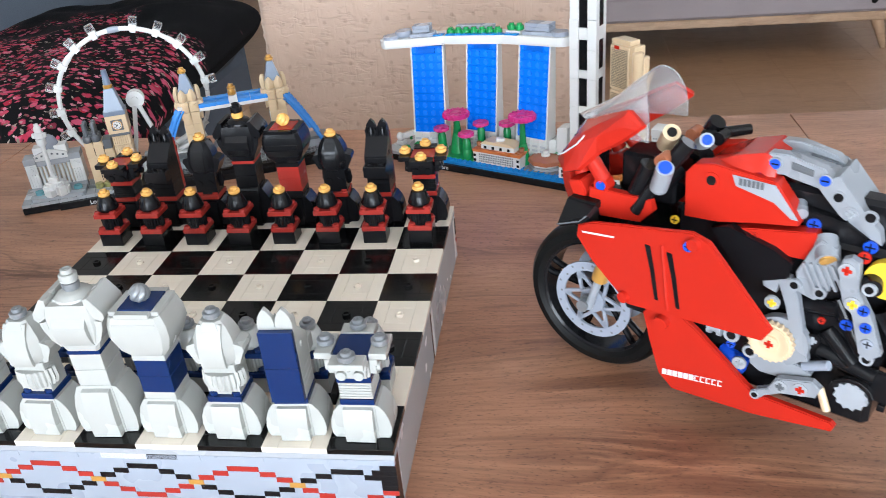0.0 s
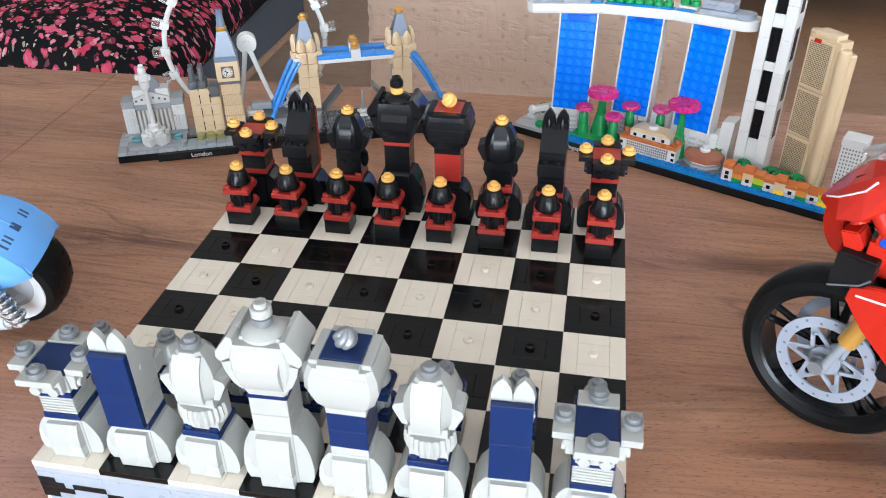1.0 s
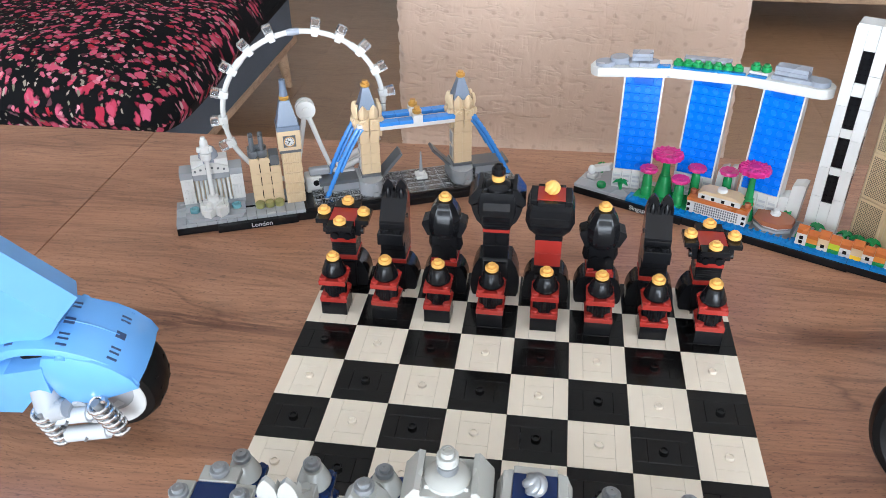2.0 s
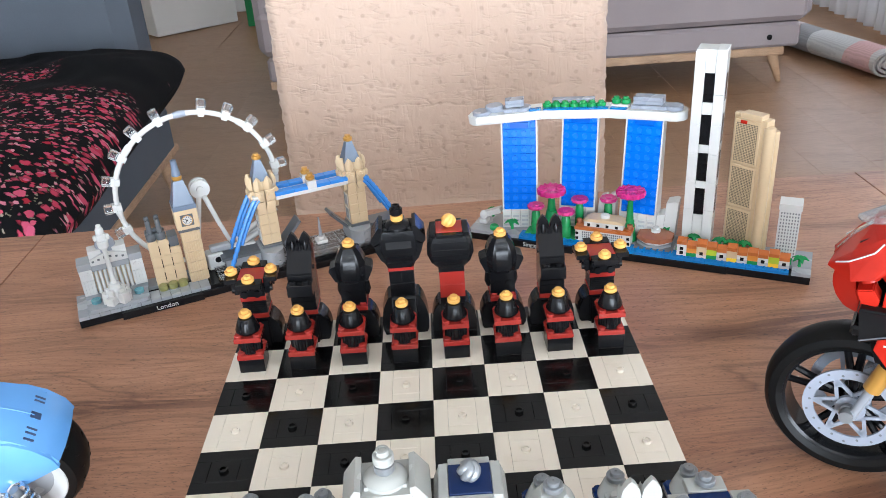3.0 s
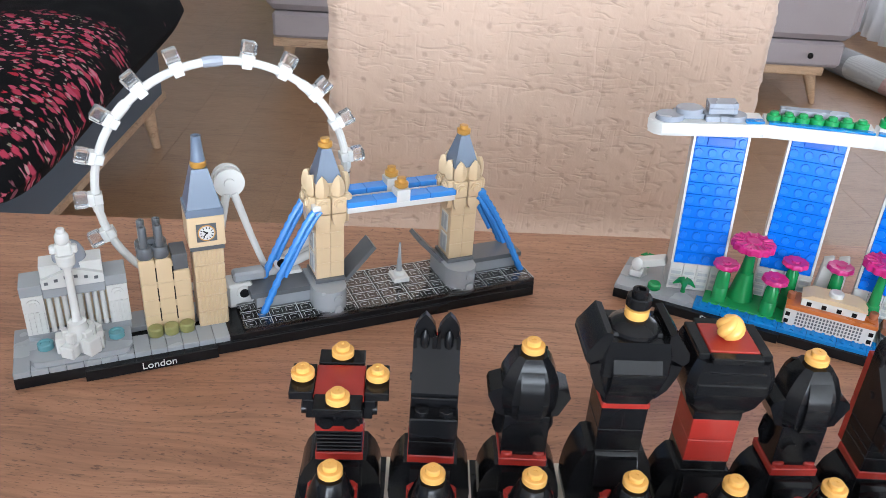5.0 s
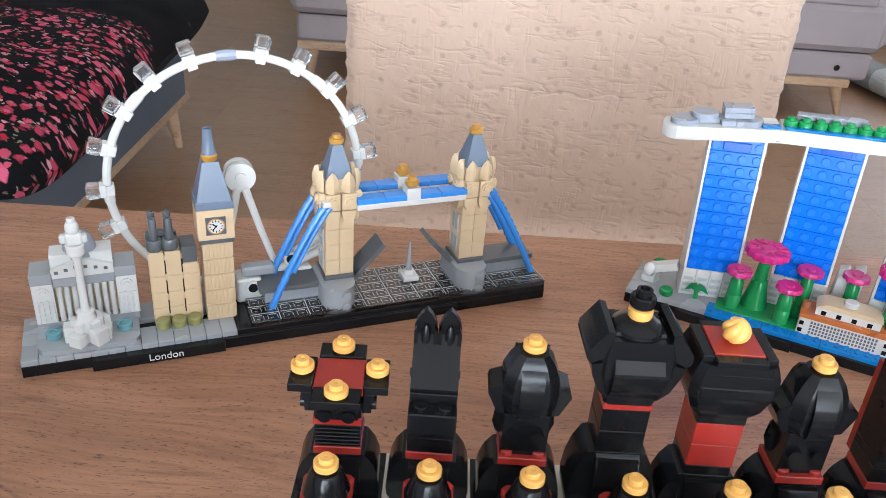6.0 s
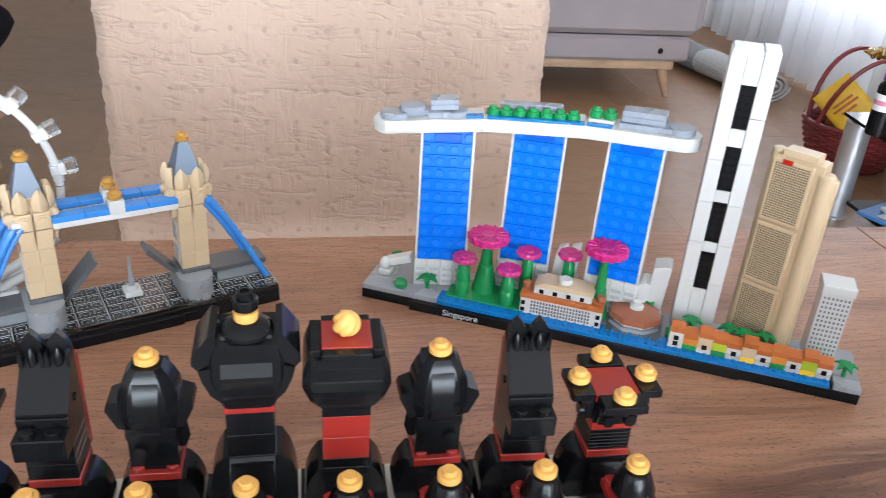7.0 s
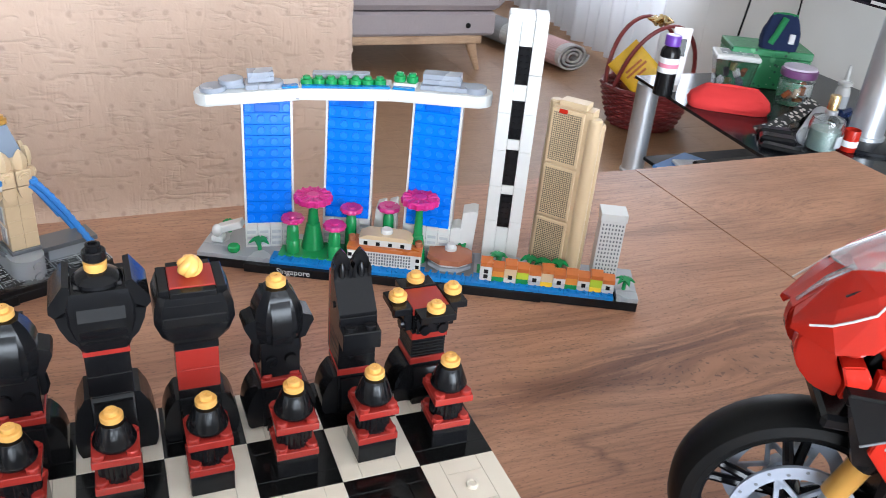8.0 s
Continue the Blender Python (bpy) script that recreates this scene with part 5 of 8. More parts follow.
def singapore():
    ob = thing("skyline_model", pose(0.0357, 0.322, 0, 0, 0, -25.65), "brick-built Singapore skyline with blue towers on a black base", "toy model")
    block(ob, "base", 0, 288, 0, 40, 0.1, 6.3, BLACK)
    block(ob, "label_step", 32, 98, -3.2, 0, 0.1, 6.3, BLACK)
    block(ob, "label_step", 98.2, 226, -1.4, 0, 0.1, 6.3, BLACK)
    writing("city_name", "Singapore", 0.0056, WHITE, ob, pose(0.0645, -0.00325, 0.0033, 90, 0, 0))
    block(ob, "base_top", 0, 288, 12, 40, 6.3, 9.4, LIGHT_GREY)
    block(ob, "plaza_tile", 0.1, 48, 0.2, 11.8, 6.3, 9.5, LIGHT_GREY)
    block(ob, "plaza_tile", 274, 288, 0.2, 11.8, 6.3, 9.5, LIGHT_GREY)
    for k in range(14):
        x0 = 48.2 + 16 * k
        s = Shape()
        s.prism([(0.2, 6.3), (0.2, 8.4), (3.0, 9.6), (12, 9.6), (12, 6.3)], "x", x0, x0 + 15.8)
        for j in range(3):
            s.rod((x0 + 2.6 + 5.2 * j, 1.6, 8.8), (x0 + 3.8 + 5.2 * j, 8.0, 9.7), 1.3, 1.0, 8)
        part("water_tile", s, CLEAR_WATER, ob)
    marina_tower(ob, 26.5, 20.5, 18, 27, 106, 12)
    marina_tower(ob, 76.0, 38.0, 5, 30, 111, 12)
    marina_tower(ob, 131.5, 36.5, -4, 32, 115, 10)
    # Roof deck in three bent lengths
    deck = [Vector((2, 17)), Vector((60, 36.5)), Vector((117, 45)), Vector((176, 42))]
    heights = (107.0, 111.5, 114.0, 116.0)
    for k in range(3):
        a, b = deck[k], deck[k + 1]
        d = (b - a).normalized()
        nrm = Vector((-d.y, d.x))
        outline = [a - nrm * 11, b - nrm * 11, b + nrm * 11, a + nrm * 11]
        if k == 0:
            outline = [a + d * 4 - nrm * 11, b - nrm * 11, b + nrm * 11, a + d * 4 + nrm * 11, a - d * 1 + nrm * 6, a - d * 3 - nrm * 2, a - nrm * 8]
        if k == 2:
            end = [b + d * 2 - nrm * 11]
            for i in range(9):
                g = -math.pi / 2 + math.pi * i / 8
                end.append(b - d * 6 + d * 11 * math.cos(g) + nrm * 11 * math.sin(g))
            outline = [a - nrm * 11] + end[1:] + [a + nrm * 11]
        rise = heights[k + 1] - heights[k]
        turn = math.degrees(math.atan2(d.y, d.x))
        lift = -math.degrees(math.atan2(rise, (b - a).length))
        flat = [((p - a).dot(d), (p - a).dot(nrm)) for p in outline]
        s = Shape()
        s.prism(flat, "z", 0.0, 6.0)
        bmesh.ops.recalc_face_normals(s.bm, faces=s.bm.faces)
        bmesh.ops.bevel(s.bm, geom=[e for e in s.bm.edges if abs(e.verts[0].co.z - e.verts[1].co.z) < 0.01], offset=0.3, segments=2, affect="EDGES")
        q = part("deck_length", s, WHITE, ob)
        q.matrix_basis = pose(a.x * MM, a.y * MM, heights[k] * MM, 0, lift, turn)
        s = Shape()
        mid_x, mid_y = sum(p[0] for p in flat) / len(flat), sum(p[1] for p in flat) / len(flat)
        s.prism([(mid_x + (px - mid_x) * 0.985, mid_y + (py - mid_y) * 0.86) for px, py in flat], "z", -1.8, 0.0)
        q = part("deck_soffit", s, WHITE, ob)
        q.matrix_basis = pose(a.x * MM, a.y * MM, heights[k] * MM, 0, lift, turn)
        if k:
            s = Shape()
            s.box(-0.9, 0.9, -10.6, 10.6, -1.0, 5.8, 0.3)
            q = part("deck_joint", s, MID_GREY if k == 1 else WHITE, ob)
            q.matrix_basis = pose(a.x * MM, a.y * MM, heights[k] * MM, 0, lift, turn - (4 if k == 1 else 6))
        here = pose(a.x * MM, a.y * MM, heights[k] * MM, 0, lift, turn) @ pose(0, 0, 6.05 * MM)
        length = (b - a).length

        def put(name, sh, m):
            q = part(name, sh, m, ob)
            q.matrix_basis = here

        def boxed(name, m, *v):
            sh = Shape()
            sh.box(*v, 0.25)
            put(name, sh, m)

        if k == 0:
            for x, y, r, h0, h1 in ((9, -2, 8, 0, 3), (20, 1, 7.6, 3.1, 6), (44, -1, 7.6, 0, 3)):
                sh = Shape()
                sh.lathe([(r, h0), (r, h1 - 0.4), (r - 0.4, h1)], x, y, 22)
                put("round_tile", sh, MID_GREY)
            boxed("deck_plate", MID_GREY, 12, 28, -3, 8, 0, 3)
            for x0 in (28.2, 36.2):
                boxed("deck_plate", MID_GREY, x0, x0 + 7.8, -7.6, 7.6, 0, 3)
            boxed("deck_plate", MID_GREY, 30, 46, -3, 8, 3.1, 6.2)
            boxed("deck_plate", MID_GREY, 30, 46, -3, 8, 6.3, 9.2)
            boxed("pool_tile", CLEAR_WATER, 50, 60, -9, -3, 0, 1.2)
        if k == 1:
            boxed("pool_tile", CLEAR_WATER, 2, length - 1, -10, -5.4, 0, 1.2)
            boxed("deck_plate", MID_GREY, 8, 44, 2, 9, 0, 6.0)
            for i in range(7):
                sh = Shape()
                sh.lathe([(3.4, 0), (3.9, 0.6), (3.9, 3.4), (3.6, 3.8), (2.4, 3.8), (2.4, 5.4), (2.0, 5.7)], 4.6 + 7.6 * i, -2.0, 12)
                put("deck_shrub", sh, GREEN)
        if k == 2:
            boxed("pool_tile", CLEAR_WATER, 2, 16, -10, -5.4, 0, 1.2)
            boxed("deck_plate", WHITE, 2, 16, -5, 6, 0, 2.6)
            for i in range(2):
                sh = Shape()
                sh.lathe([(3.4, 2.6), (3.9, 3.2), (3.9, 6.2), (3.6, 6.6), (2.4, 6.6), (2.4, 8.2), (2.0, 8.5)], 5 + 8 * i, 0, 12)
                put("deck_shrub", sh, GREEN)
            for z0 in (3.1, 6.3):
                boxed("deck_plate", MID_GREY, 20, 44, -3.5, 8, z0, z0 + 3.1)
            boxed("deck_plate", MID_GREY, 19, 48, -6.4, 8.4, 0, 3)
            sh = Shape()
            sh.lathe([(7.2, 0), (7.2, 3.4), (6.8, 3.8)], length - 6, -1, 20)
            put("round_tile", sh, MID_GREY)
    for x, y, top, r, foot in ((72, 22, 50, 11.8, 7.0), (60.5, 13, 37, 7.0, 4.4), (88.5, 11, 36, 7.0, 4.4), (97, 24, 43, 7.0, 4.0), (121, 30, 44, 7.0, 4.0), (142, 20.5, 57, 11.6, 5.6)):
        flower_tree(ob, x, y, top, r, foot)
    block(ob, "garden_plate", 52, 100, 6, 30, 9.4, 10.6, GREEN)
    # Lion statue, shrubs and steps at the near end
    s = Shape()
    s.box(5, 13, 14, 22, 9.5, 14, 0.8)
    s.ball(9, 16, 18, 3.6, 3.4, 4.6, 10, 7)
    s.m = pose(15, 20, 17, 0, -22, 0)
    s.box(-6, 12, -4, 4, 0, 5, 0.6)
    part("lion_fountain", s, WHITE, ob)
    for x, y, r in ((14, 27, 6.5), (40, 7, 7.0), (171, 34, 6.5)):
        palm(ob, x, y, 12, r)
    round_part(ob, "round_shrub", [(3.2, 9.5), (4, 10.5), (4, 13), (3.2, 14)], 23, 6, GREEN)
    for x0, x1, y0, y1, h, left in ((100, 108, 34, 44, 36, 1), (110, 117.8, 32, 46, 41, 1), (118, 125.8, 34, 46, 43, 1), (160, 167.8, 30, 44, 32, 0), (168, 178, 32, 46, 44, 0)):
        s = Shape()
        s.prism([(x0, 9.5), (x1, 9.5), (x1 + (0 if left else 2), h - 0.6), (x1 - 1, h), (x0 + 2, h - 2)], "y", y0, y1)
        bmesh.ops.recalc_face_normals(s.bm, faces=s.bm.faces)
        bmesh.ops.bevel(s.bm, geom=list(s.bm.edges), offset=0.2, segments=1, affect="EDGES")
        part("white_gable", s, WHITE, ob)
    # Hotel with a tiled roof
    block(ob, "hotel_wall", 98, 146, 6, 24, 9.5, 20, WHITE)
    s = Shape()
    for k in range(20):
        for j in range(4):
            s.box(104.4 + 1.78 * k, 105.5 + 1.78 * k, 5.75, 6.2, 11.0 + 2.15 * j, 12.5 + 2.15 * j, 0.1)
    tagged(part("window_grid", s, DARK_GREY, ob), kind="stuff")
    for x in (98.6, 142.8):
        for z in (11, 15.6):
            block(ob, "hotel_window", x, x + 2.4, 5.4, 6.1, z, z + 2.4, BLACK, c=0.1)
    block(ob, "hotel_roof", 97.6, 146.4, 5.6, 24.4, 20, 22.6, ORANGE)
    block(ob, "hotel_attic", 105, 139, 9, 22, 22.6, 27.4, WHITE)
    for k in range(4):
        block(ob, "attic_window", 108 + 8 * k, 110.6 + 8 * k, 8.7, 9.1, 23.2, 25.8, BLACK, c=0.1)
    s = Shape()
    s.prism([(104.4, 27.4), (139.6, 27.4), (134, 30.2), (110, 30.2)], "y", 8.6, 22.4)
    part("attic_roof", s, TAN, ob)
    round_part(ob, "roof_stud", [(4, 30.2), (4, 32.4), (3.4, 33)], 122, 15.5, WHITE)
    for x in (99.5, 143.5):
        round_part(ob, "chimney", [(2.4, 22.6), (2.4, 26), (2, 26.4)], x, 15, BROWN)
    # Eight-sided market hall
    n = 8
    for name, r0, z0, r1, z1, m in (("hall_terrace", 15.4, 9.5, 15.4, 12.4, LIGHT_GREY), ("hall_wall", 13, 12.4, 13, 15, WHITE), ("hall_roof", 16.2, 15, 15.6, 18.4, BROWN), ("hall_roof_top", 15.2, 18.4, 5, 20.6, BROWN)):
        s = Shape()
        s.loft([[(164.5 + r * math.cos(math.tau * (i + 0.5) / n), 20 + r * 0.86 * math.sin(math.tau * (i + 0.5) / n), z) for i in range(n)] for r, z in ((r0, z0), (r1, z1))])
        part(name, s, m, ob)
    round_part(ob, "hall_lantern", [(4, 20.4), (4, 22.4), (2.6, 22.8), (2.4, 25), (0.01, 25.2)], 164.5, 20, WHITE)
    block(ob, "dark_paving", 149, 181, 6, 36, 9.4, 10.2, DARK_GREY)
    # Shop houses along the quay
    colours = ((WHITE, WHITE), (ORANGE_LIGHT, GREEN), (TAN, WHITE), (LIME, GREEN), (WHITE, PALE_GREY), (TAN, YELLOW), (WHITE, PALE_GREY), (ORANGE_LIGHT, GREEN), (WHITE, PALE_GREY), (LIME, YELLOW), (WHITE, PALE_GREY))
    for k, (upper, lower) in enumerate(colours):
        x0 = 185 + 7.9 * k
        hi = (3.2, 0.6, 3.2, 1.6, 0.4, 2.8, 0.2, 1.2, 0.2, 2.2, 0.0)[k]
        s = Shape()
        s.box(x0, x0 + 7.8, 3.4, 12, 9.5, 12.9, 0.2)
        house = part("shop_house", s, lower, ob)
        block(house, "upper_storey", x0, x0 + 7.8, 3.4, 12, 12.95, 16.6 + hi, upper, c=0.2)
        if k % 2 == 0:
            for z in ((11.2, 14.8) if k == 0 else (12.2,)):
                block(house, "shop_window", x0 + 2.5, x0 + 5.3, 3.0, 3.5, z, z + 2.8, BLACK, c=0.1)
        s = Shape()
        s.prism([(3.0, 16.6), (3.0, 19.4), (8.5, 21.6), (12.4, 19.6), (12.4, 16.6)], "x", x0 + 0.05, x0 + 7.75)
        roof = part("shop_roof", s, ORANGE, house)
        roof.matrix_basis = pose(0, 0, hi * MM)
    block(ob, "quay_green", 183, 273, 12.2, 20, 9.4, 12, GREEN)
    for x, y in ((196, 18), (217, 18), (226, 16), (236, 17), (279, 9)):
        palm(ob, x, y, 14 if x < 270 else 11, 6.6)
    # Tall white tower with black inlays
    x0, x1, y0, y1 = 185.0, 208.5, 26.0, 46.0
    z = 9.5
    for h in (8, 24.5, 24.5, 24.5, 24.5, 24.5):
        for a in (x0, x1 - 7.8):
            if z < 130 or a > x0:
                block(ob, "white_column", a, a + 7.8, y0, y1, z, z + h - 0.1, WHITE)
        z += h
    block(ob, "white_column", x0, x0 + 7.8, y0 + 1, y1, 130.5, 173, WHITE)
    block(ob, "white_column", x1 - 7.8, x1, y0, y1, 140.2, 175, WHITE)
    block(ob, "tower_cap", x0 + 0.6, x1 - 7.9, y0 + 1.6, y1, 171, 174.6, WHITE)
    block(ob, "tower_spine", x0 + 7.9, x1 - 7.9, y0 + 2, y1, 9.5, 165, BLACK)
    for z0, z1 in ((9.5, 37.4), (61.2, 67.4), (91.7, 98.5), (123.6, 133.4), (156.7, 172)):
        block(ob, "white_infill", x0 + 7.9, x1 - 7.9, y0 + 0.6, y0 + 6, z0, z1, WHITE)
    for z0, z1 in ((37.6, 61.0), (67.6, 91.5), (98.7, 123.4), (133.6, 156.5)):
        s = Shape()
        s.box(x0 + 8.1, x1 - 8.1, y0 + 1.0, y0 + 6, z0, z1, 0.3)
        for k in range(6):
            zz = z0 + (z1 - z0) * (k + 0.5) / 6
            for xx in (194.9, 198.6):
                s.rod((xx, y0 + 1.1, zz), (xx, y0 + 0.3, zz), 1.1, 0.8, 8)
        part("black_inlay", s, BLACK, ob)
    for z0, z1 in ((38, 61), (68, 91), (99, 123), (134, 156)):
        block(ob, "side_slot", x1 - 0.3, x1 + 0.25, y0 + 6, y0 + 14, z0, z1, BLACK)
    # Tan tower with three latticed panels, turned on its plot
    yard = pose(0.2185, 0.0335, 0, 0, 0, -26)

    def tan(name, s, m=TAN, label=""):
        q = part(name, s, m, ob, label)
        q.matrix_basis = yard
        return q

    s = Shape()
    s.box(0.6, 26, 0.6, 12, 9.5, 122, 0.4)
    tan("tan_core", s)
    for z0 in (11, 48, 85):
        s = Shape()
        s.box(0, 21.5, -1.2, 0.6, z0, z0 + 35.4, 0.4)
        panel = tan("lattice_panel", s)
        # Dark squares on the panel stand in for shade in its holes.
        s = Shape()
        for i in range(14):
            for j in range(24):
                a, b = 1.6 + 1.33 * i, z0 + 1.8 + 1.33 * j
                s.add([(a, -1.26, b), (a + 0.95, -1.26, b), (a + 0.95, -1.26, b + 0.95), (a, -1.26, b + 0.95)], [(0, 1, 2, 3)])
        q = part("lattice_grid", s, LATTICE, ob)
        q.matrix_basis = yard
        tagged(q, kind="stuff")
    for a, b, r, zt in ((27.5, 3.2, 4.4, 118), (-0.5, 6, 3.8, 124), (28.5, 9.0, 4.0, 114)):
        s = Shape()
        s.lathe([(r, 9.5), (r, zt - 1), (r - 0.8, zt)], a, b, 18)
        tan("corner_column", s)
    s = Shape()
    s.box(4, 22, -0.6, 10, 122, 126, 0.4)
    tan("roof_block", s)
    s = Shape()
    s.box(5, 10.5, -1.9, -1.0, 118, 120.6, 0.2)
    tan("red_sign", s, BRIGHT_RED)
    # Small white block with a net of small windows
    block(ob, "white_block", 259, 275, 22, 36, 9.5, 52, WHITE)
    block(ob, "white_block_cap", 258.4, 275.6, 21.4, 36.6, 52, 57.4, WHITE)
    s = Shape()
    for k in range(14):
        for j in range(7):
            s.box(260.4 + 2.1 * j, 261.35 + 2.1 * j, 21.8, 22.1, 11 + 2.9 * k, 12.5 + 2.9 * k, 0.1)
    tagged(part("window_grille", s, DARK_GREY, ob), kind="stuff")


singapore()


# ---- toy motorcycle (millimetres: x forward from the front axle, y to its left, z up) ----
def side_plate(parent, name, outline, y0, y1, material, label="", both=True):
    """A thick panel of that side outline, on both flanks."""
    for sign in ((1, -1) if both else (1,)):
        s = Shape()
        s.prism(outline, "y", sign * y0, sign * y1)
        bmesh.ops.recalc_face_normals(s.bm, faces=s.bm.faces)
        edges = [e for e in s.bm.edges if len(e.link_faces) == 2 and abs(e.verts[0].co.y - e.verts[1].co.y) < 0.01]
        bmesh.ops.bevel(s.bm, geom=edges, offset=0.5, segments=2, affect="EDGES")
        ob = part(name, s, material, parent, label)
    return ob


def wheel(parent, x, z, r, w, rim, spokes):
    prof = [(r - 11, -w * 0.42), (r - 8, -w * 0.5), (r - 4, -w * 0.47), (r - 1.2, -w * 0.3), (r, 0), (r - 1.2, w * 0.3), (r - 4, w * 0.47), (r - 8, w * 0.5), (r - 11, w * 0.42)]
    n = 48
    s = Shape()
    s.m = pose(x, 0, z)
    pts, faces = [], []
    for i in range(n):
        a = math.tau * i / n
        pts += [(q * math.cos(a), b, q * math.sin(a)) for q, b in prof]
    k = len(prof)
    for i in range(n):
        for j in range(k):
            p, q = i * k + j, i * k + (j + 1) % k
            p2, q2 = ((i + 1) % n) * k + j, ((i + 1) % n) * k + (j + 1) % k
            faces.append((p, q, q2, p2))
    s.add(pts, faces)
    tyre = part("tyre", s, RUBBER, parent)
    s = Shape()
    s.m = pose(x, 0, z)
    rp = [(r - 12.5, -w * 0.36), (r - 10.5, -w * 0.42), (r - 10.5, w * 0.42), (r - 12.5, w * 0.36)]
    pts, faces = [], []
    for i in range(n):
        a = math.tau * i / n
        pts += [(q * math.cos(a), b, q * math.sin(a)) for q, b in rp]
    for i in range(n):
        for j in range(4):
            faces.append((i * 4 + j, i * 4 + (j + 1) % 4, ((i + 1) % n) * 4 + (j + 1) % 4, ((i + 1) % n) * 4 + j))
    s.add(pts, faces)
    rim_ob = part("rim", s, rim, parent)
    for i in range(spokes):
        a = math.tau * i / spokes + 0.2
        for da in (-0.13, 0.13):
            s = Shape()
            s.m = pose(x, 0, z)
            s.rod((6 * math.cos(a), 0, 6 * math.sin(a)), ((r - 12) * math.cos(a + da), 0, (r - 12) * math.sin(a + da)), 2.4, 1.9, 8)
            part("spoke", s, rim, rim_ob)
    s = Shape()
    s.rod((x, -w * 0.5, z), (x, w * 0.5, z), 6.2, 6.2, 18)
    part("hub", s, rim, rim_ob)
    return tyre


def brake_disc(parent, x, y, z, r):
    """A perforated ring on a web of slim triangles."""
    s = Shape()
    n = 40
    pts, faces = [], []
    for i in range(n):
        a = math.tau * i / n
        pts += [(x + q * math.cos(a), b, z + q * math.sin(a)) for q, b in ((r - 5.6, y - 0.7), (r, y - 0.7), (r, y + 0.7), (r - 5.6, y + 0.7))]
    for i in range(n):
        for j in range(4):
            faces.append((i * 4 + j, i * 4 + (j + 1) % 4, ((i + 1) % n) * 4 + (j + 1) % 4, ((i + 1) % n) * 4 + j))
    s.add(pts, faces)
    disc = part("brake_disc", s, MID_GREY, parent, "grey perforated brake disc")
    def bar(p, q, wide):
        n2 = Vector((-(q[1] - p[1]), q[0] - p[0])).normalized() * wide
        web = Shape()
        web.prism([(p[0] + n2.x, p[1] + n2.y), (q[0] + n2.x, q[1] + n2.y), (q[0] - n2.x, q[1] - n2.y), (p[0] - n2.x, p[1] - n2.y)], "y", y - 0.65, y + 0.65)
        part("disc_web", web, MID_GREY, disc)

    for i in range(6):
        a = math.tau * i / 6
        spot = lambda q, g: (x + q * math.cos(g), z + q * math.sin(g))
        for da in (-0.62, 0.62):
            bar(spot(7.6, a + da), spot(r - 4.6, a), 0.95)
        bar(spot(r - 8.6, a - 0.14), spot(r - 8.6, a + 0.14), 1.3)
    for i in range(20):
        a = math.tau * i / 20
        q = r - (1.9 if i % 2 else 3.7)
        s = Shape()
        s.rod((x + q * math.cos(a), y + 0.6 * (1 if y > 0 else -1), z + q * math.sin(a)), (x + q * math.cos(a), y + 0.78 * (1 if y > 0 else -1), z + q * math.sin(a)), 0.75, 0.75, 8)
        part("disc_hole", s, DARK_GREY, disc)
    s = Shape()
    s.rod((x, y - 1.2, z), (x, y + 1.2, z), 7.6, 7.6, 24)
    part("disc_hub", s, MID_GREY, disc)


def pin(parent, x, y, z, r, material, length=2.0, name="pin"):
    """A friction pin seen end on: a dished disc with a cross slot."""
    s = Shape()
    s.rod((x, y, z), (x, y + length, z), r, r, 16)
    head = part(name, s, material, parent)
    s = Shape()
    s.box(x - r * 0.72, x + r * 0.72, y + length - 0.1, y + length + 0.06, z - r * 0.13, z + r * 0.13, 0.02)
    s.box(x - r * 0.13, x + r * 0.13, y + length - 0.1, y + length + 0.09, z - r * 0.72, z + r * 0.72, 0.02)
    part("pin_slot", s, BLACK, head)


def axle_end(parent, x, y, z, material, boss=None, r=3.5):
    """A cross-shaped axle in a round boss."""
    s = Shape()
    s.rod((x, y - 1.5, z), (x, y, z), r, r, 20)
    hub = part("axle_boss", s, boss or LIGHT_GREY, parent)
    s = Shape()
    s.box(x - 2.1, x + 2.1, y - 0.2, y + 0.5, z - 0.8, z + 0.8, 0.15)
    s.box(x - 0.8, x + 0.8, y - 0.2, y + 0.5, z - 2.1, z + 2.1, 0.15)
    part("cross_axle", s, material, hub)


def bored(parent, x, y, z, material, r=3.4, bore=2.3, length=2.0):
    """A short sleeve with a dark bore."""
    s = Shape()
    s.rod((x, y - length, z), (x, y, z), r, r, 20)
    sleeve = part("sleeve", s, material, parent)
    s = Shape()
    s.rod((x, y - 0.3, z), (x, y + 0.06, z), bore, bore, 16)
    part("bore", s, BLACK, sleeve)


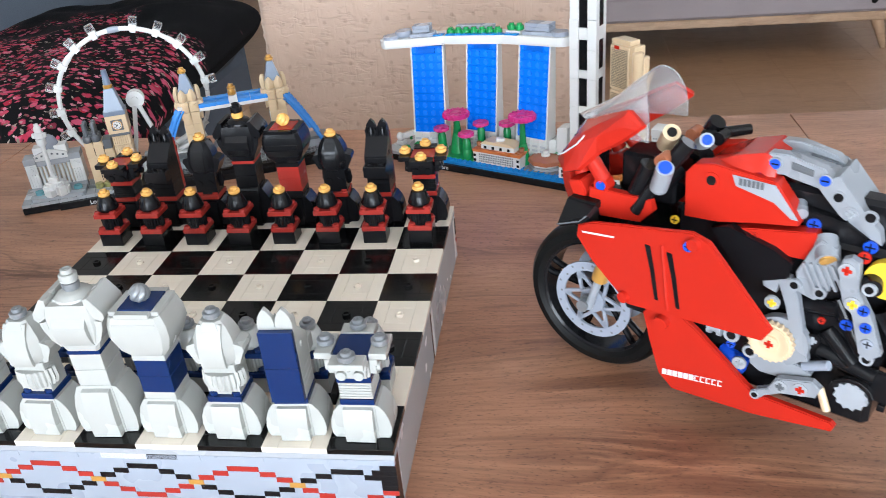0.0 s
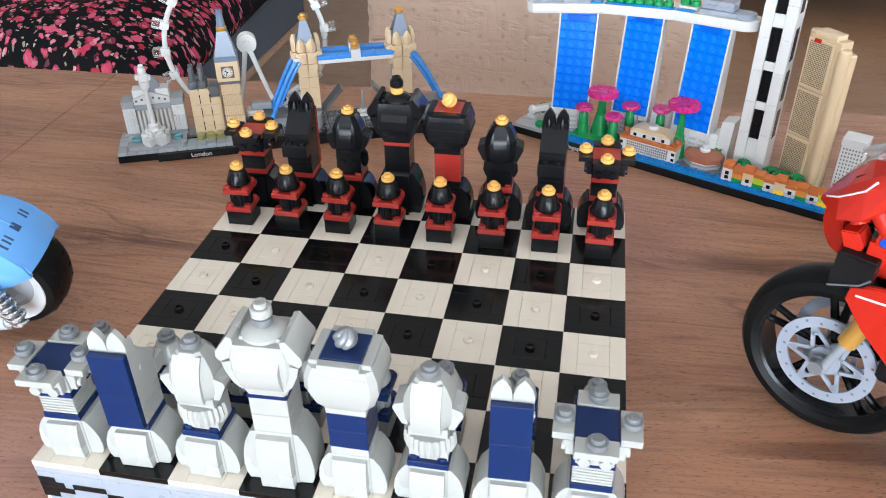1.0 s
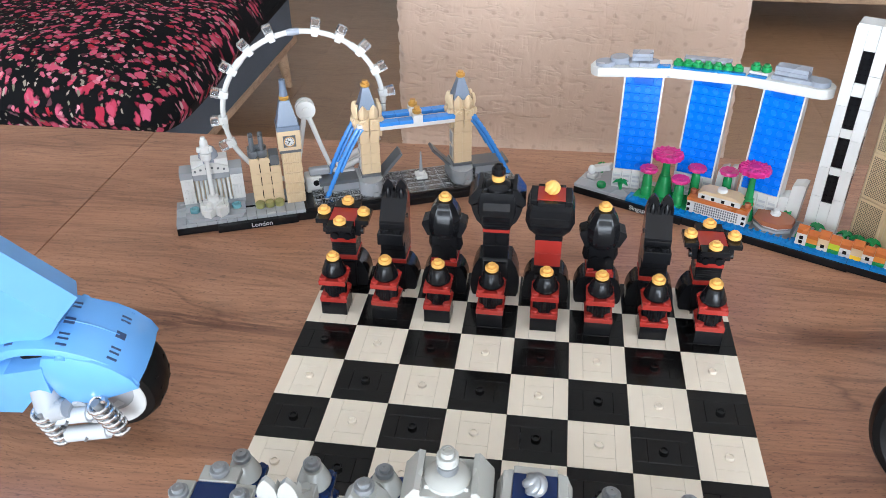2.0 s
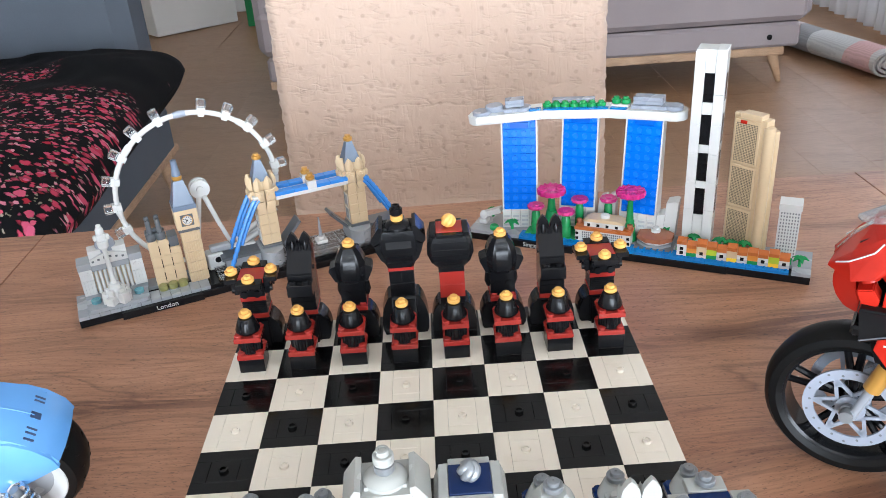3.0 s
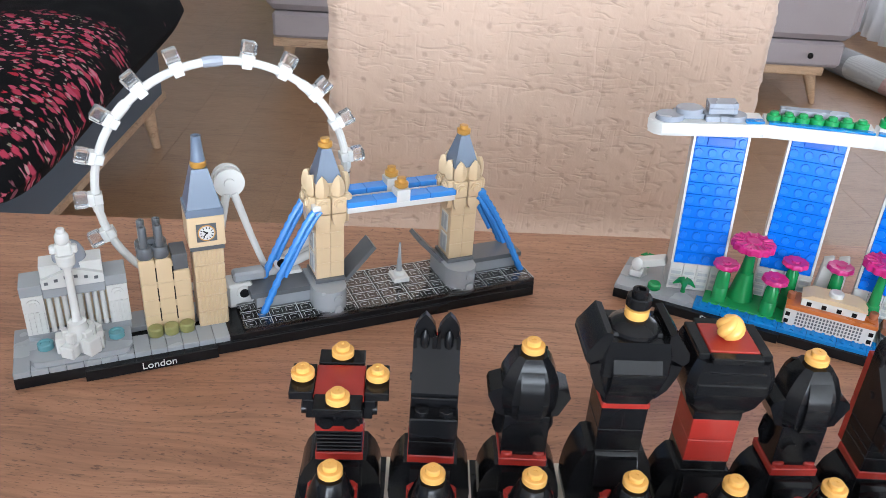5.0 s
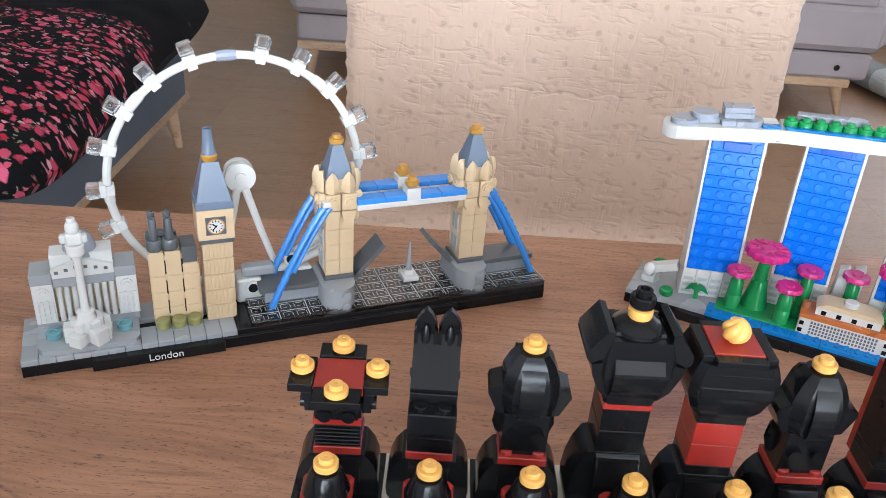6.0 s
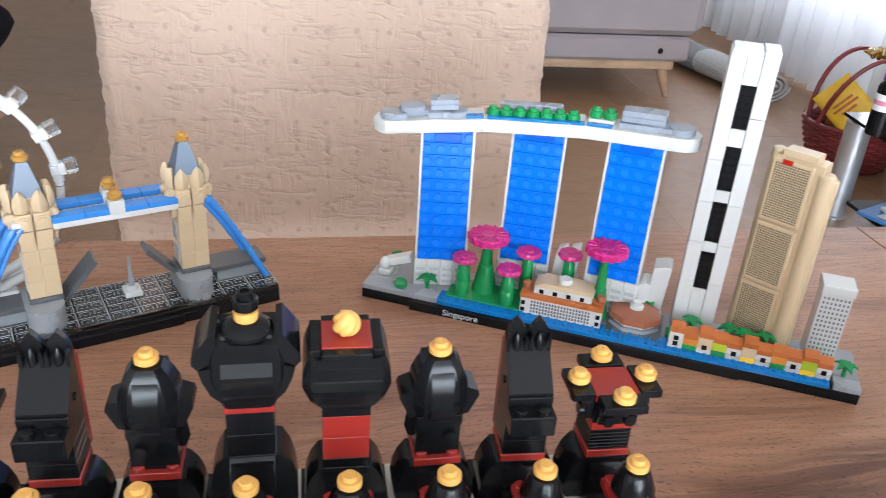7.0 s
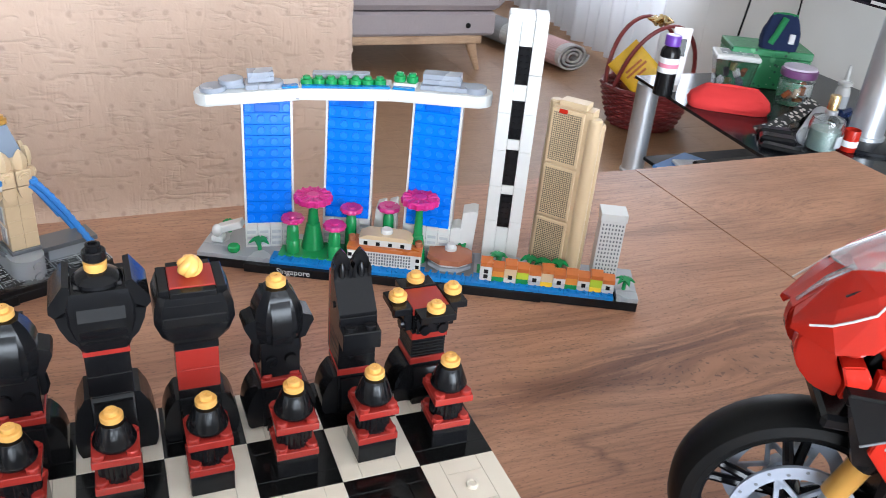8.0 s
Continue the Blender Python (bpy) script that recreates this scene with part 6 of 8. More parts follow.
def motorcycle():
    ob = thing("toy_motorcycle", pose(0.2286, 0.0038, 0, 0, 0, 147), "bright red toy sports motorcycle with black tyres and silver frame", "toy motorcycle")
    part("front_axle", Shape().rod((0, -20, 47), (0, 20, 47), 3.0, 3.0, 14), DIM_LIGHT_GREY, ob)
    wheel(ob, -1.0, 46, 45.9, 22, BLACK, 5)
    brake_disc(ob, -1, 11.4, 46.5, 24)
    brake_disc(ob, -1, -11.4, 46.5, 24)
    s = Shape()
    s.rod((0, 12, 47), (0, 22, 47), 3.2, 3.6, 14)
    s.rod((0, 15, 47), (0, 17, 47), 4.4, 4.4, 14)
    part("axle_stub", s, SILVER, ob)
    for y in (-18, 18):
        s = Shape()
        s.rod((-2, y, 45), (-10, y, 70), 2.4, 2.4, 12)
        part("fork_rod", s, DIM_LIGHT_GREY, ob)
        s = Shape()
        s.rod((-9, y, 66), (-15, y, 84), 4.6, 4.6, 14)
        part("fork_tube", s, PEARL_GOLD, ob)
        s = Shape()
        s.rod((-14, y, 82), (-36, y, 140), 5.0, 5.0, 14)
        part("fork_sleeve", s, BLACK, ob)
    for sign in (1, -1):
        # A winglet that flares out and down from the fork bridge
        s = Shape()
        top = [(3.5, sign * 30, 117.5), (-13, sign * 30, 117.2), (-14.5, sign * 41, 116.4), (-11, sign * 42, 113), (0.6, sign * 44.5, 109.4)]
        s.loft([top, [(x - 1.0, y - sign * 1.4, z - 1.8) for x, y, z in top]])
        wing = part("deflector", s, BLACK, ob, "black air deflector")
        # Thin grey line imitating light reflected along the lower edge.
        s = Shape()
        s.tube([(0.7, sign * 44.7, 109.3), (-11, sign * 42.3, 112.9), (-14.5, sign * 41.2, 116.3)], 0.4, 6)
        part("deflector_rib", s, DARK_GREY, wing)
        s = Shape()
        s.box(-13, 3.2, min(sign * 24, sign * 30.4), max(sign * 24, sign * 30.4), 113.6, 118.2, 0.6)
        part("deflector_root", s, RUBBER, wing)
        s = Shape()
        s.prism([(1.5, 113), (-12, 113), (-16, 88), (-8, 87)], "y", sign * 22, sign * 26)
        part("deflector_stay", s, BLACK, wing)
    side_plate(ob, "deflector_arm", [(-2, 110), (-4, 100), (-14, 98), (-16, 108)], 14, 20, BLACK)
    s = Shape()
    s.box(-18, 6, -24, 24, 98, 104, 1.5)
    part("fork_bridge", s, BLACK, ob)
    # Nose, screen and cheeks
    nose = [[(21.8, 11, 128.4), (21.6, 10.6, 130), (20.8, 8.4, 131.6), (19.8, 2.6, 133)],
            [(9.5, 24.6, 128.6), (12, 20, 137), (11, 17, 141.5), (12, 5, 145)],
            [(-0.5, 27.5, 133), (1.4, 23.4, 145.6), (1.5, 20, 150), (5.6, 7, 152.5)],
            [(-10.4, 25.5, 143.5), (-10, 25, 152), (-9.5, 21, 157.6), (-9.2, 15, 160)],
            [(-23, 26.6, 152), (-25, 27, 160), (-26, 26.4, 166), (-27, 24.5, 168.4)],
            [(-31, 28, 158.6), (-33, 28.2, 160.5), (-35, 28, 162), (-35.6, 27.2, 163)]]
    for sign in (1, -1):
        s = Shape()
        s.loft([[(x, sign * y, z) for x, y, z in ring] + [(x - 1.2, sign * (y - 2.4), z - 1.0) for x, y, z in reversed(ring)] for ring in nose])
        cowl = part("nose_flank", s, BRIGHT_RED, ob)
        cowl.data.polygons.foreach_set("use_smooth", [False] * len(cowl.data.polygons))
        s = Shape()
        s.tube([(9.0, sign * 14.2, 145.3), (4.6, sign * 14.6, 148.8), (0.2, sign * 15.0, 152.2)], 0.45, 6)
        part("cowl_slot", s, BLACK, cowl)
    s = Shape()
    s.loft([[(x, y - 1.0, z), (x, y + 1.0, z), (x - 0.6, y + 1.0, z - 1.0), (x - 0.6, y - 1.0, z - 1.0)] for x, y, z in ((19.6, 0.6, 134.2), (12.6, 2.4, 146.0), (6.2, 4.6, 153.2))])
    part("screen_lip", s, SMOKED, ob)
    s = Shape()
    s.loft([[(20.6, y, 132.4) for y in (-3.2, 3.2)] + [(18.6, y, 130.2) for y in (3.2, -3.2)],
            [(12.2, y, 144.6) for y in (-5.6, 5.6)] + [(9.6, y, 142.6) for y in (5.6, -5.6)],
            [(5.4, y, 152.2) for y in (-7.6, 7.6)] + [(3.0, y, 149.6) for y in (7.6, -7.6)]])
    part("nose_top", s, BRIGHT_RED, ob)
    for sign in (1, -1):
        s = Shape()
        s.prism([(16.6, 130.6), (18.6, 125), (18.2, 119), (15.6, 114), (11, 110.8), (4.6, 111.4), (4.0, 118), (7, 124), (8, 129.6)], "y", sign * 6, sign * 20)
        for v in s.bm.verts:
            v.co.y += sign * (4.0 - 0.85 * (v.co.x - 4.0) if abs(v.co.y) > 15 else 0.0)
        bmesh.ops.recalc_face_normals(s.bm, faces=s.bm.faces)
        bmesh.ops.bevel(s.bm, geom=list(s.bm.edges), offset=0.7, segments=2, affect="EDGES")
        part("nose_chin", s, BRIGHT_RED, ob)
        s = Shape()
        s.prism([(4.2, 112.2), (-3.0, 114.6), (-4.6, 121), (-1.0, 126.5), (6.4, 125), (3.4, 118)], "y", sign * 14, sign * 25.4)
        bmesh.ops.recalc_face_normals(s.bm, faces=s.bm.faces)
        bmesh.ops.bevel(s.bm, geom=list(s.bm.edges), offset=0.6, segments=2, affect="EDGES")
        part("chin_wing", s, BRIGHT_RED, ob)
    s = Shape()
    s.box(0, 14, -7, 7, 110, 134, 1)
    part("headlight_recess", s, BLACK, ob)
    for sign in (-1, 1):
        s = Shape()
        s.tube([(17.8, sign * 16.9, 134.0), (12, sign * 20.6, 137.2), (7, sign * 22.6, 141.2), (1.6, sign * 24.0, 145.4), (-1.6, sign * 22.2, 150)], 0.42, 6)
        part("white_stripe", s, WHITE, ob)
        s = Shape()
        s.rod((-3, sign * 19, 138), (-13, sign * 21, 127), 4.0, 4.0, 14)
        s.rod((-12.4, sign * 18, 125.5), (-12.4, sign * 24, 125.5), 4.6, 4.4, 14)
        tube = part("cheek_tube", s, BRIGHT_RED, ob)
        s = Shape()
        s.rod((-12.4, sign * 23.8, 125.5), (-12.4, sign * 24.8, 125.5), 2.6, 2.6, 12)
        part("pin", s, PIN_BLUE, tube)
        s = Shape()
        s.rod((6, sign * 17, 138), (1, sign * 19, 128), 3.8, 4.2, 14)
        part("cheek_link", s, BRIGHT_RED, ob)
    side_plate(ob, "cheek_panel", [(-6, 124), (-40, 124.5), (-42, 118.5), (-35, 111), (-6, 108.5)], 20, 25, BRIGHT_RED)
    rings = []
    def arch(x, zb, w, h, i):
        c, up = math.cos(math.pi * i / 20), math.sin(math.pi * i / 20)
        return x + 9 * up ** 2, math.copysign(w * abs(c) ** 0.75, c), zb + h * up ** 0.75

    for x, zb, w, h in ((4, 150.0, 7.6, 3.0), (-5, 151, 14.5, 7.0), (-17, 151.2, 18.6, 14.2), (-27, 151.8, 20.4, 22.8), (-36, 152, 21, 30)):
        outer = [arch(x, zb, w, h, i) for i in range(21)]
        inner = [arch(x, zb, w - 0.7, h - 0.7, i) for i in range(20, -1, -1)]
        rings.append(outer + inner)
    s = Shape()
    s.loft(rings)
    part("windscreen", s, SMOKED, ob, "clear smoked windscreen")
    # Flanks
    for y in (1, -1):
        flank = pose(-0.0045, y * 0.034, 0.004, 0, 0, -8 * y)
        outline = [(-2, 97), (-3, 104), (-12, 108), (-68, 121), (-77, 119), (-110, 87), (-106, 80), (-60, 73), (-35, 69), (-12, 86)]
        s = Shape()
        s.prism(outline, "y", 0, y * 3)
        bmesh.ops.recalc_face_normals(s.bm, faces=s.bm.faces)
        bmesh.ops.bevel(s.bm, geom=[e for e in s.bm.edges if abs(e.verts[0].co.y - e.verts[1].co.y) < 0.01], offset=0.6, segments=2, affect="EDGES")
        fairing = part("side_fairing", s, BRIGHT_RED, ob)
        fairing.matrix_basis = flank
        for dx in (0, -12):
            s = Shape()
            s.prism([(-44 + dx, 107), (-47 + dx, 107), (-50 + dx, 95), (-53 + dx, 79), (-51 + dx, 79), (-47.5 + dx, 95)], "y", y * 2.6, y * 3.4)
            part("vent_groove", s, BLACK, fairing)
        s = Shape()
        s.prism([(-6, 101.4), (-26, 104.9), (-26, 103.9), (-6, 100.4)], "y", y * 2.8, y * 3.25)
        part("white_script_bar", s, WHITE, fairing)
        for x, z in ((-33, 73), (-70, 116)):
            s = Shape()
            s.rod((x, y * 2, z), (x, y * 5, z), 3.4, 3.0, 14)
            part("fairing_boss", s, BRIGHT_RED, fairing)
        belly = [(-38.5, 58), (-41, 62), (-46, 64.5), (-57, 65), (-69.5, 57), (-99, 33), (-106, 32), (-137, 31.5), (-139, 29.5), (-137.5, 26), (-100, 19), (-57, 15.8), (-53, 19.5), (-49, 23), (-43, 42)]
        s = Shape()
        s.prism(belly, "y", y * 20, y * 24)
        bmesh.ops.recalc_face_normals(s.bm, faces=s.bm.faces)
        bmesh.ops.bevel(s.bm, geom=[e for e in s.bm.edges if abs(e.verts[0].co.y - e.verts[1].co.y) < 0.01], offset=0.6, segments=2, affect="EDGES")
        under = part("belly_fairing", s, BRIGHT_RED, ob)
        for k in range(11):
            a = -51.5 - (3.0 * k if k < 6 else 18.0 + 3.1 * (k - 6))
            t0, wide, tall = 23.6 + 0.17 * (-51.5 - a), (2.5 if k < 6 else 2.3), 3.6
            s = Shape()
            if k < 6:
                s.prism([(a, t0 + tall), (a - wide, t0 + tall + 0.4), (a - wide, t0 + 0.4), (a, t0)], "y", y * 23.8, y * 24.25)
            else:
                for lo, hi in ((0.0, 0.6), (tall - 0.6, tall)):
                    s.prism([(a, t0 + hi), (a - wide, t0 + hi + 0.4), (a - wide, t0 + lo + 0.4), (a, t0 + lo)], "y", y * 23.8, y * 24.25)
                s.prism([(a, t0 + tall), (a - 0.6, t0 + tall), (a - 0.6, t0), (a, t0)], "y", y * 23.8, y * 24.3)
            part("white_letter_bar", s, WHITE, under)
        s = Shape()
        s.rod((-50, y * 23, 57), (-50, y * 28, 57), 4.2, 3.8, 14)
        part("belly_boss", s, BRIGHT_RED, under)
        s = Shape()
        s.tube([(-53.5, y * 3.2, 109.5), (-55.5, y * 3.3, 96), (-58.5, y * 3.2, 76)], 0.8, 6)
        part("fairing_crease", s, BRIGHT_RED, fairing)
        pin(ob, -71, y * 46.0 - (2 if y < 0 else 0), 118.2, 2.4, PIN_BLUE)
    # Tank, seat and tail frame
    side_plate(ob, "tank_flank", [(-54.1, 139.7), (-58.3, 144.8), (-67.6, 146.9), (-96.5, 143.8), (-104.8, 133.5), (-107.9, 125.2), (-90.3, 122.1), (-71.7, 118), (-55.1, 116.9)], 9, 18, BRIGHT_RED)
    side_plate(ob, "tank_skirt", [(-75.6, 116), (-88.9, 119.1), (-115.6, 124.2), (-118.7, 117), (-116.7, 109.9), (-98.2, 108.8), (-89.9, 110.9)], 10, 18, BRIGHT_RED)
    side_plate(ob, "grey_flash", [(-76.8, 143.8), (-96.5, 142.8), (-107.9, 128.3), (-104.8, 128.3), (-96.5, 134.5), (-78.9, 138.6)], 18.1, 18.9, DIM_PALE_GREY)
    for y in (1, -1):
        for k in range(6):
            s = Shape()
            x = -80.4 - 1.96 * k
            s.prism([(x, 143), (x - 1.4, 142.9), (x - 1.4, 139.6), (x, 139.8)], "y", y * 18.95, y * 19.2)
            part("dark_letter_bar", s, DARK_GREY, ob)
    s = Shape()
    s.loft([[(-54, -8, 134), (-54, 8, 134), (-54, 15, 127), (-54, -15, 127)], [(-62, -11.5, 144.4), (-62, 11.5, 144.4), (-62, 16, 137), (-62, -16, 137)],
            [(-76.5, -12.5, 151.2), (-76.5, 12.5, 151.2), (-76.5, 16, 143), (-76.5, -16, 143)],
            [(-88, -12, 154.4), (-88, 12, 154.4), (-88, 15, 146), (-88, -15, 146)], [(-94, -11, 151.5), (-94, 11, 151.5), (-94, 14, 142), (-94, -14, 142)]])
    part("tank_top", s, BRIGHT_RED, ob)
    bored(ob, -67.2, 18.6, 138.7, BRIGHT_RED, 4.0, 2.4)
    pin(ob, -90, 18, 116, 1.6, BRIGHT_RED, 0.8, "skirt_stud")
    side_plate(ob, "tail_beam", [(-78.4, 143.2), (-83.6, 148.4), (-89.9, 154.6), (-98.1, 155.1), (-113.7, 151.5), (-118.9, 146.3), (-128.3, 134.9), (-128.3, 131.8), (-125.1, 129.7), (-122, 131.8), (-111.7, 142.7), (-97.1, 145.3), (-93, 144.8), (-85.7, 141.1)], 5.5, 11.5, DIM_LIGHT_GREY)
    s = Shape()
    s.prism([(-93, 146), (-94, 150.5), (-100, 151), (-114, 148.6), (-120, 146), (-129, 135), (-134, 127), (-138, 120), (-132, 121), (-124, 131), (-113, 141), (-99, 143.5)], "y", -9, 9)
    part("tail_cover", s, DIM_LIGHT_GREY, ob)
    s = Shape()
    s.prism([(-117, 148), (-120, 149.6), (-127, 141.5), (-134, 133.5), (-139.5, 128), (-141, 122), (-136, 124), (-128, 133), (-121, 141)], "y", -11.4, 11.4)
    part("tail_end", s, DIM_LIGHT_GREY, ob)
    for x0, x1, y0, y1 in ((-103, -115, -7, -3.5), (-104, -114, 2, 4)):
        s = Shape()
        s.prism([(x0, 150.9), (x1, 148.8), (x1, 147.4), (x0, 149.5)], "y", y0, y1)
        for v in s.bm.verts:
            v.co.z += 0.25
        part("tail_slot", s, DARK_GREY, ob)
    side_plate(ob, "beam_slot", [(-100.2, 152.3), (-109.6, 150.2), (-109.6, 147.3), (-100.2, 149)], 11.55, 11.9, DARK_GREY)
    for x, z, m in ((-86.7, 145.8, PIN_BLUE), (-93, 150.1, PIN_BLUE), (-114.8, 146.7, PIN_BLUE)):
        for y in (11.3, -12.4):
            s = Shape()
            s.rod((x, y, z), (x, y + 1.1, z), 3.1, 3.1, 16)
            socket = part("pin_socket", s, DIM_LIGHT_GREY, ob)
            s = Shape()
            s.rod((x, y - 0.2, z), (x, y + 1.35, z), 2.4, 2.4, 14)
            core = part("pin", s, m, socket)
            s = Shape()
            s.box(x - 1.7, x + 1.7, y - 0.3, y + 1.42, z - 0.35, z + 0.35, 0.02)
            part("pin_slot", s, BLACK, core)
    bored(ob, -121, 11.9, 140.1, DIM_LIGHT_GREY, 3.0, 2.1, 0.8)
    axle_end(ob, -126.8, 11.9, 133.8, DIM_PALE_GREY, DIM_LIGHT_GREY, 3.2)
    bored(ob, -134.8, 11.9, 134, DIM_LIGHT_GREY, 3.2, 2.2, 0.8)
    s = Shape()
    s.box(-150, -84, -6, 6, 112, 139, 2)
    part("seat", s, BLACK, ob)
    # Handlebar, levers and mirrors
    for y in (1, -1):
        s = Shape()
        s.rod((-43, y * 22, 131), (-50, y * 31, 146), 4.4, 4.2, 18)
        grip = part("grip", s, DIM_PALE_GREY, ob)
        s = Shape()
        s.rod((-49.6, y * 30.5, 145.2), (-50.3, y * 31.5, 146.6), 3.2, 3.2, 14)
        part("grip_plug", s, PIN_BLUE, grip)
        s = Shape()
        s.rod((-54, y * 16, 154), (-44, y * 19, 138), 4.4, 4.0, 12)
        s.rod((-44, y * 19, 138), (-32, y * 24, 116), 3.6, 3.2, 12)
        part("lever", s, BLACK, ob)
        s = Shape()
        s.rod((-46, y * 22, 139), (-46.5, y * 23.4, 139.5), 2.0, 2.0, 10)
        part("lever_pin", s, RED, ob)
    for x, y, z, m in ((-46, -8, 149, BROWN), (-45, 22, 146, BROWN), (-58, -12, 148, BLACK), (-60, 6, 140, BLACK)):
        s = Shape()
        s.rod((x, y - 4, z), (x, y + 4, z), 3.3, 3.3, 16)
        part("clamp", s, m, ob)
    s = Shape()
    s.rod((-47, -9, 147), (-67, -26, 149), 3.4, 2.6, 12)
    part("brake_lever", s, BLACK, ob)
    s = Shape()
    s.rod((-35, 1, 144), (-42, 9, 154.5), 4.2, 4.4, 18)
    pot = part("brake_reservoir", s, TAN, ob, "tan round brake reservoir")
    s = Shape()
    s.rod((-41.6, 8.5, 153.9), (-42.2, 9.2, 154.8), 2.5, 2.5, 14)
    part("bore", s, BLACK, pot)
    s = Shape()
    s.rod((-52, -2, 146), (-58.4, 6, 152.6), 3.6, 3.6, 16)
    far_grip = part("grip", s, DIM_PALE_GREY, ob)
    s = Shape()
    s.rod((-58.0, 5.5, 152.2), (-58.7, 6.3, 152.9), 2.5, 2.5, 14)
    part("grip_plug", s, PIN_BLUE, far_grip)
    for p, q, r in (((-40, -12, 140), (-58, 4, 143), 4.4), ((-44, 4, 134), (-40, 16, 128), 5.0), ((-30, -10, 128), (-30, 12, 128), 6.0), ((-48, -16, 138), (-36, -20, 118), 3.8)):
        s = Shape()
        s.rod(p, q, r, r * 0.92, 14)
        part("clip_on_bar", s, BLACK, ob)
    block(ob, "dash_block", -46, -16, -10, 10, 116, 140, BLACK, c=1.5)
    # Frame and engine
    block(ob, "engine_core", -150, -48, -13, 13, 26, 120, BLACK, c=3)
    block(ob, "cooler", -46, -24, -18, 18, 52, 106, BLACK, c=2)
    side_plate(ob, "black_panel", [(-70, 116), (-78, 119), (-100, 113), (-109, 108), (-108, 100), (-88, 92)], 16, 22, BLACK)
    side_plate(ob, "tail_strut", [(-105.4, 131.5), (-126, 128.5), (-148.5, 115.1), (-148.5, 102.8), (-126, 113), (-109.5, 119.2)], 4, 11, BLACK)
    side_plate(ob, "cylinder_head", [(-110.5, 104), (-112.5, 109), (-116.5, 119), (-119.5, 122.5), (-126, 120), (-128.5, 108), (-124, 96), (-120, 92), (-113, 94)], 15, 20.5, DIM_LIGHT_GREY)
    for k in range(5):
        s = Shape()
        x, z = -113.2 - 2.9 * k, 110.4 + 0.5 * k
        s.prism([(x, z), (x - 1.1, z + 0.2), (x - 7.4, z - 11.2), (x - 6.3, z - 11.6)], "y", 20.3, 22.2)
        part("cooling_fin", s, DIM_LIGHT_GREY, ob)
    s = Shape()
    s.rod((-119, 13, 120), (-123.4, 21.5, 114.6), 5.2, 4.9, 20)
    elbow = part("inlet_elbow", s, DIM_LIGHT_GREY, ob)
    s = Shape()
    s.rod((-123.0, 21.0, 115.0), (-123.7, 22.0, 114.2), 3.6, 3.6, 18)
    part("yellow_plug", s, PEARL_GOLD, elbow)
    s = Shape()
    s.rod((-104, 7, 131), (-107, 13, 129), 3.4, 3.2, 16)
    part("tank_elbow", s, DIM_LIGHT_GREY, ob)
    side_plate(ob, "engine_link", [(-128.6, 113), (-129.8, 118), (-133, 119.6), (-136.6, 118), (-137.4, 112), (-138.4, 104), (-145.2, 93), (-151.6, 76), (-147, 71.5), (-142.6, 74), (-137, 92.5), (-132.8, 96.5), (-130.2, 105)], 19, 24, DIM_LIGHT_GREY)
    side_plate(ob, "rocker_arm", [(-103.4, 99), (-108.8, 101), (-113.6, 92), (-117.2, 78), (-122, 59), (-117, 57.6), (-112, 74), (-108.6, 86)], 17, 22, DIM_LIGHT_GREY)
    side_plate(ob, "side_shell", [(-94, 106), (-101, 106), (-104.5, 98), (-103, 90), (-97, 92)], 15, 20, DIM_PALE_GREY)
    side_plate(ob, "crank_bracket", [(-93.4, 55), (-97, 57.5), (-101.5, 52), (-108, 55), (-119, 54), (-124, 51), (-122, 44), (-100, 43), (-95, 46)], 15, 19.5, DIM_LIGHT_GREY)
    side_plate(ob, "lower_arm", [(-98.6, 30.4), (-101, 35.4), (-106.5, 38.5), (-110, 46.2), (-126, 51), (-130.4, 48), (-128.5, 42.4), (-113, 38.2), (-105.5, 33.6), (-102.4, 29.6)], 20, 24.5, DIM_LIGHT_GREY)
    for x, y, z, m in ((-103, 23.6, 86.6, YELLOW), (-132.3, 24.6, 113.6, BRIGHT_RED), (-136.8, 24.6, 98.0, YELLOW), (-121.6, 25.0, 44.6, BRIGHT_RED), (-112.5, 25.0, 42.4, DARK_GREY), (-121.8, 18.6, 69.7, DIM_PALE_GREY), (-90, 20, 44, DIM_LIGHT_GREY)):
        axle_end(ob, x, y, z, m, BLACK if z in (69.7,) else None)
    for x, y, z, r, m in ((-141.5, 23.6, 96.3, 2.5, PIN_BLUE), (-143.6, 23.6, 88.2, 2.5, PIN_BLUE), (-145.6, 23.6, 80.4, 2.5, MID_GREY), (-137.2, 12.0, 120.9, 3.0, PIN_BLUE), (-113.0, 11.2, 125.0, 3.0, PIN_BLUE), (-134.5, 16.5, 82.4, 2.8, PIN_BLUE), (-84, 16.5, 52, 2.2, PIN_BLUE), (-123.8, 16, 80.6, 1.7, BRIGHT_RED), (-51.5, 20, 115.1, 2.2, YELLOW), (-136.4, 16, 117.5, 2.8, BRIGHT_RED)):
        pin(ob, x, y, z, r, m, 1.2, "friction_pin")
    for x, y, z, m, r in ((-142.2, 25.4, 107.6, DIM_PALE_GREY, 3.0), (-146.2, 23.4, 71.6, DIM_PALE_GREY, 3.0), (-111.2, 22.4, 98.2, DIM_LIGHT_GREY, 3.0), (-122.3, 22.4, 97.6, DIM_LIGHT_GREY, 2.9), (-94.5, 20.0, 53.0, DIM_PALE_GREY, 3.6), (-101, 25.0, 32.4, DIM_PALE_GREY, 2.4)):
        bored(ob, x, y, z, m, r, r * 0.62)
    s = Shape()
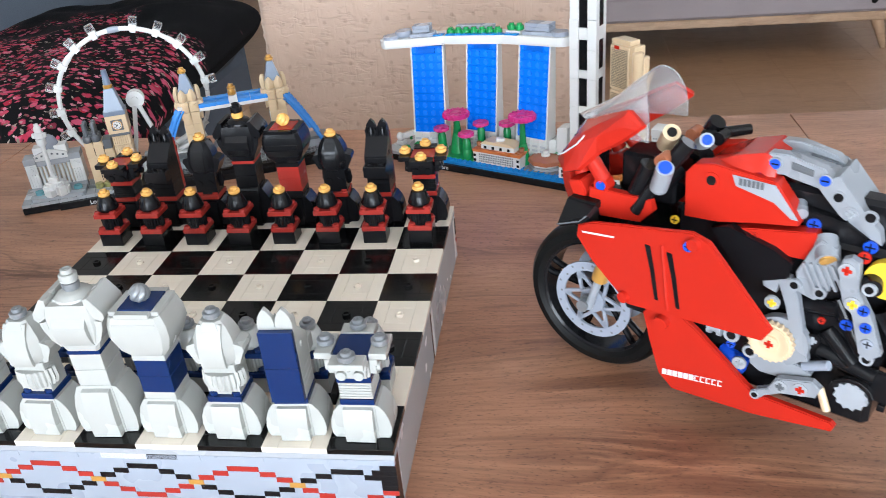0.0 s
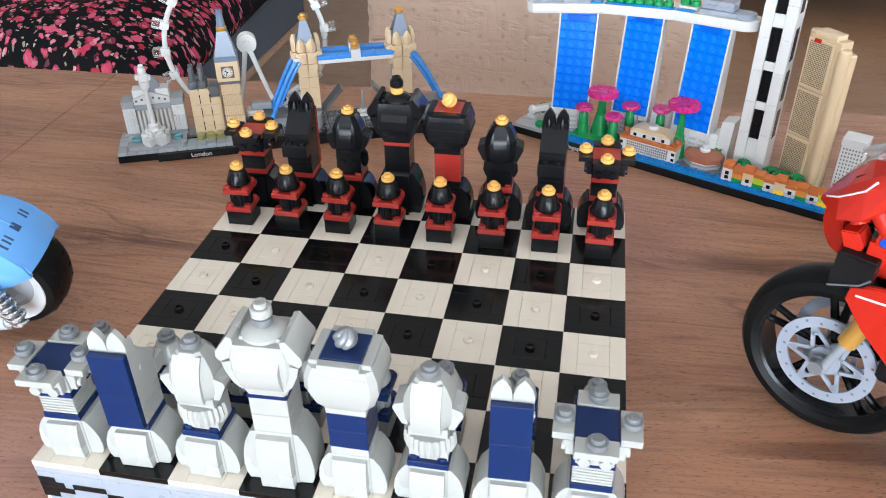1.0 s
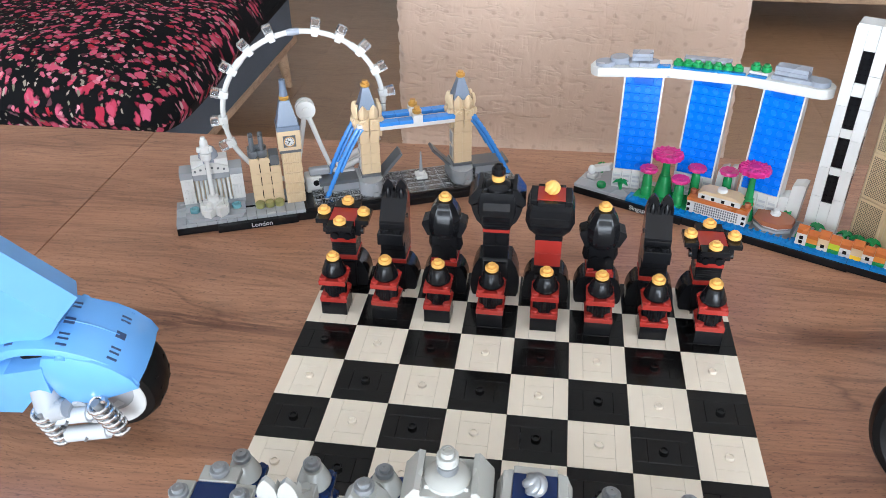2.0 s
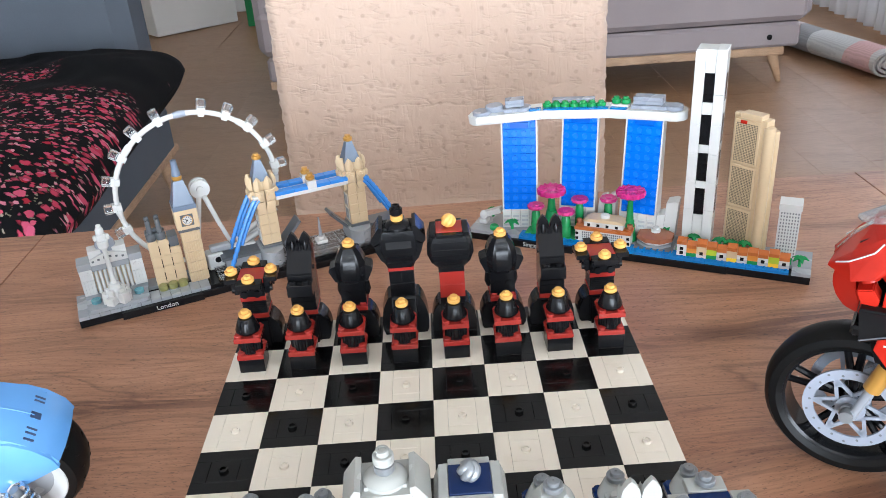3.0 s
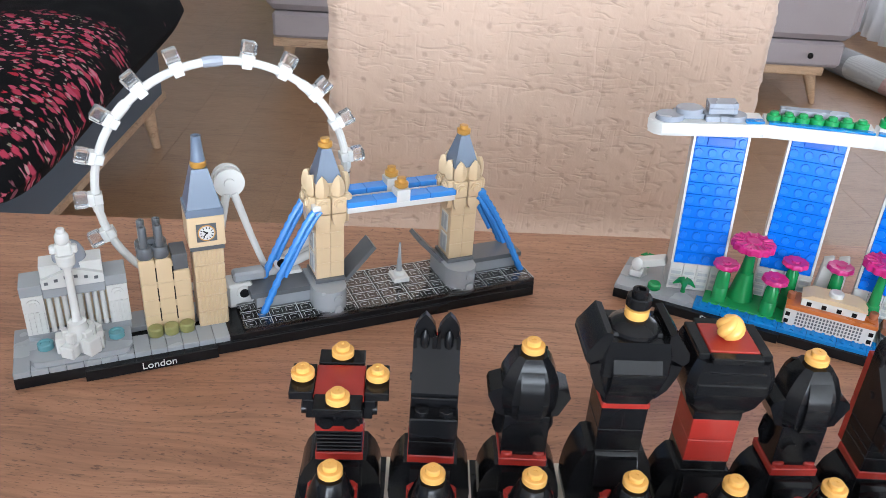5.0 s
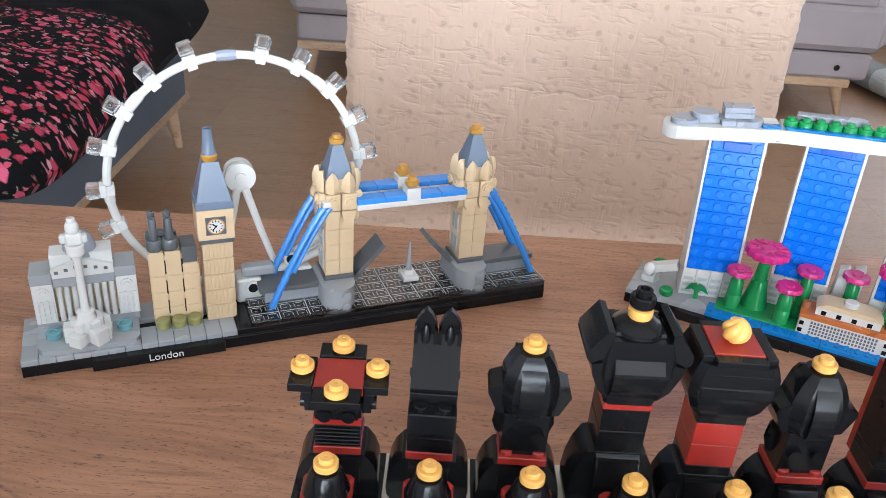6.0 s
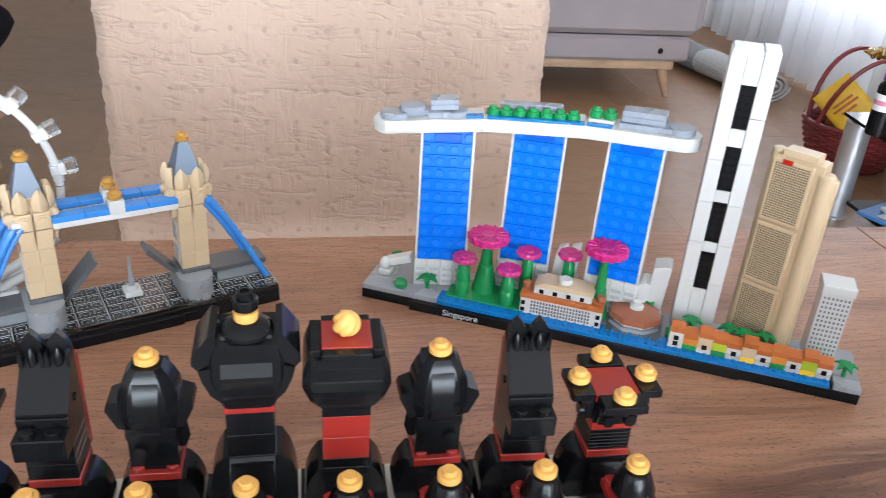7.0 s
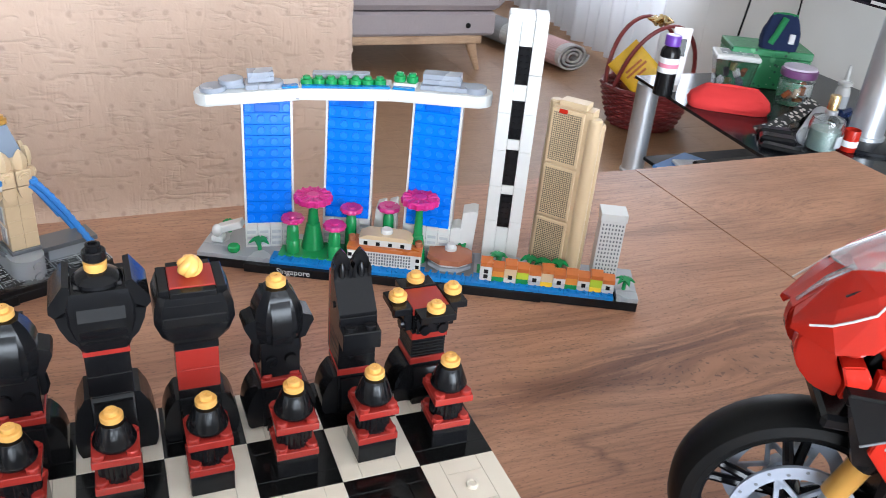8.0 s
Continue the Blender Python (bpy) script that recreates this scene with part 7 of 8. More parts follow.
    for x0, x1, r in ((-72.4, -74.2, 4.0), (-74.2, -77.6, 2.6), (-77.6, -79.4, 4.0)):
        s.rod((x0, 18, 59.8), (x1, 18, 59.8), r, r, 18)
    part("bushing", s, DIM_PALE_GREY, ob)
    bored(ob, -84.6, 20.0, 59.0, DIM_PALE_GREY, 4.0, 2.4)
    s = Shape()
    s.rod((-80, 17, 60), (-68, 17, 62), 2.4, 2.4, 12)
    part("bushing_axle", s, DIM_LIGHT_GREY, ob)
    s = Shape()
    s.rod((-78, 12, 43), (-92, 15, 40), 5.0, 5.0, 16)
    part("blue_sleeve", s, PIN_BLUE, ob)
    s = Shape()
    s.rod((-146.5, 14, 110), (-146.5, 19, 110), 8.6, 8.6, 26)
    part("yellow_pulley", s, YELLOW, ob)
    s = Shape()
    s.rod((-141, 16, 108), (-143, 24, 107.8), 4.6, 4.2, 18)
    part("black_elbow", s, BLACK, ob)
    s = Shape()
    s.rod((-120, 18, 54), (-131, 20, 60), 2.6, 2.4, 12)
    part("gear_lever", s, MID_GREY, ob)
    s = Shape()
    s.rod((-129, 20, 46), (-134, 22, 36), 1.9, 1.9, 10)
    part("foot_peg", s, TAN, ob)
    for x0, z0, x1, z1 in ((-128, 92, -142, 70), (-126, 74, -140, 62), (-112, 84, -130, 88), (-124, 62, -150, 58)):
        s = Shape()
        s.rod((x0, 12, z0), (x1, 15, z1), 4.4, 4.0, 12)
        part("inner_beam", s, BLACK, ob)
    n = 24
    ring = []
    for k in range(2 * n):
        q = 11.0 if k % 2 else 10.0
        ring.append((-105.2 + q * math.cos(math.tau * k / (2 * n)), 66 + q * math.sin(math.tau * k / (2 * n))))
    s = Shape()
    s.prism(ring, "y", 22.4, 25.6)
    gear = part("clutch_gear", s, TAN, ob, "tan toothed clutch gear")
    s = Shape()
    s.loft([[(-105.2 + q * math.cos(math.tau * k / 30), y, 66 + q * math.sin(math.tau * k / 30)) for k in range(30)] for q, y in ((9.4, 25.5), (9.2, 26.6), (7.6, 26.6), (6.2, 25.8), (4.4, 25.8), (4.2, 26.8), (0.2, 26.8))])
    part("gear_dish", s, TAN, gear)
    axle_end(ob, -105.2, 27.0, 66, BRIGHT_RED, TAN, 3.0)
    s = Shape()
    s.rod((-108.4, 17.5, 66), (-108.4, 21.8, 66), 13.2, 13.0, 34)
    part("grey_disc", s, DIM_LIGHT_GREY, ob)
    s = Shape()
    ring = []
    for k in range(24):
        q = 7.8 if k % 2 else 6.4
        ring.append((-142.5 + q * math.cos(math.tau * k / 24), 47.6 + q * math.sin(math.tau * k / 24)))
    s.prism(ring, "y", 18, 21)
    part("drive_sprocket", s, DIM_PALE_GREY, ob)
    for k in range(9):
        g = radians(25 + 16 * k)
        s = Shape()
        s.box(-2.0, 2.0, 18.4, 22.2, -1.1, 1.1, 0.4)
        link = part("chain_link", s, BLACK, ob)
        link.matrix_basis = pose((-142.5 + 9.0 * math.cos(g)) * MM, 0, (47.6 + 9.0 * math.sin(g)) * MM, 0, 90 - math.degrees(g), 0)
    s = Shape()
    s.rod((-150, 14, 96), (-176, 20, 60), 8, 6.5, 18)
    part("exhaust_pipe", s, BLACK, ob)
    s = Shape()
    for k in range(18):
        s.box(-228 + 4.2 * k, -224.6 + 4.2 * k, 13.5, 17.5, 37 + 0.3 * k, 40.4 + 0.3 * k, 0.4)
    tagged(part("chain", s, BLACK, ob), kind="stuff")
    side_plate(ob, "swingarm", [(-142, 62), (-142, 46), (-224, 39), (-234, 45), (-224, 55)], 12.5, 15, BLACK)
    part("rear_axle", Shape().rod((-226, -18, 47), (-226, 18, 47), 3.4, 3.4, 14), SILVER, ob)
    wheel(ob, -226, 47, 47, 25, BLACK, 5)


PIN_BLUE = surface("pin_blue_plastic", (0.008, 0.062, 0.47), 0.28, spec=0.3)
SMOKED = surface("smoked_clear_plastic", (0.88, 0.88, 0.90), 0.05, glass=0.86, var=0.02)
motorcycle()


# ---- toy scooter: only its front half reaches into view ----
def scooter():
    ob = thing("toy_scooter", pose(-0.2283, 0.0100, 0.006, 15.6, 6.4, 6.9), "pale blue toy scooter with white wheel rim", "toy scooter")
    wheel(ob, -9, 41.6, 41.5, 28, WHITE, 3)
    s = Shape()
    s.lathe([(25, -1.5), (26, 1.0), (22, 3.0), (14, 5.0), (6, 6.0)], 0, 0, 30)
    q = part("wheel_cover", s, LIGHT_GREY, ob, "grey dished wheel cover")
    q.matrix_basis = pose(-0.009, -0.0095, 0.0416, 90, 0, 0)
    s = Shape()
    n = 36
    pts, faces = [], []
    for i in range(n):
        a = math.tau * i / n
        pts += [(-9 + q * math.cos(a), y, 41.6 + q * math.sin(a)) for q, y in ((25, -10.5), (33, -14.6), (34.5, -12), (28, -9))]
    for i in range(n):
        for j in range(4):
            faces.append((i * 4 + j, i * 4 + (j + 1) % 4, ((i + 1) % n) * 4 + (j + 1) % 4, ((i + 1) % n) * 4 + j))
    s.add(pts, faces)
    part("rim_ring", s, WHITE, ob)
    for k in range(26):
        g = math.tau * k / 26
        for side in (-1, 1):
            s = Shape()
            s.m = pose(-9, 0, 41.6, 0, -math.degrees(g), 0)
            s.m = s.m @ Matrix.Translation((40.4, side * 5.2, 0)) @ pose(0, 0, 0, 28 * side, 0, 0)
            s.box(-0.8, 0.3, -3.4, 3.4, -0.8, 0.8, 0.2)
            part("tread_block", s, RUBBER, ob)
    # Mudguard: an arched shell with slots, a centre ridge and side lobes
    R, cx, cz = 48.6, -16.0, 39.5

    def on_arc(d, lift=0.0):
        return cx + (R + lift) * math.cos(radians(d)), cz + (R + lift) * math.sin(radians(d))

    s = Shape()
    rings = []
    for d in range(30, 151, 6):
        bulge = [(-18.9, -2.4), (-17.6, -0.3), (-9, 1.3), (0, 1.7), (9, 1.3), (17.6, -0.3), (18.9, -2.4)]
        rings.append([(on_arc(d, b)[0], y, on_arc(d, b)[1]) for y, b in bulge] + [(on_arc(d, b - 2.2)[0], y, on_arc(d, b - 2.2)[1]) for y, b in reversed(bulge)])
    s.loft(rings)
    guard = part("mudguard", s, SKY_BLUE, ob)
    s = Shape()
    s.tube([(on_arc(d, 1.75)[0], 0, on_arc(d, 1.75)[1]) for d in range(54, 151, 6)], 0.35, 6)
    part("centre_ridge", s, SKY_BLUE, guard)
    for d in (53, 83, 116):
        for y, w, l in ((9.2, 0.65, 2.7), (12.0, 0.65, 2.7), (0.0, 2.0, 2.7), (-8.0, 0.65, 2.7), (-10.6, 0.65, 2.7), (-14.0, 0.7, 2.7)):
            b = 1.7 - (y / 17.6) ** 2 * 2.0
            x, z = on_arc(d, b)
            s = Shape()
            s.m = Matrix.Translation((x, y, z)) @ pose(0, 0, 0, 0, 90 - d, 0)
            s.box(-l, l, -w, w, -0.9, 0.14, 0.1)
            part("slot", s, SLOT_BLUE, guard)
    for sign in (-1, 1):
        lobe = [(25.5, 61), (22.5, 69), (15, 77), (6, 82), (-6, 84), (-20, 81), (-24, 70), (-23, 60), (-20, 47), (-15, 35), (6, 47)]
        s = Shape()
        s.loft([[(x, sign * 17.0, z) for x, z in lobe], [(x, sign * 19.4, z - 0.4) for x, z in lobe], [(-2 + (x + 2) * 0.8, sign * 21.6, 62 + (z - 62) * 0.8) for x, z in lobe], [(-2 + (x + 2) * 0.3, sign * 22.6, 62 + (z - 62) * 0.3) for x, z in lobe]])
        part("mudguard_lobe", s, SKY_BLUE, ob)
        s = Shape()
        s.rod((-10, sign * 18, 82.5), (-10, sign * 20, 82), 3.0, 2.8, 14)
        part("lobe_boss", s, SKY_BLUE, ob)
    # Suspension beside the wheel
    for (x0, z0), (x1, z1), y in (((3, 53), (12, 27), -26), ((-28, 43), (-22, 14), -28)):
        s = Shape()
        s.rod((x0, y, z0), (x1, y, z1), 2.6, 2.6, 12)
        part("damper_rod", s, SILVER, ob)
        s = Shape()
        path = []
        d = Vector((x1 - x0, 0, z1 - z0))
        nrm = Vector((-d.z, 0, d.x)).normalized()
        for k in range(73):
            g = math.tau * 6 * k / 72
            path.append(Vector((x0, y, z0)) + d * (k / 72) + nrm * 4.8 * math.cos(g) + Vector((0, 4.8 * math.sin(g), 0)))
        s.tube(path, 1.3, 8)
        part("coil_spring", s, CHROME, ob)
    for (x0, z0), (x1, z1), y, r in (((-27, 30), (-3, 39), -25, 4.6), ((-18, 19), (6, 28), -28, 4.6)):
        s = Shape()
        s.rod((x0, y, z0), (x1, y, z1), r, r, 16)
        s.rod((x1, y, z1), (x1 + 3.0, y, z1 + 1.5), 3.4, 3.2, 14)
        part("leading_link", s, PALE_GREY, ob)
        s = Shape()
        s.rod(((x0 + x1) / 2 - 1, y - r + 0.3, (z0 + z1) / 2 - 2), ((x0 + x1) / 2 + 1, y - r + 0.3, (z0 + z1) / 2 + 2), 0.9, 0.9, 8)
        part("link_slot", s, DARK_GREY, ob)
    s = Shape()
    s.rod((-28, -16, 46), (-24, -25, 39), 8.2, 7.6, 18)
    s.rod((-24, -25, 39), (-14, -25, 43), 6.4, 5.4, 16)
    part("link_elbow", s, LIGHT_GREY, ob)
    s = Shape()
    s.rod((-9, -22, 41.6), (-9, 20, 41.6), 4, 4, 14)
    part("axle", s, LIGHT_GREY, ob)
    # Leg shield, lower body and floor
    s = Shape()
    s.loft([[(x, -13, z) for x, z in ((-7, 106), (-13, 95), (-47, 66), (-84, 50), (-116, 80), (-96, 140), (-44, 146))],
            [(x + 6, 0, z + 4) for x, z in ((-7, 106), (-13, 95), (-47, 66), (-84, 50), (-116, 80), (-96, 140), (-44, 146))],
            [(x, 13, z) for x, z in ((-7, 106), (-13, 95), (-47, 66), (-84, 50), (-116, 80), (-96, 140), (-44, 146))]])
    part("leg_shield", s, SKY_BLUE, ob)
    s = Shape()
    low = ((-128, 22), (-61, 24), (-44, 26), (-33, 43), (-22, 48), (-22, 63), (-21, 74), (-43, 65), (-70, 72), (-128, 84))
    s.loft([[(x, -21, z) for x, z in low], [(x + 1, -14, z + 1) for x, z in low], [(x + 1, 14, z + 1) for x, z in low], [(x, 21, z) for x, z in low]])
    part("lower_body", s, SKY_BLUE, ob)
    s = Shape()
    s.tube([(-44, 12, 124), (-36, 13, 112), (-30, 14, 102), (-25, 14, 92), (-24, 14, 84)], 2.6, 10)
    part("brake_cable", s, BLACK, ob)
    for k in range(3):
        s = Shape()
        s.rod((-31 + 2.4 * k, 13.8, 104 - 5 * k), (-30 + 2.4 * k, 13.8, 102 - 5 * k), 3.3, 3.3, 12)
        part("cable_ferrule", s, SILVER, ob)
    s = Shape()
    s.rod((-50, 0, 130), (-80, 0, 190), 8, 8, 16)
    part("steering_column", s, SKY_BLUE, ob)
    s = Shape()
    s.box(-230, -100, -30, 30, 26, 34, 2)
    part("floorboard", s, SKY_BLUE, ob)
    s = Shape()
    s.rod((-180, -36, 2), (-170, -22, 28), 2.4, 3.0, 10)
    s.rod((-180, 36, -6), (-170, 22, 28), 2.4, 3.0, 10)
    part("stand", s, SILVER, ob)


SLOT_BLUE = surface("dark_slot_blue", (0.02, 0.05, 0.12), 0.5)
CHROME = surface("chrome_plastic", (0.62, 0.62, 0.62), 0.16, metal=0.9)
scooter()


# ---- television table and what stands on it ----
SHELF = FLOOR + 0.315
GLASS_BLACK = surface("tinted_black_glass", (0.010, 0.011, 0.014), 0.14, var=0.1, relief=0.0, spec=0.25)
BRUSHED = surface("brushed_aluminium", (0.55, 0.57, 0.60), 0.34, metal=0.75)
RED_CLOTH = fabric("red_cloth", (0.62, 0.035, 0.035), (0.70, 0.05, 0.05), 900.0)
NAVY_CLOTH = fabric("navy_cloth", (0.012, 0.02, 0.06), (0.018, 0.03, 0.085), 900.0)
GREEN_CLOTH = fabric("green_cloth", (0.02, 0.20, 0.07), (0.03, 0.25, 0.09), 900.0)
PURPLE = surface("purple_plastic", (0.16, 0.05, 0.42), 0.3)
PLUM = surface("plum_plastic", (0.17, 0.06, 0.17), 0.35)
PALE_LILAC = surface("pale_lilac_plastic", (0.62, 0.55, 0.66), 0.3)
PINK_PAPER = surface("pink_label", (0.75, 0.25, 0.36), 0.5)
PAPER = surface("white_paper", (0.80, 0.80, 0.80), 0.7)
SOFT_BLUE = surface("blue_paper", (0.05, 0.20, 0.50), 0.5)
GOLD_METAL = surface("gilt_metal", (0.75, 0.55, 0.28), 0.25, metal=1.0)
FOIL = surface("yellow_foil", (0.85, 0.50, 0.03), 0.3, var=0.2)
LIQUID = surface("pale_green_liquid", (0.55, 0.72, 0.66), 0.1, glass=0.4)
WICKER = surface("dark_red_wicker", (0.20, 0.022, 0.022), 0.4, var=0.35)


def gift_print(name):
    """Green paper printed with pale and dark leaf specks."""
    m, nt, bsdf, tc = shader(name)
    base = (0.02, 0.20, 0.075)
    for scale, reach, colour in ((26.0, 0.3, (0.10, 0.38, 0.18)), (60.0, 0.14, (0.35, 0.48, 0.33)), (48.0, 0.24, (0.004, 0.06, 0.03))):
        v = node(nt, "TexVoronoi", Scale=scale)
        nt.links.new(tc.outputs["Object"], v.inputs["Vector"])
        base = mix(nt, ramp(nt, v.outputs["Distance"], [(reach * 0.6, (1, 1, 1)), (reach, (0, 0, 0))]).outputs["Color"], base, colour)
    nt.links.new(base, bsdf.inputs["Base Color"])
    bsdf.inputs["Roughness"].default_value = 0.35
    return m


def zebra(name):
    m, nt, bsdf, tc = shader(name)
    v = node(nt, "TexVoronoi", Scale=70.0)
    nt.links.new(tc.outputs["Object"], v.inputs["Vector"])
    spots = ramp(nt, v.outputs["Distance"], [(0.36, (0.75, 0.72, 0.68)), (0.42, (0.01, 0.01, 0.01))])
    nt.links.new(spots.outputs["Color"], bsdf.inputs["Base Color"])
    bsdf.inputs["Roughness"].default_value = 0.6
    return m


def rug_weave(name):
    """Cream weave with wide round-cornered fields of pink and grey along its length, finely striped."""
    m, nt, bsdf, tc = shader(name)
    axis = nt.nodes.new("ShaderNodeSeparateXYZ")
    nt.links.new(tc.outputs["Object"], axis.inputs[0])
    wob = nt.nodes.new("ShaderNodeMath")
    wob.operation = "MULTIPLY_ADD"
    nt.links.new(noise_tex(nt, tc.outputs["Object"], 6.0, 2.0), wob.inputs[0])
    wob.inputs[1].default_value = 0.12
    nt.links.new(axis.outputs["Y"], wob.inputs[2])
    field = ramp(nt, wob.outputs[0], [(0.0, (0.52, 0.50, 0.48)), (0.09, (0.58, 0.36, 0.34)), (0.26, (0.50, 0.50, 0.48)), (0.50, (0.27, 0.27, 0.27)), (0.66, (0.52, 0.46, 0.45))])
    field.color_ramp.interpolation = "CONSTANT"
    wave = node(nt, "TexWave", Scale=34.0, Distortion=3.0)
    nt.links.new(tc.outputs["Object"], wave.inputs["Vector"])
    stripes = ramp(nt, wave.outputs["Fac"], [(0.4, (0.84, 0.84, 0.84)), (0.6, (1, 1, 1))])
    nt.links.new(mix(nt, 0.8, field.outputs["Color"], stripes.outputs["Color"], "MULTIPLY"), bsdf.inputs["Base Color"])
    bsdf.inputs["Roughness"].default_value = 0.95
    bump(nt, bsdf, noise_tex(nt, tc.outputs["Object"], 300.0), 0.6, 0.002)
    return m


def sheer(name):
    """Thin white voile that lets daylight through."""
    m, nt, bsdf, tc = shader(name)
    bsdf.inputs["Base Color"].default_value = (0.86, 0.87, 0.88, 1)
    bsdf.inputs["Roughness"].default_value = 0.9
    thin = nt.nodes.new("ShaderNodeBsdfTranslucent")
    thin.inputs["Color"].default_value = (0.86, 0.87, 0.89, 1)
    clear = nt.nodes.new("ShaderNodeBsdfTransparent")
    a, b = nt.nodes.new("ShaderNodeMixShader"), nt.nodes.new("ShaderNodeMixShader")
    a.inputs[0].default_value, b.inputs[0].default_value = 0.5, 0.22
    nt.links.new(bsdf.outputs[0], a.inputs[1])
    nt.links.new(thin.outputs[0], a.inputs[2])
    nt.links.new(a.outputs[0], b.inputs[1])
    nt.links.new(clear.outputs[0], b.inputs[2])
    nt.links.new(b.outputs[0], nt.nodes["Material Output"].inputs["Surface"])
    bump(nt, bsdf, noise_tex(nt, tc.outputs["Object"], 700.0), 0.2, 0.0005)
    return m


GIFT, ZEBRA, RUG, SHEER = gift_print("green_gift_print"), zebra("spotted_strap"), rug_weave("patchwork_rug"), sheer("white_voile")


def standing(name, x, y, turn, label, category, z=None):
    return thing(name, pose(x, y, SHELF if z is None else z, 0, 0, turn), label, category)


def turned(parent, name, profile, material, label="", n=24, x=0.0, y=0.0):
    s = Shape()
    s.lathe(profile, x, y, n)
    return part(name, s, material, parent, label)


def television_table():
    ob = thing("television_table", pose(0, 0, 0), "low table with a tinted black glass top and silver legs", "table")
    s = Shape()
    s.prism([(1.56, 1.99), (1.50, 1.34), (1.50, 0.55), (2.28, 0.55), (2.28, 1.99)], "z", SHELF - 0.009, SHELF)
    part("glass_top", s, GLASS_BLACK, ob, scale=1.0)
    for x, y in ((1.59, 1.95), (1.56, 0.62), (2.22, 1.93), (2.22, 0.62)):
        s = Shape()
        s.lathe([(0.042, FLOOR), (0.042, FLOOR + 0.006), (0.037, FLOOR + 0.010), (0.037, SHELF - 0.016), (0.030, SHELF - 0.0095)], x, y, 28)
        part("leg", s, BRUSHED, ob, scale=1.0)
    s = Shape()
    s.box(1.60, 2.22, 0.65, 1.92, FLOOR + 0.05, FLOOR + 0.062, 0.002)
    part("lower_shelf", s, RUBBER, ob, scale=1.0)


television_table()


def television():
    ob = thing("television", pose(0, 0, 0), "flat black television on a silver column", "television")
    s = Shape()
    s.lathe([(0.13, SHELF + 0.0005), (0.13, SHELF + 0.008), (0.125, SHELF + 0.011)], 1.88, 1.357, 40)
    part("base_plate", s, GLASS_BLACK, ob, scale=1.0)
    s = Shape()
    s.lathe([(0.050, SHELF + 0.0115), (0.050, SHELF + 0.02), (0.045, SHELF + 0.022), (0.045, 0.42)], 1.88, 1.357, 32)
    part("column", s, BRUSHED, ob, scale=1.0)
    s = Shape()
    s.box(1.80, 1.843, 0.86, 1.86, -0.074, 0.52, 0.008)
    part("screen", s, GLASS_BLACK, ob, scale=1.0)
    s = Shape()
    s.box(1.796, 1.80, 1.32, 1.40, -0.066, -0.058, 0.001)
    part("white_badge_bar", s, PAPER, ob, scale=1.0)


television()


def vitamin_bottle():
    ob = thing("pill_bottle", pose(1.53, 1.80, SHELF, 0, 0, -40), "dark brown bottle with purple cap and pink-white label", "bottle")
    turned(ob, "body", [(26, 0.5), (29, 3), (29, 130), (26, 140), (18, 148)], BLACK)
    turned(ob, "label", [(29.3, 70), (29.6, 71), (29.6, 114), (29.3, 115)], PAPER, "white and dark printed label")
    turned(ob, "label_band", [(29.8, 86), (30, 87), (30, 97), (29.8, 98)], PINK_PAPER)
    turned(ob, "cap", [(21, 148), (23, 150), (23, 176), (21, 179), (10, 180)], PURPLE)


vitamin_bottle()


def tube():
    ob = standing("cream_tube", 1.583, 1.83, -30, "white cream tube with a dark label standing on its cap", "tube")
    turned(ob, "cap", [(17, 0.5), (18, 2), (18, 22), (17, 23)], WHITE)
    rings = []
    for z, rx, ry in ((23.5, 21, 19), (80, 24, 14), (150, 26, 6), (192, 27, 1.2)):
        rings.append([(rx * math.cos(math.tau * i / 24), ry * math.sin(math.tau * i / 24), z) for i in range(24)])
    s = Shape()
    s.loft(rings)
    part("body", s, PAPER, ob)
    s = Shape()
    s.loft([[(-15, -10.5, 110), (15, -10.5, 110), (15, -12.2, 110), (-15, -12.2, 110)], [(-15, -4, 160), (15, -4, 160), (15, -6, 160), (-15, -6, 160)]])
    part("label", s, BLACK, ob, "dark label")


tube()


def pouch(name, x, y, z, turn, rx, ry, h, material, zip_material, label, tilt=0):
    ob = thing(name, pose(x, y, z, tilt, 0, turn), label, "pouch")
    rings = []
    for k in range(11):
        f = k / 10
        a = 1 - 0.42 * f ** 2.2 - 0.10 * (1 - f) ** 4
        rings.append([(rx * a * math.copysign(abs(math.cos(g)) ** 0.62, math.cos(g)) + 0.003 * noise.noise(Vector((g * 2, f * 5, 1))),
                       ry * (a - 0.35 * f ** 3) * math.copysign(abs(math.sin(g)) ** 0.62, math.sin(g)) + 0.006 * noise.noise(Vector((g * 2, f * 6, 4))),
                       0.001 + h * f) for g in [math.tau * i / 32 for i in range(32)]])
    s = Shape()
    s.loft(rings)
    part("body", s, material, ob, scale=1.0)
    s = Shape()
    s.tube([(rx * 0.6 * (i / 6 - 1), -ry * 0.05, h + 0.002 - 0.004 * abs(i / 6 - 1)) for i in range(13)], 0.005, 8)
    part("zip", s, zip_material, ob, scale=1.0)
    return ob


pouch("red_pouch", 1.655, 1.652, SHELF, -33, 0.124, 0.055, 0.066, RED_CLOTH, RED_CLOTH, "soft red fabric pencil pouch with a zip")


def gift_box():
    ob = standing("gift_box", 1.955, 1.875, -26, "green box printed with pale leaves", "box")
    s = Shape()
    s.box(-0.125, 0.125, -0.075, 0.075, 0.001, 0.100, 0.003)
    part("body", s, GIFT, ob, scale=1.0)
    s = Shape()
    s.box(-0.127, 0.127, -0.077, 0.077, 0.1005, 0.125, 0.003)
    part("lid", s, GIFT, ob, scale=1.0)


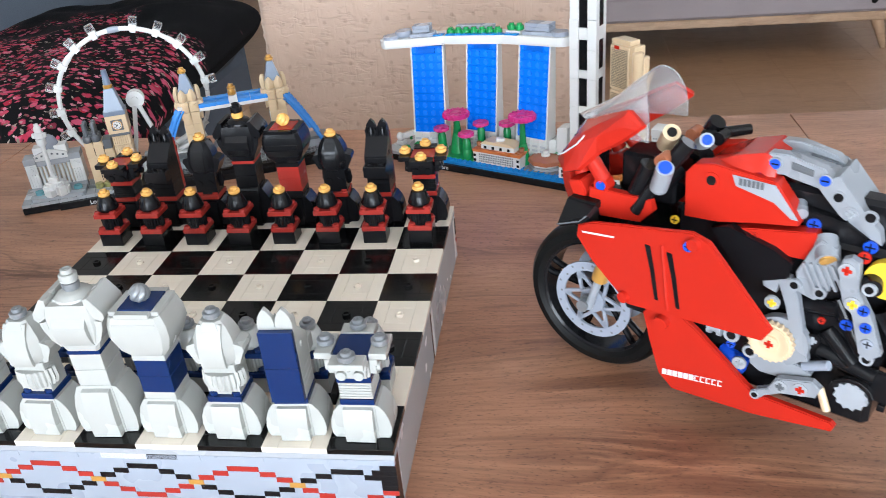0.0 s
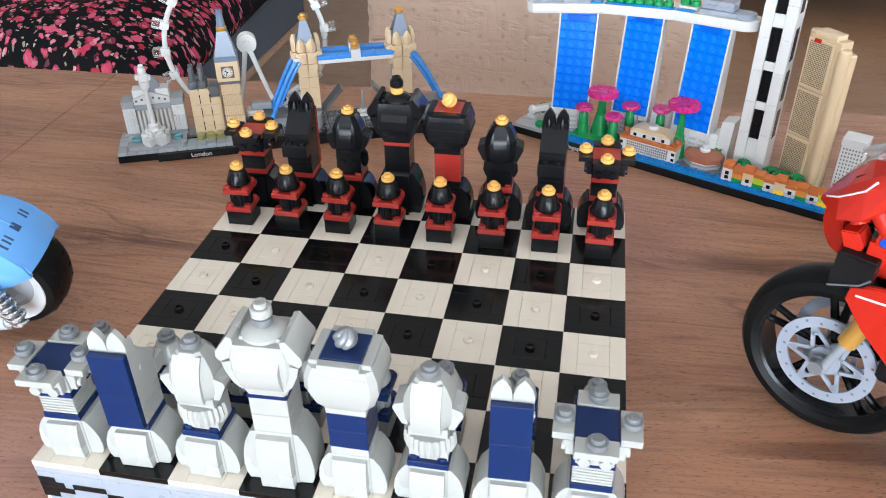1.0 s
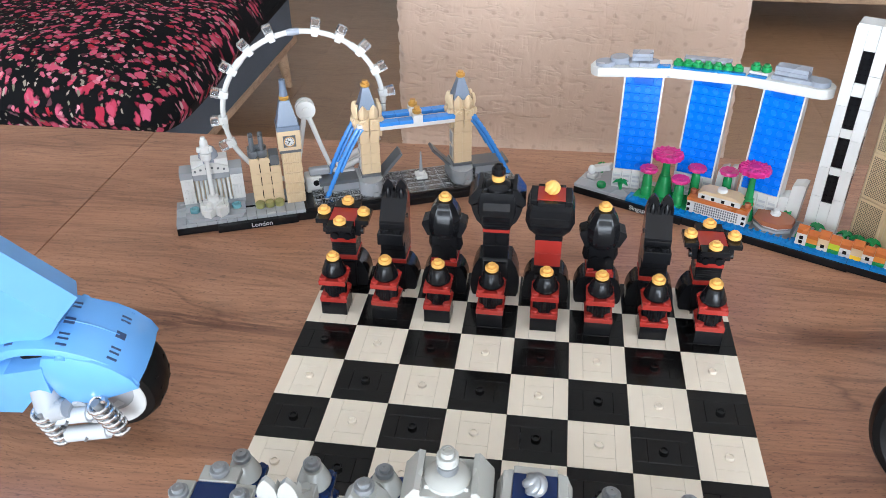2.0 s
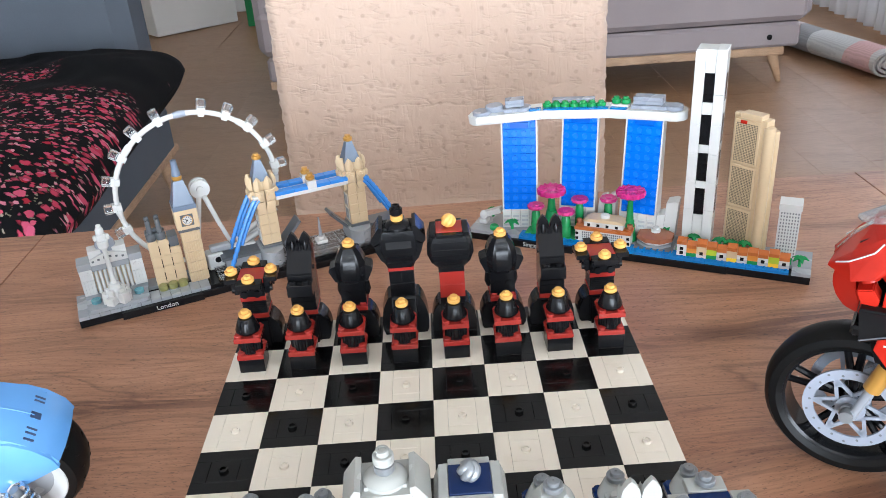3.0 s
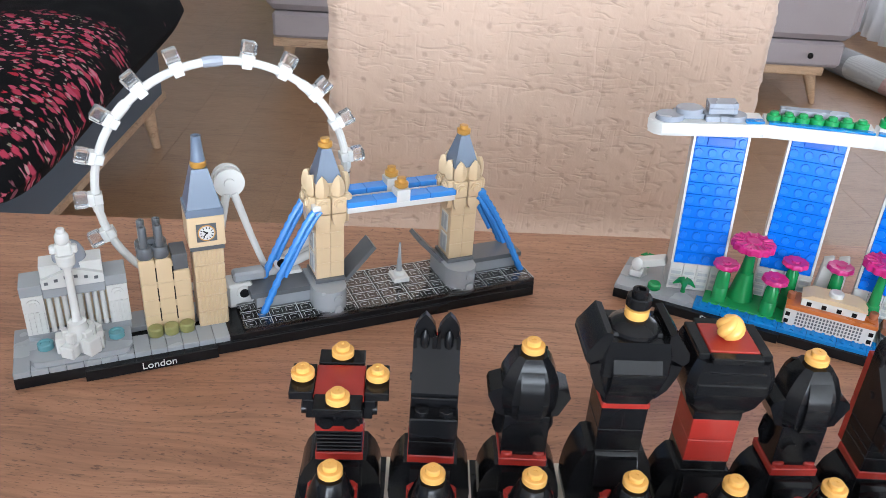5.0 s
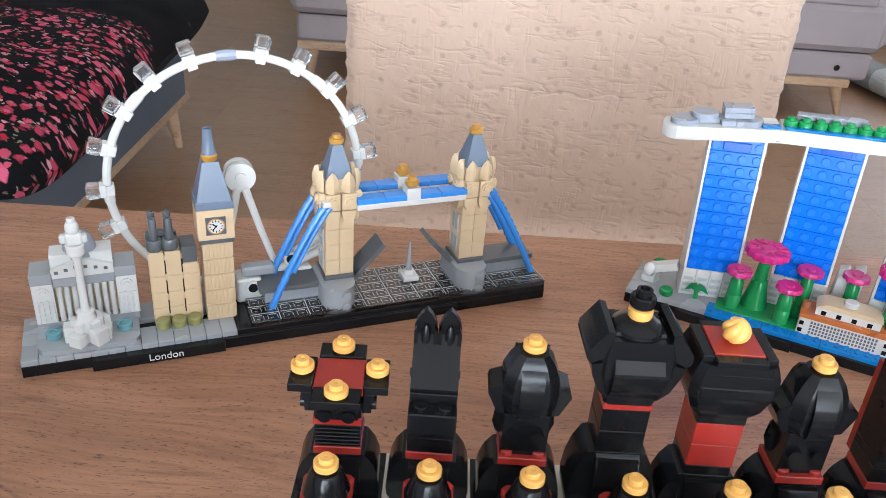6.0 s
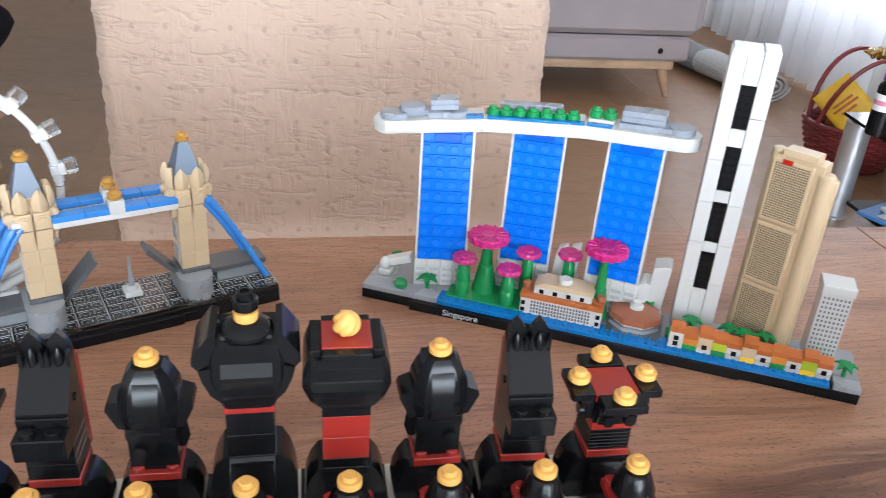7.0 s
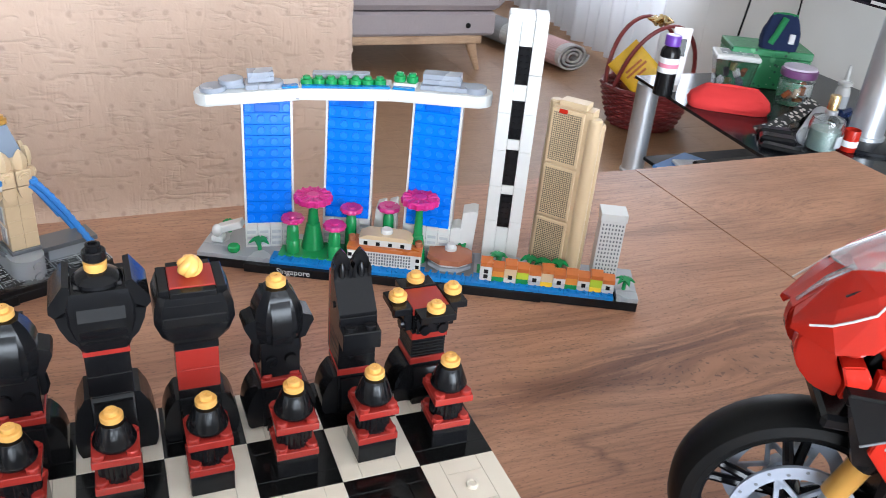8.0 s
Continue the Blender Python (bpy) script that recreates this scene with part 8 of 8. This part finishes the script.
gift_box()
purse = pouch("coin_pouch", 1.95, 1.825, SHELF + 0.125, -33, 0.062, 0.036, 0.105, NAVY_CLOTH, GREEN_CLOTH, "navy pouch with green stripe and zip, on the box")
for sign in (-1, 1):
    s = Shape()
    s.tube([(-0.03 + 0.03 * k / 4, sign * (0.035 - 0.012 * (k / 4) ** 2), 0.02 + 0.078 * k / 4) for k in range(5)], 0.010, 8)
    part("green_stripe", s, GREEN_CLOTH, purse, scale=1.0)
s = Shape()
s.box(0.020, 0.038, -0.039, -0.033, 0.025, 0.055, 0.002)
part("white_tag", s, PAPER, purse, scale=1.0)


def tub():
    ob = thing("storage_tub", pose(1.822, 1.852, SHELF, 0, 0, -30) @ Matrix.Scale(0.84, 4), "clear plastic tub with a white lid and small packets", "tub")
    s = Shape()
    s.loft([[(a * x, b * y, z) for a, b in ((-1, -1), (1, -1), (1, 1), (-1, 1))] for x, y, z in ((62, 44, 0.6), (76, 54, 108), (74, 52, 108), (60, 42, 3))])
    part("body", s, CLEAR, ob)
    s = Shape()
    s.box(-82, 82, -60, 60, 108.5, 128, 5)
    lid = part("lid", s, WHITE, ob)
    s = Shape()
    s.box(-58, 58, -38, 38, 128.2, 129.5, 0.5)
    part("lid_recess", s, LIGHT_GREY, lid)
    for x, y, z, m in ((-40, -10, 22, PAPER), (-6, 6, 18, OLIVE), (30, -8, 24, SILVER), (-22, 8, 52, DARK_GREY), (14, -6, 54, PAPER), (42, 10, 56, BROWN), (-4, -14, 78, OLIVE)):
        s = Shape()
        s.m = pose(x, y, z, x * 0.7, z, y * 9)
        s.box(-15, 15, -10, 10, -12, 12, 3)
        part("packet", s, m, ob)


tub()


def jar():
    ob = thing("plastic_jar", pose(1.895, 1.655, SHELF) @ Matrix.Scale(0.93, 4), "clear jar with a plum and lilac lid", "jar")
    turned(ob, "body", [(48, 0.6), (54, 6), (55, 84), (46, 96), (43, 96), (51, 83), (50, 8), (44, 3)], CLEAR)
    turned(ob, "lid", [(55, 96.5), (57, 99), (57, 118), (53, 121)], PLUM)
    turned(ob, "lid_top", [(52, 121.2), (51, 127), (20, 129)], PALE_LILAC)
    for k in range(5):
        s = Shape()
        s.m = pose(22 * math.cos(k * 1.4), 22 * math.sin(k * 1.4), 20 + 9 * k, 40 * k, 25 * k, 60 * k)
        s.box(-16, 16, -9, 9, -8, 8, 3)
        part("sweet", s, TAN if k % 2 else ORANGE, ob)


jar()


def strap():
    s = Shape()
    path = [Vector(p) for p in ((1.60, 1.462, 0.006), (1.65, 1.46, 0.012), (1.72, 1.495, 0.014), (1.78, 1.515, 0.02), (1.84, 1.54, 0.034), (1.89, 1.565, 0.04), (1.95, 1.64, 0.02))]
    s.m = pose(0, 0, SHELF)
    rings = []
    for i, p in enumerate(path):
        d = (path[min(i + 1, 6)] - path[max(i - 1, 0)]).normalized()
        side = Vector((-d.y, d.x, 0.35)).normalized()
        up = d.cross(side)
        rings.append([p + side * a * 0.017 + up * b * 0.003 for a, b in ((-1, -1), (1, -1), (1, 1), (-1, 1))])
    s.loft(rings)
    solid("spotted_strap", s, ZEBRA, "black and white spotted strap lying over small things", "strap")


strap()


def small_things():
    for name, x, y, turn, lx, ly, h, m, label, cat in (
            ("black_case", 1.605, 1.385, -38, 46, 24, 20, BLACK, "small black case lying on the glass", "case"),
            ("black_case", 1.63, 1.425, -30, 44, 18, 24, BLACK, "black soft glasses case on the glass", "case"),
            ("remote_control", 1.575, 1.325, -50, 60, 18, 14, BLACK, "slim black remote control on the glass", "remote"),
            ("blue_packet", 1.965, 1.530, 20, 34, 22, 30, NAVY, "dark blue packet beside the jar", "packet"),
            ("white_card", 1.58, 1.17, 30, 60, 45, 4, PAPER, "white card on the glass", "card")):
        ob = standing(name, x, y, turn, label, cat)
        s = Shape()
        s.box(-lx, lx, -ly, ly, 0.5, h, 6)
        part("body", s, m, ob)
        s = Shape()
        s.box(-lx * 0.8, lx * 0.8, -ly * 0.7, ly * 0.7, h + 0.05, h + 1.4, 0.4)
        part("panel", s, m, ob)
    ob = thing("foil_tube", pose(1.668, 1.352, SHELF + 0.027), "silver cylindrical tube lying on its side", "tube")
    s = Shape()
    s.rod((0, 0, 0), (0.179, 0.137, 0.0), 0.0265, 0.0265, 24)
    part("body", s, BRUSHED, ob, scale=1.0)
    s = Shape()
    s.rod((-0.003, -0.0023, 0), (-0.0005, -0.0004, 0), 0.022, 0.024, 24)
    part("end_cap", s, PALE_GREY, ob, scale=1.0)
    ob = standing("perfume_bottle", 1.688, 1.318, 30, "clear perfume bottle with gilt collar and cap", "bottle")
    turned(ob, "glass", [(36, 0.6), (43, 6), (44, 70), (40, 88), (16, 98), (14, 98), (37, 86), (40, 70), (39, 8), (32, 5)], CLEAR)
    turned(ob, "liquid", [(32, 6), (37.5, 10), (38.5, 58), (37, 60)], LIQUID)
    turned(ob, "collar", [(15, 98.5), (16, 100), (16, 108), (14, 110)], BRUSHED)
    turned(ob, "cap", [(12, 110.5), (13.5, 112), (13.5, 146), (12, 149)], GOLD_METAL)
    s = Shape()
    s.loft([[(44.6 * math.cos(g), 44.6 * math.sin(g), z) for g in [radians(-125 + 10 * k) for k in range(7)]] + [(45.2 * math.cos(g), 45.2 * math.sin(g), z) for g in [radians(-65 - 10 * k) for k in range(7)]] for z in (22, 52)])
    part("label", s, PALE_GREY, ob)
    ob = standing("spray_bottle", 1.96, 1.54, 0, "white nasal spray bottle", "bottle")
    turned(ob, "body", [(19, 0.5), (21, 4), (21, 76), (17, 90), (11, 95)], WHITE)
    turned(ob, "nozzle", [(20, 95.5), (20, 105), (8, 109), (6, 130), (4, 153)], WHITE)
    turned(ob, "label", [(21.2, 18), (21.5, 19), (21.5, 66), (21.2, 67)], PALE_GREY, "pale blue label")
    ob = thing("drinks_can", pose(1.768, 1.303, SHELF) @ Matrix.Scale(0.86, 4), "small red and white tin can", "can")
    turned(ob, "body", [(22, 0.5), (24, 4), (24, 64), (22.5, 68), (21.5, 68), (22, 20), (10, 18)], BRIGHT_RED)
    turned(ob, "white_band", [(24.1, 16), (24.4, 17), (24.4, 34), (24.1, 35)], PAPER)


small_things()


def papers():
    for name, x, y, turn, m, label in (("magazine", 1.69, 1.80, 24, SOFT_BLUE, "blue magazine on the lower shelf"), ("leaflet", 1.73, 1.74, -12, PAPER, "white folded leaflet on the lower shelf")):
        ob = thing(name, pose(x, y, FLOOR + 0.063 + (0.012 if m is PAPER else 0), 0, 0, turn), label, "paper")
        s = Shape()
        s.box(-0.10, 0.10, -0.07, 0.07, 0.0, 0.010, 0.002)
        part("page_block", s, m, ob, scale=1.0)
        s = Shape()
        s.box(-0.08, 0.02, -0.05, 0.02, 0.0102, 0.0112, 0.0003)
        part("printed_field", s, PAPER if m is SOFT_BLUE else PALE_GREY, ob, scale=1.0)
    ob = thing("console_box", pose(1.82, 1.62, FLOOR + 0.063), "black media box on the lower shelf", "media box")
    s = Shape()
    s.box(-0.17, 0.17, -0.12, 0.12, 0.0, 0.055, 0.006)
    part("body", s, BLACK, ob, scale=1.0)


papers()


# ---- basket, rug, curtains and cables ----
def basket():
    ob = thing("wicker_basket", pose(1.90, 2.37, FLOOR) @ Matrix.Diagonal((1.0, 1.0, 0.84, 1)), "dark red wicker gift basket with two hoop handles", "basket")
    rows = 15
    for k in range(rows):
        f = k / (rows - 1)
        r = 0.120 + 0.050 * f ** 0.8
        s = Shape()
        n = 64
        s.tube([((r + 0.0045 * math.cos(math.pi * i / 2 + math.pi * k)) * 1.05 * math.cos(math.tau * i / n), (r + 0.0045 * math.cos(math.pi * i / 2 + math.pi * k)) * 0.92 * math.sin(math.tau * i / n), 0.010 + 0.175 * f) for i in range(n)], 0.0092, 6, True)
        part("wicker_strand", s, WICKER, ob, scale=1.0)
    s = Shape()
    s.lathe([(0.118, 0.002), (0.122, 0.012), (0.165, 0.178), (0.160, 0.178), (0.112, 0.02)], 0, 0, 40)
    part("lining", s, WICKER, ob, scale=1.0)
    for tilt in (-7, 7):
        s = Shape()
        path = []
        for i in range(25):
            a = math.pi * i / 24
            path.append((0.172 * math.cos(a), 0.42 * math.sin(a) * math.sin(radians(tilt)) + tilt * 0.004, 0.170 + 0.300 * math.sin(a)))
        s.tube(path, 0.0085, 8)
        part("hoop_handle", s, WICKER, ob, scale=1.0)
    for k in range(7):
        s = Shape()
        a = math.tau * k / 7
        s.m = pose(0.0, 0, 0.47, 20 * math.sin(a * 2), 0, math.degrees(a))
        s.tube([(0, 0, 0), (0.022, 0.008, 0.016), (0.045, 0, 0.006), (0.022, -0.008, -0.010), (0.004, 0, 0)], [0.004, 0.009, 0.006, 0.009, 0.004], 6)
        part("gilt_bow", s, GOLD_METAL, ob, scale=1.0)
    ob = thing("snack_packet", pose(1.80, 2.30, FLOOR + 0.225, -18, -50, -24) @ Matrix.Scale(0.9, 4), "yellow crimped snack packet in the basket", "packet")
    rings = []
    for k in range(13):
        f = k / 12
        fat = 0.020 * math.sin(math.pi * f) ** 0.6 + 0.001
        rings.append([(0.075 * math.copysign(abs(math.cos(g)) ** 0.5, math.cos(g)), fat * math.sin(g) + 0.002 * noise.noise(Vector((g, f * 6, 0))), -0.11 + 0.22 * f) for g in [math.tau * i / 24 for i in range(24)]])
    s = Shape()
    s.loft(rings)
    part("bag", s, FOIL, ob, scale=1.0)
    for z, w in ((0.03, 0.04), (0.012, 0.05), (-0.008, 0.03)):
        s = Shape()
        s.box(-w, w, -0.0215, -0.019, z, z + 0.009, 0.0004)
        part("brown_letter_bar", s, ORANGE, ob, scale=1.0)
    for x, y, z, m, name, label in ((1.93, 2.34, 0.15, PAPER, "wrapped_parcel", "white tissue-wrapped parcel in the basket"), (1.95, 2.42, 0.145, OLIVE, "green_tin", "olive tin in the basket"), (1.87, 2.42, 0.14, BROWN, "brown_packet", "brown packet in the basket")):
        s = Shape()
        s.ball(0, 0, 0, 0.05, 0.045, 0.06, 18, 11)
        for v in s.bm.verts:
            v.co += v.co.normalized() * 0.008 * noise.noise(v.co * 40)
        q = solid(name, s, m, label, "packet")
        q.matrix_basis = pose(x, y, FLOOR + z - 0.01)


basket()


def rolled_rug():
    s = Shape()
    turns, n = 3.0, 90
    outer, inner = [], []
    for i in range(n + 1):
        a = math.tau * turns * i / n
        r = 0.024 + 0.022 * a / math.tau
        outer.append((r * math.cos(a) * 1.18, r * math.sin(a) * 0.74))
        inner.append(((r - 0.012) * math.cos(a) * 1.18, (r - 0.012) * math.sin(a) * 0.74))
    pts, faces = [], []
    lengths = [0.0, 0.2, 0.45, 0.7, 1.0, 1.3]
    for y in lengths:
        sag = 0.004 * math.sin(y * 9)
        pts += [(a + sag, y, b) for a, b in outer] + [(a + sag, y, b) for a, b in inner]
    m = 2 * (n + 1)
    for k in range(len(lengths) - 1):
        for i in range(n):
            faces.append((k * m + i, k * m + i + 1, (k + 1) * m + i + 1, (k + 1) * m + i))
            j = n + 1 + i
            faces.append((k * m + j, k * m + j + 1, (k + 1) * m + j + 1, (k + 1) * m + j))
    for k in (0, len(lengths) - 1):
        for i in range(n):
            faces.append((k * m + i, k * m + i + 1, k * m + n + 2 + i, k * m + n + 1 + i))
    s.add(pts, faces)
    ob = solid("rolled_rug", s, RUG, "rolled patchwork rug in grey, cream and pink on the floor", "rug")
    ob.matrix_basis = pose(1.975, 3.06, FLOOR + 0.066, 0, 0, 13)


rolled_rug()


def curtain(name, y0, y1, x, seed, label):
    s = Shape()
    n = int((y1 - y0) / 0.012)
    rings = []
    for z in [FLOOR + 0.02, FLOOR + 0.3, FLOOR + 0.8, FLOOR + 1.5, CEILING - 0.06]:
        f = (z - FLOOR) / 2.5
        front, back = [], []
        for i in range(n + 1):
            y = y0 + (y1 - y0) * i / n
            d = 0.045 * noise.noise(Vector((y * 9, seed, f * 0.8))) + 0.022 * math.sin(y * 62 + 3 * noise.noise(Vector((y * 4, seed, 2)))) * (1.1 - 0.5 * f)
            front.append((x + d, y, z))
            back.append((x + d + 0.0015, y, z))
        rings.append(front + back[::-1])
    s.loft(rings)
    return solid(name, s, SHEER, label, "curtain")


curtain("curtain", 2.86, 3.62, 2.26, 1.0, "sheer white curtain falling to the floor in soft folds")
curtain("curtain", 3.60, 4.75, 2.31, 5.0, "sheer white curtain falling to the floor in soft folds")


def cable(y, sway):
    s = Shape()
    s.tube([(2.400 + 0.004 * math.sin(k), y + sway * (k / 12) ** 2 + 0.006 * math.sin(k * 0.8), 0.5 - (0.5 - FLOOR - 0.02) * k / 12) for k in range(13)], 0.0045, 8)
    solid("wall_cable", s, BLACK, "thin black cable hanging down the wall", "cable")


cable(2.47, 0.06)
cable(2.25, -0.05)


def book():
    ob = thing("picture_book", pose(-1.06, 5.16, FLOOR), "green picture book leaning against the white cabinet", "book")
    s = Shape()
    s.box(-0.11, 0.11, -0.012, 0.012, 0.001, 0.3, 0.002)
    part("pages", s, PAPER, ob, scale=1.0)
    for y in (-0.0145, 0.0125):
        s = Shape()
        s.box(-0.113, 0.113, y, y + 0.002, 0.0, 0.303, 0.0005)
        part("cover", s, GREEN_CLOTH, ob, scale=1.0)


book()


# ---- floor planks ----
def planks():
    w, gap = 0.193, 0.0004
    lengths, k = (1.285,), 0
    s = Shape()
    s.box(-w / 2, w / 2, 0, lengths[0] - gap, -0.0036, 0.0, 0.0002)
    data = s.mesh("plank", 1.0, PLANK_WOOD)
    for i in range(27):
        x = WEST + 0.1 + (w + gap) * i
        if x + w / 2 > EAST:
            break
        start = 0.35 + (i * 0.47) % 1.285 - 1.285
        for j in range(5):
            y = start + 1.286 * j
            if y + 1.285 > NORTH or y < SOUTH:
                continue
            ob = new("plank", data)
            ob.parent = floor
            ob.matrix_basis = pose(x, y, FLOOR)


PLANK_WOOD = FLOOR_WOOD
planks()
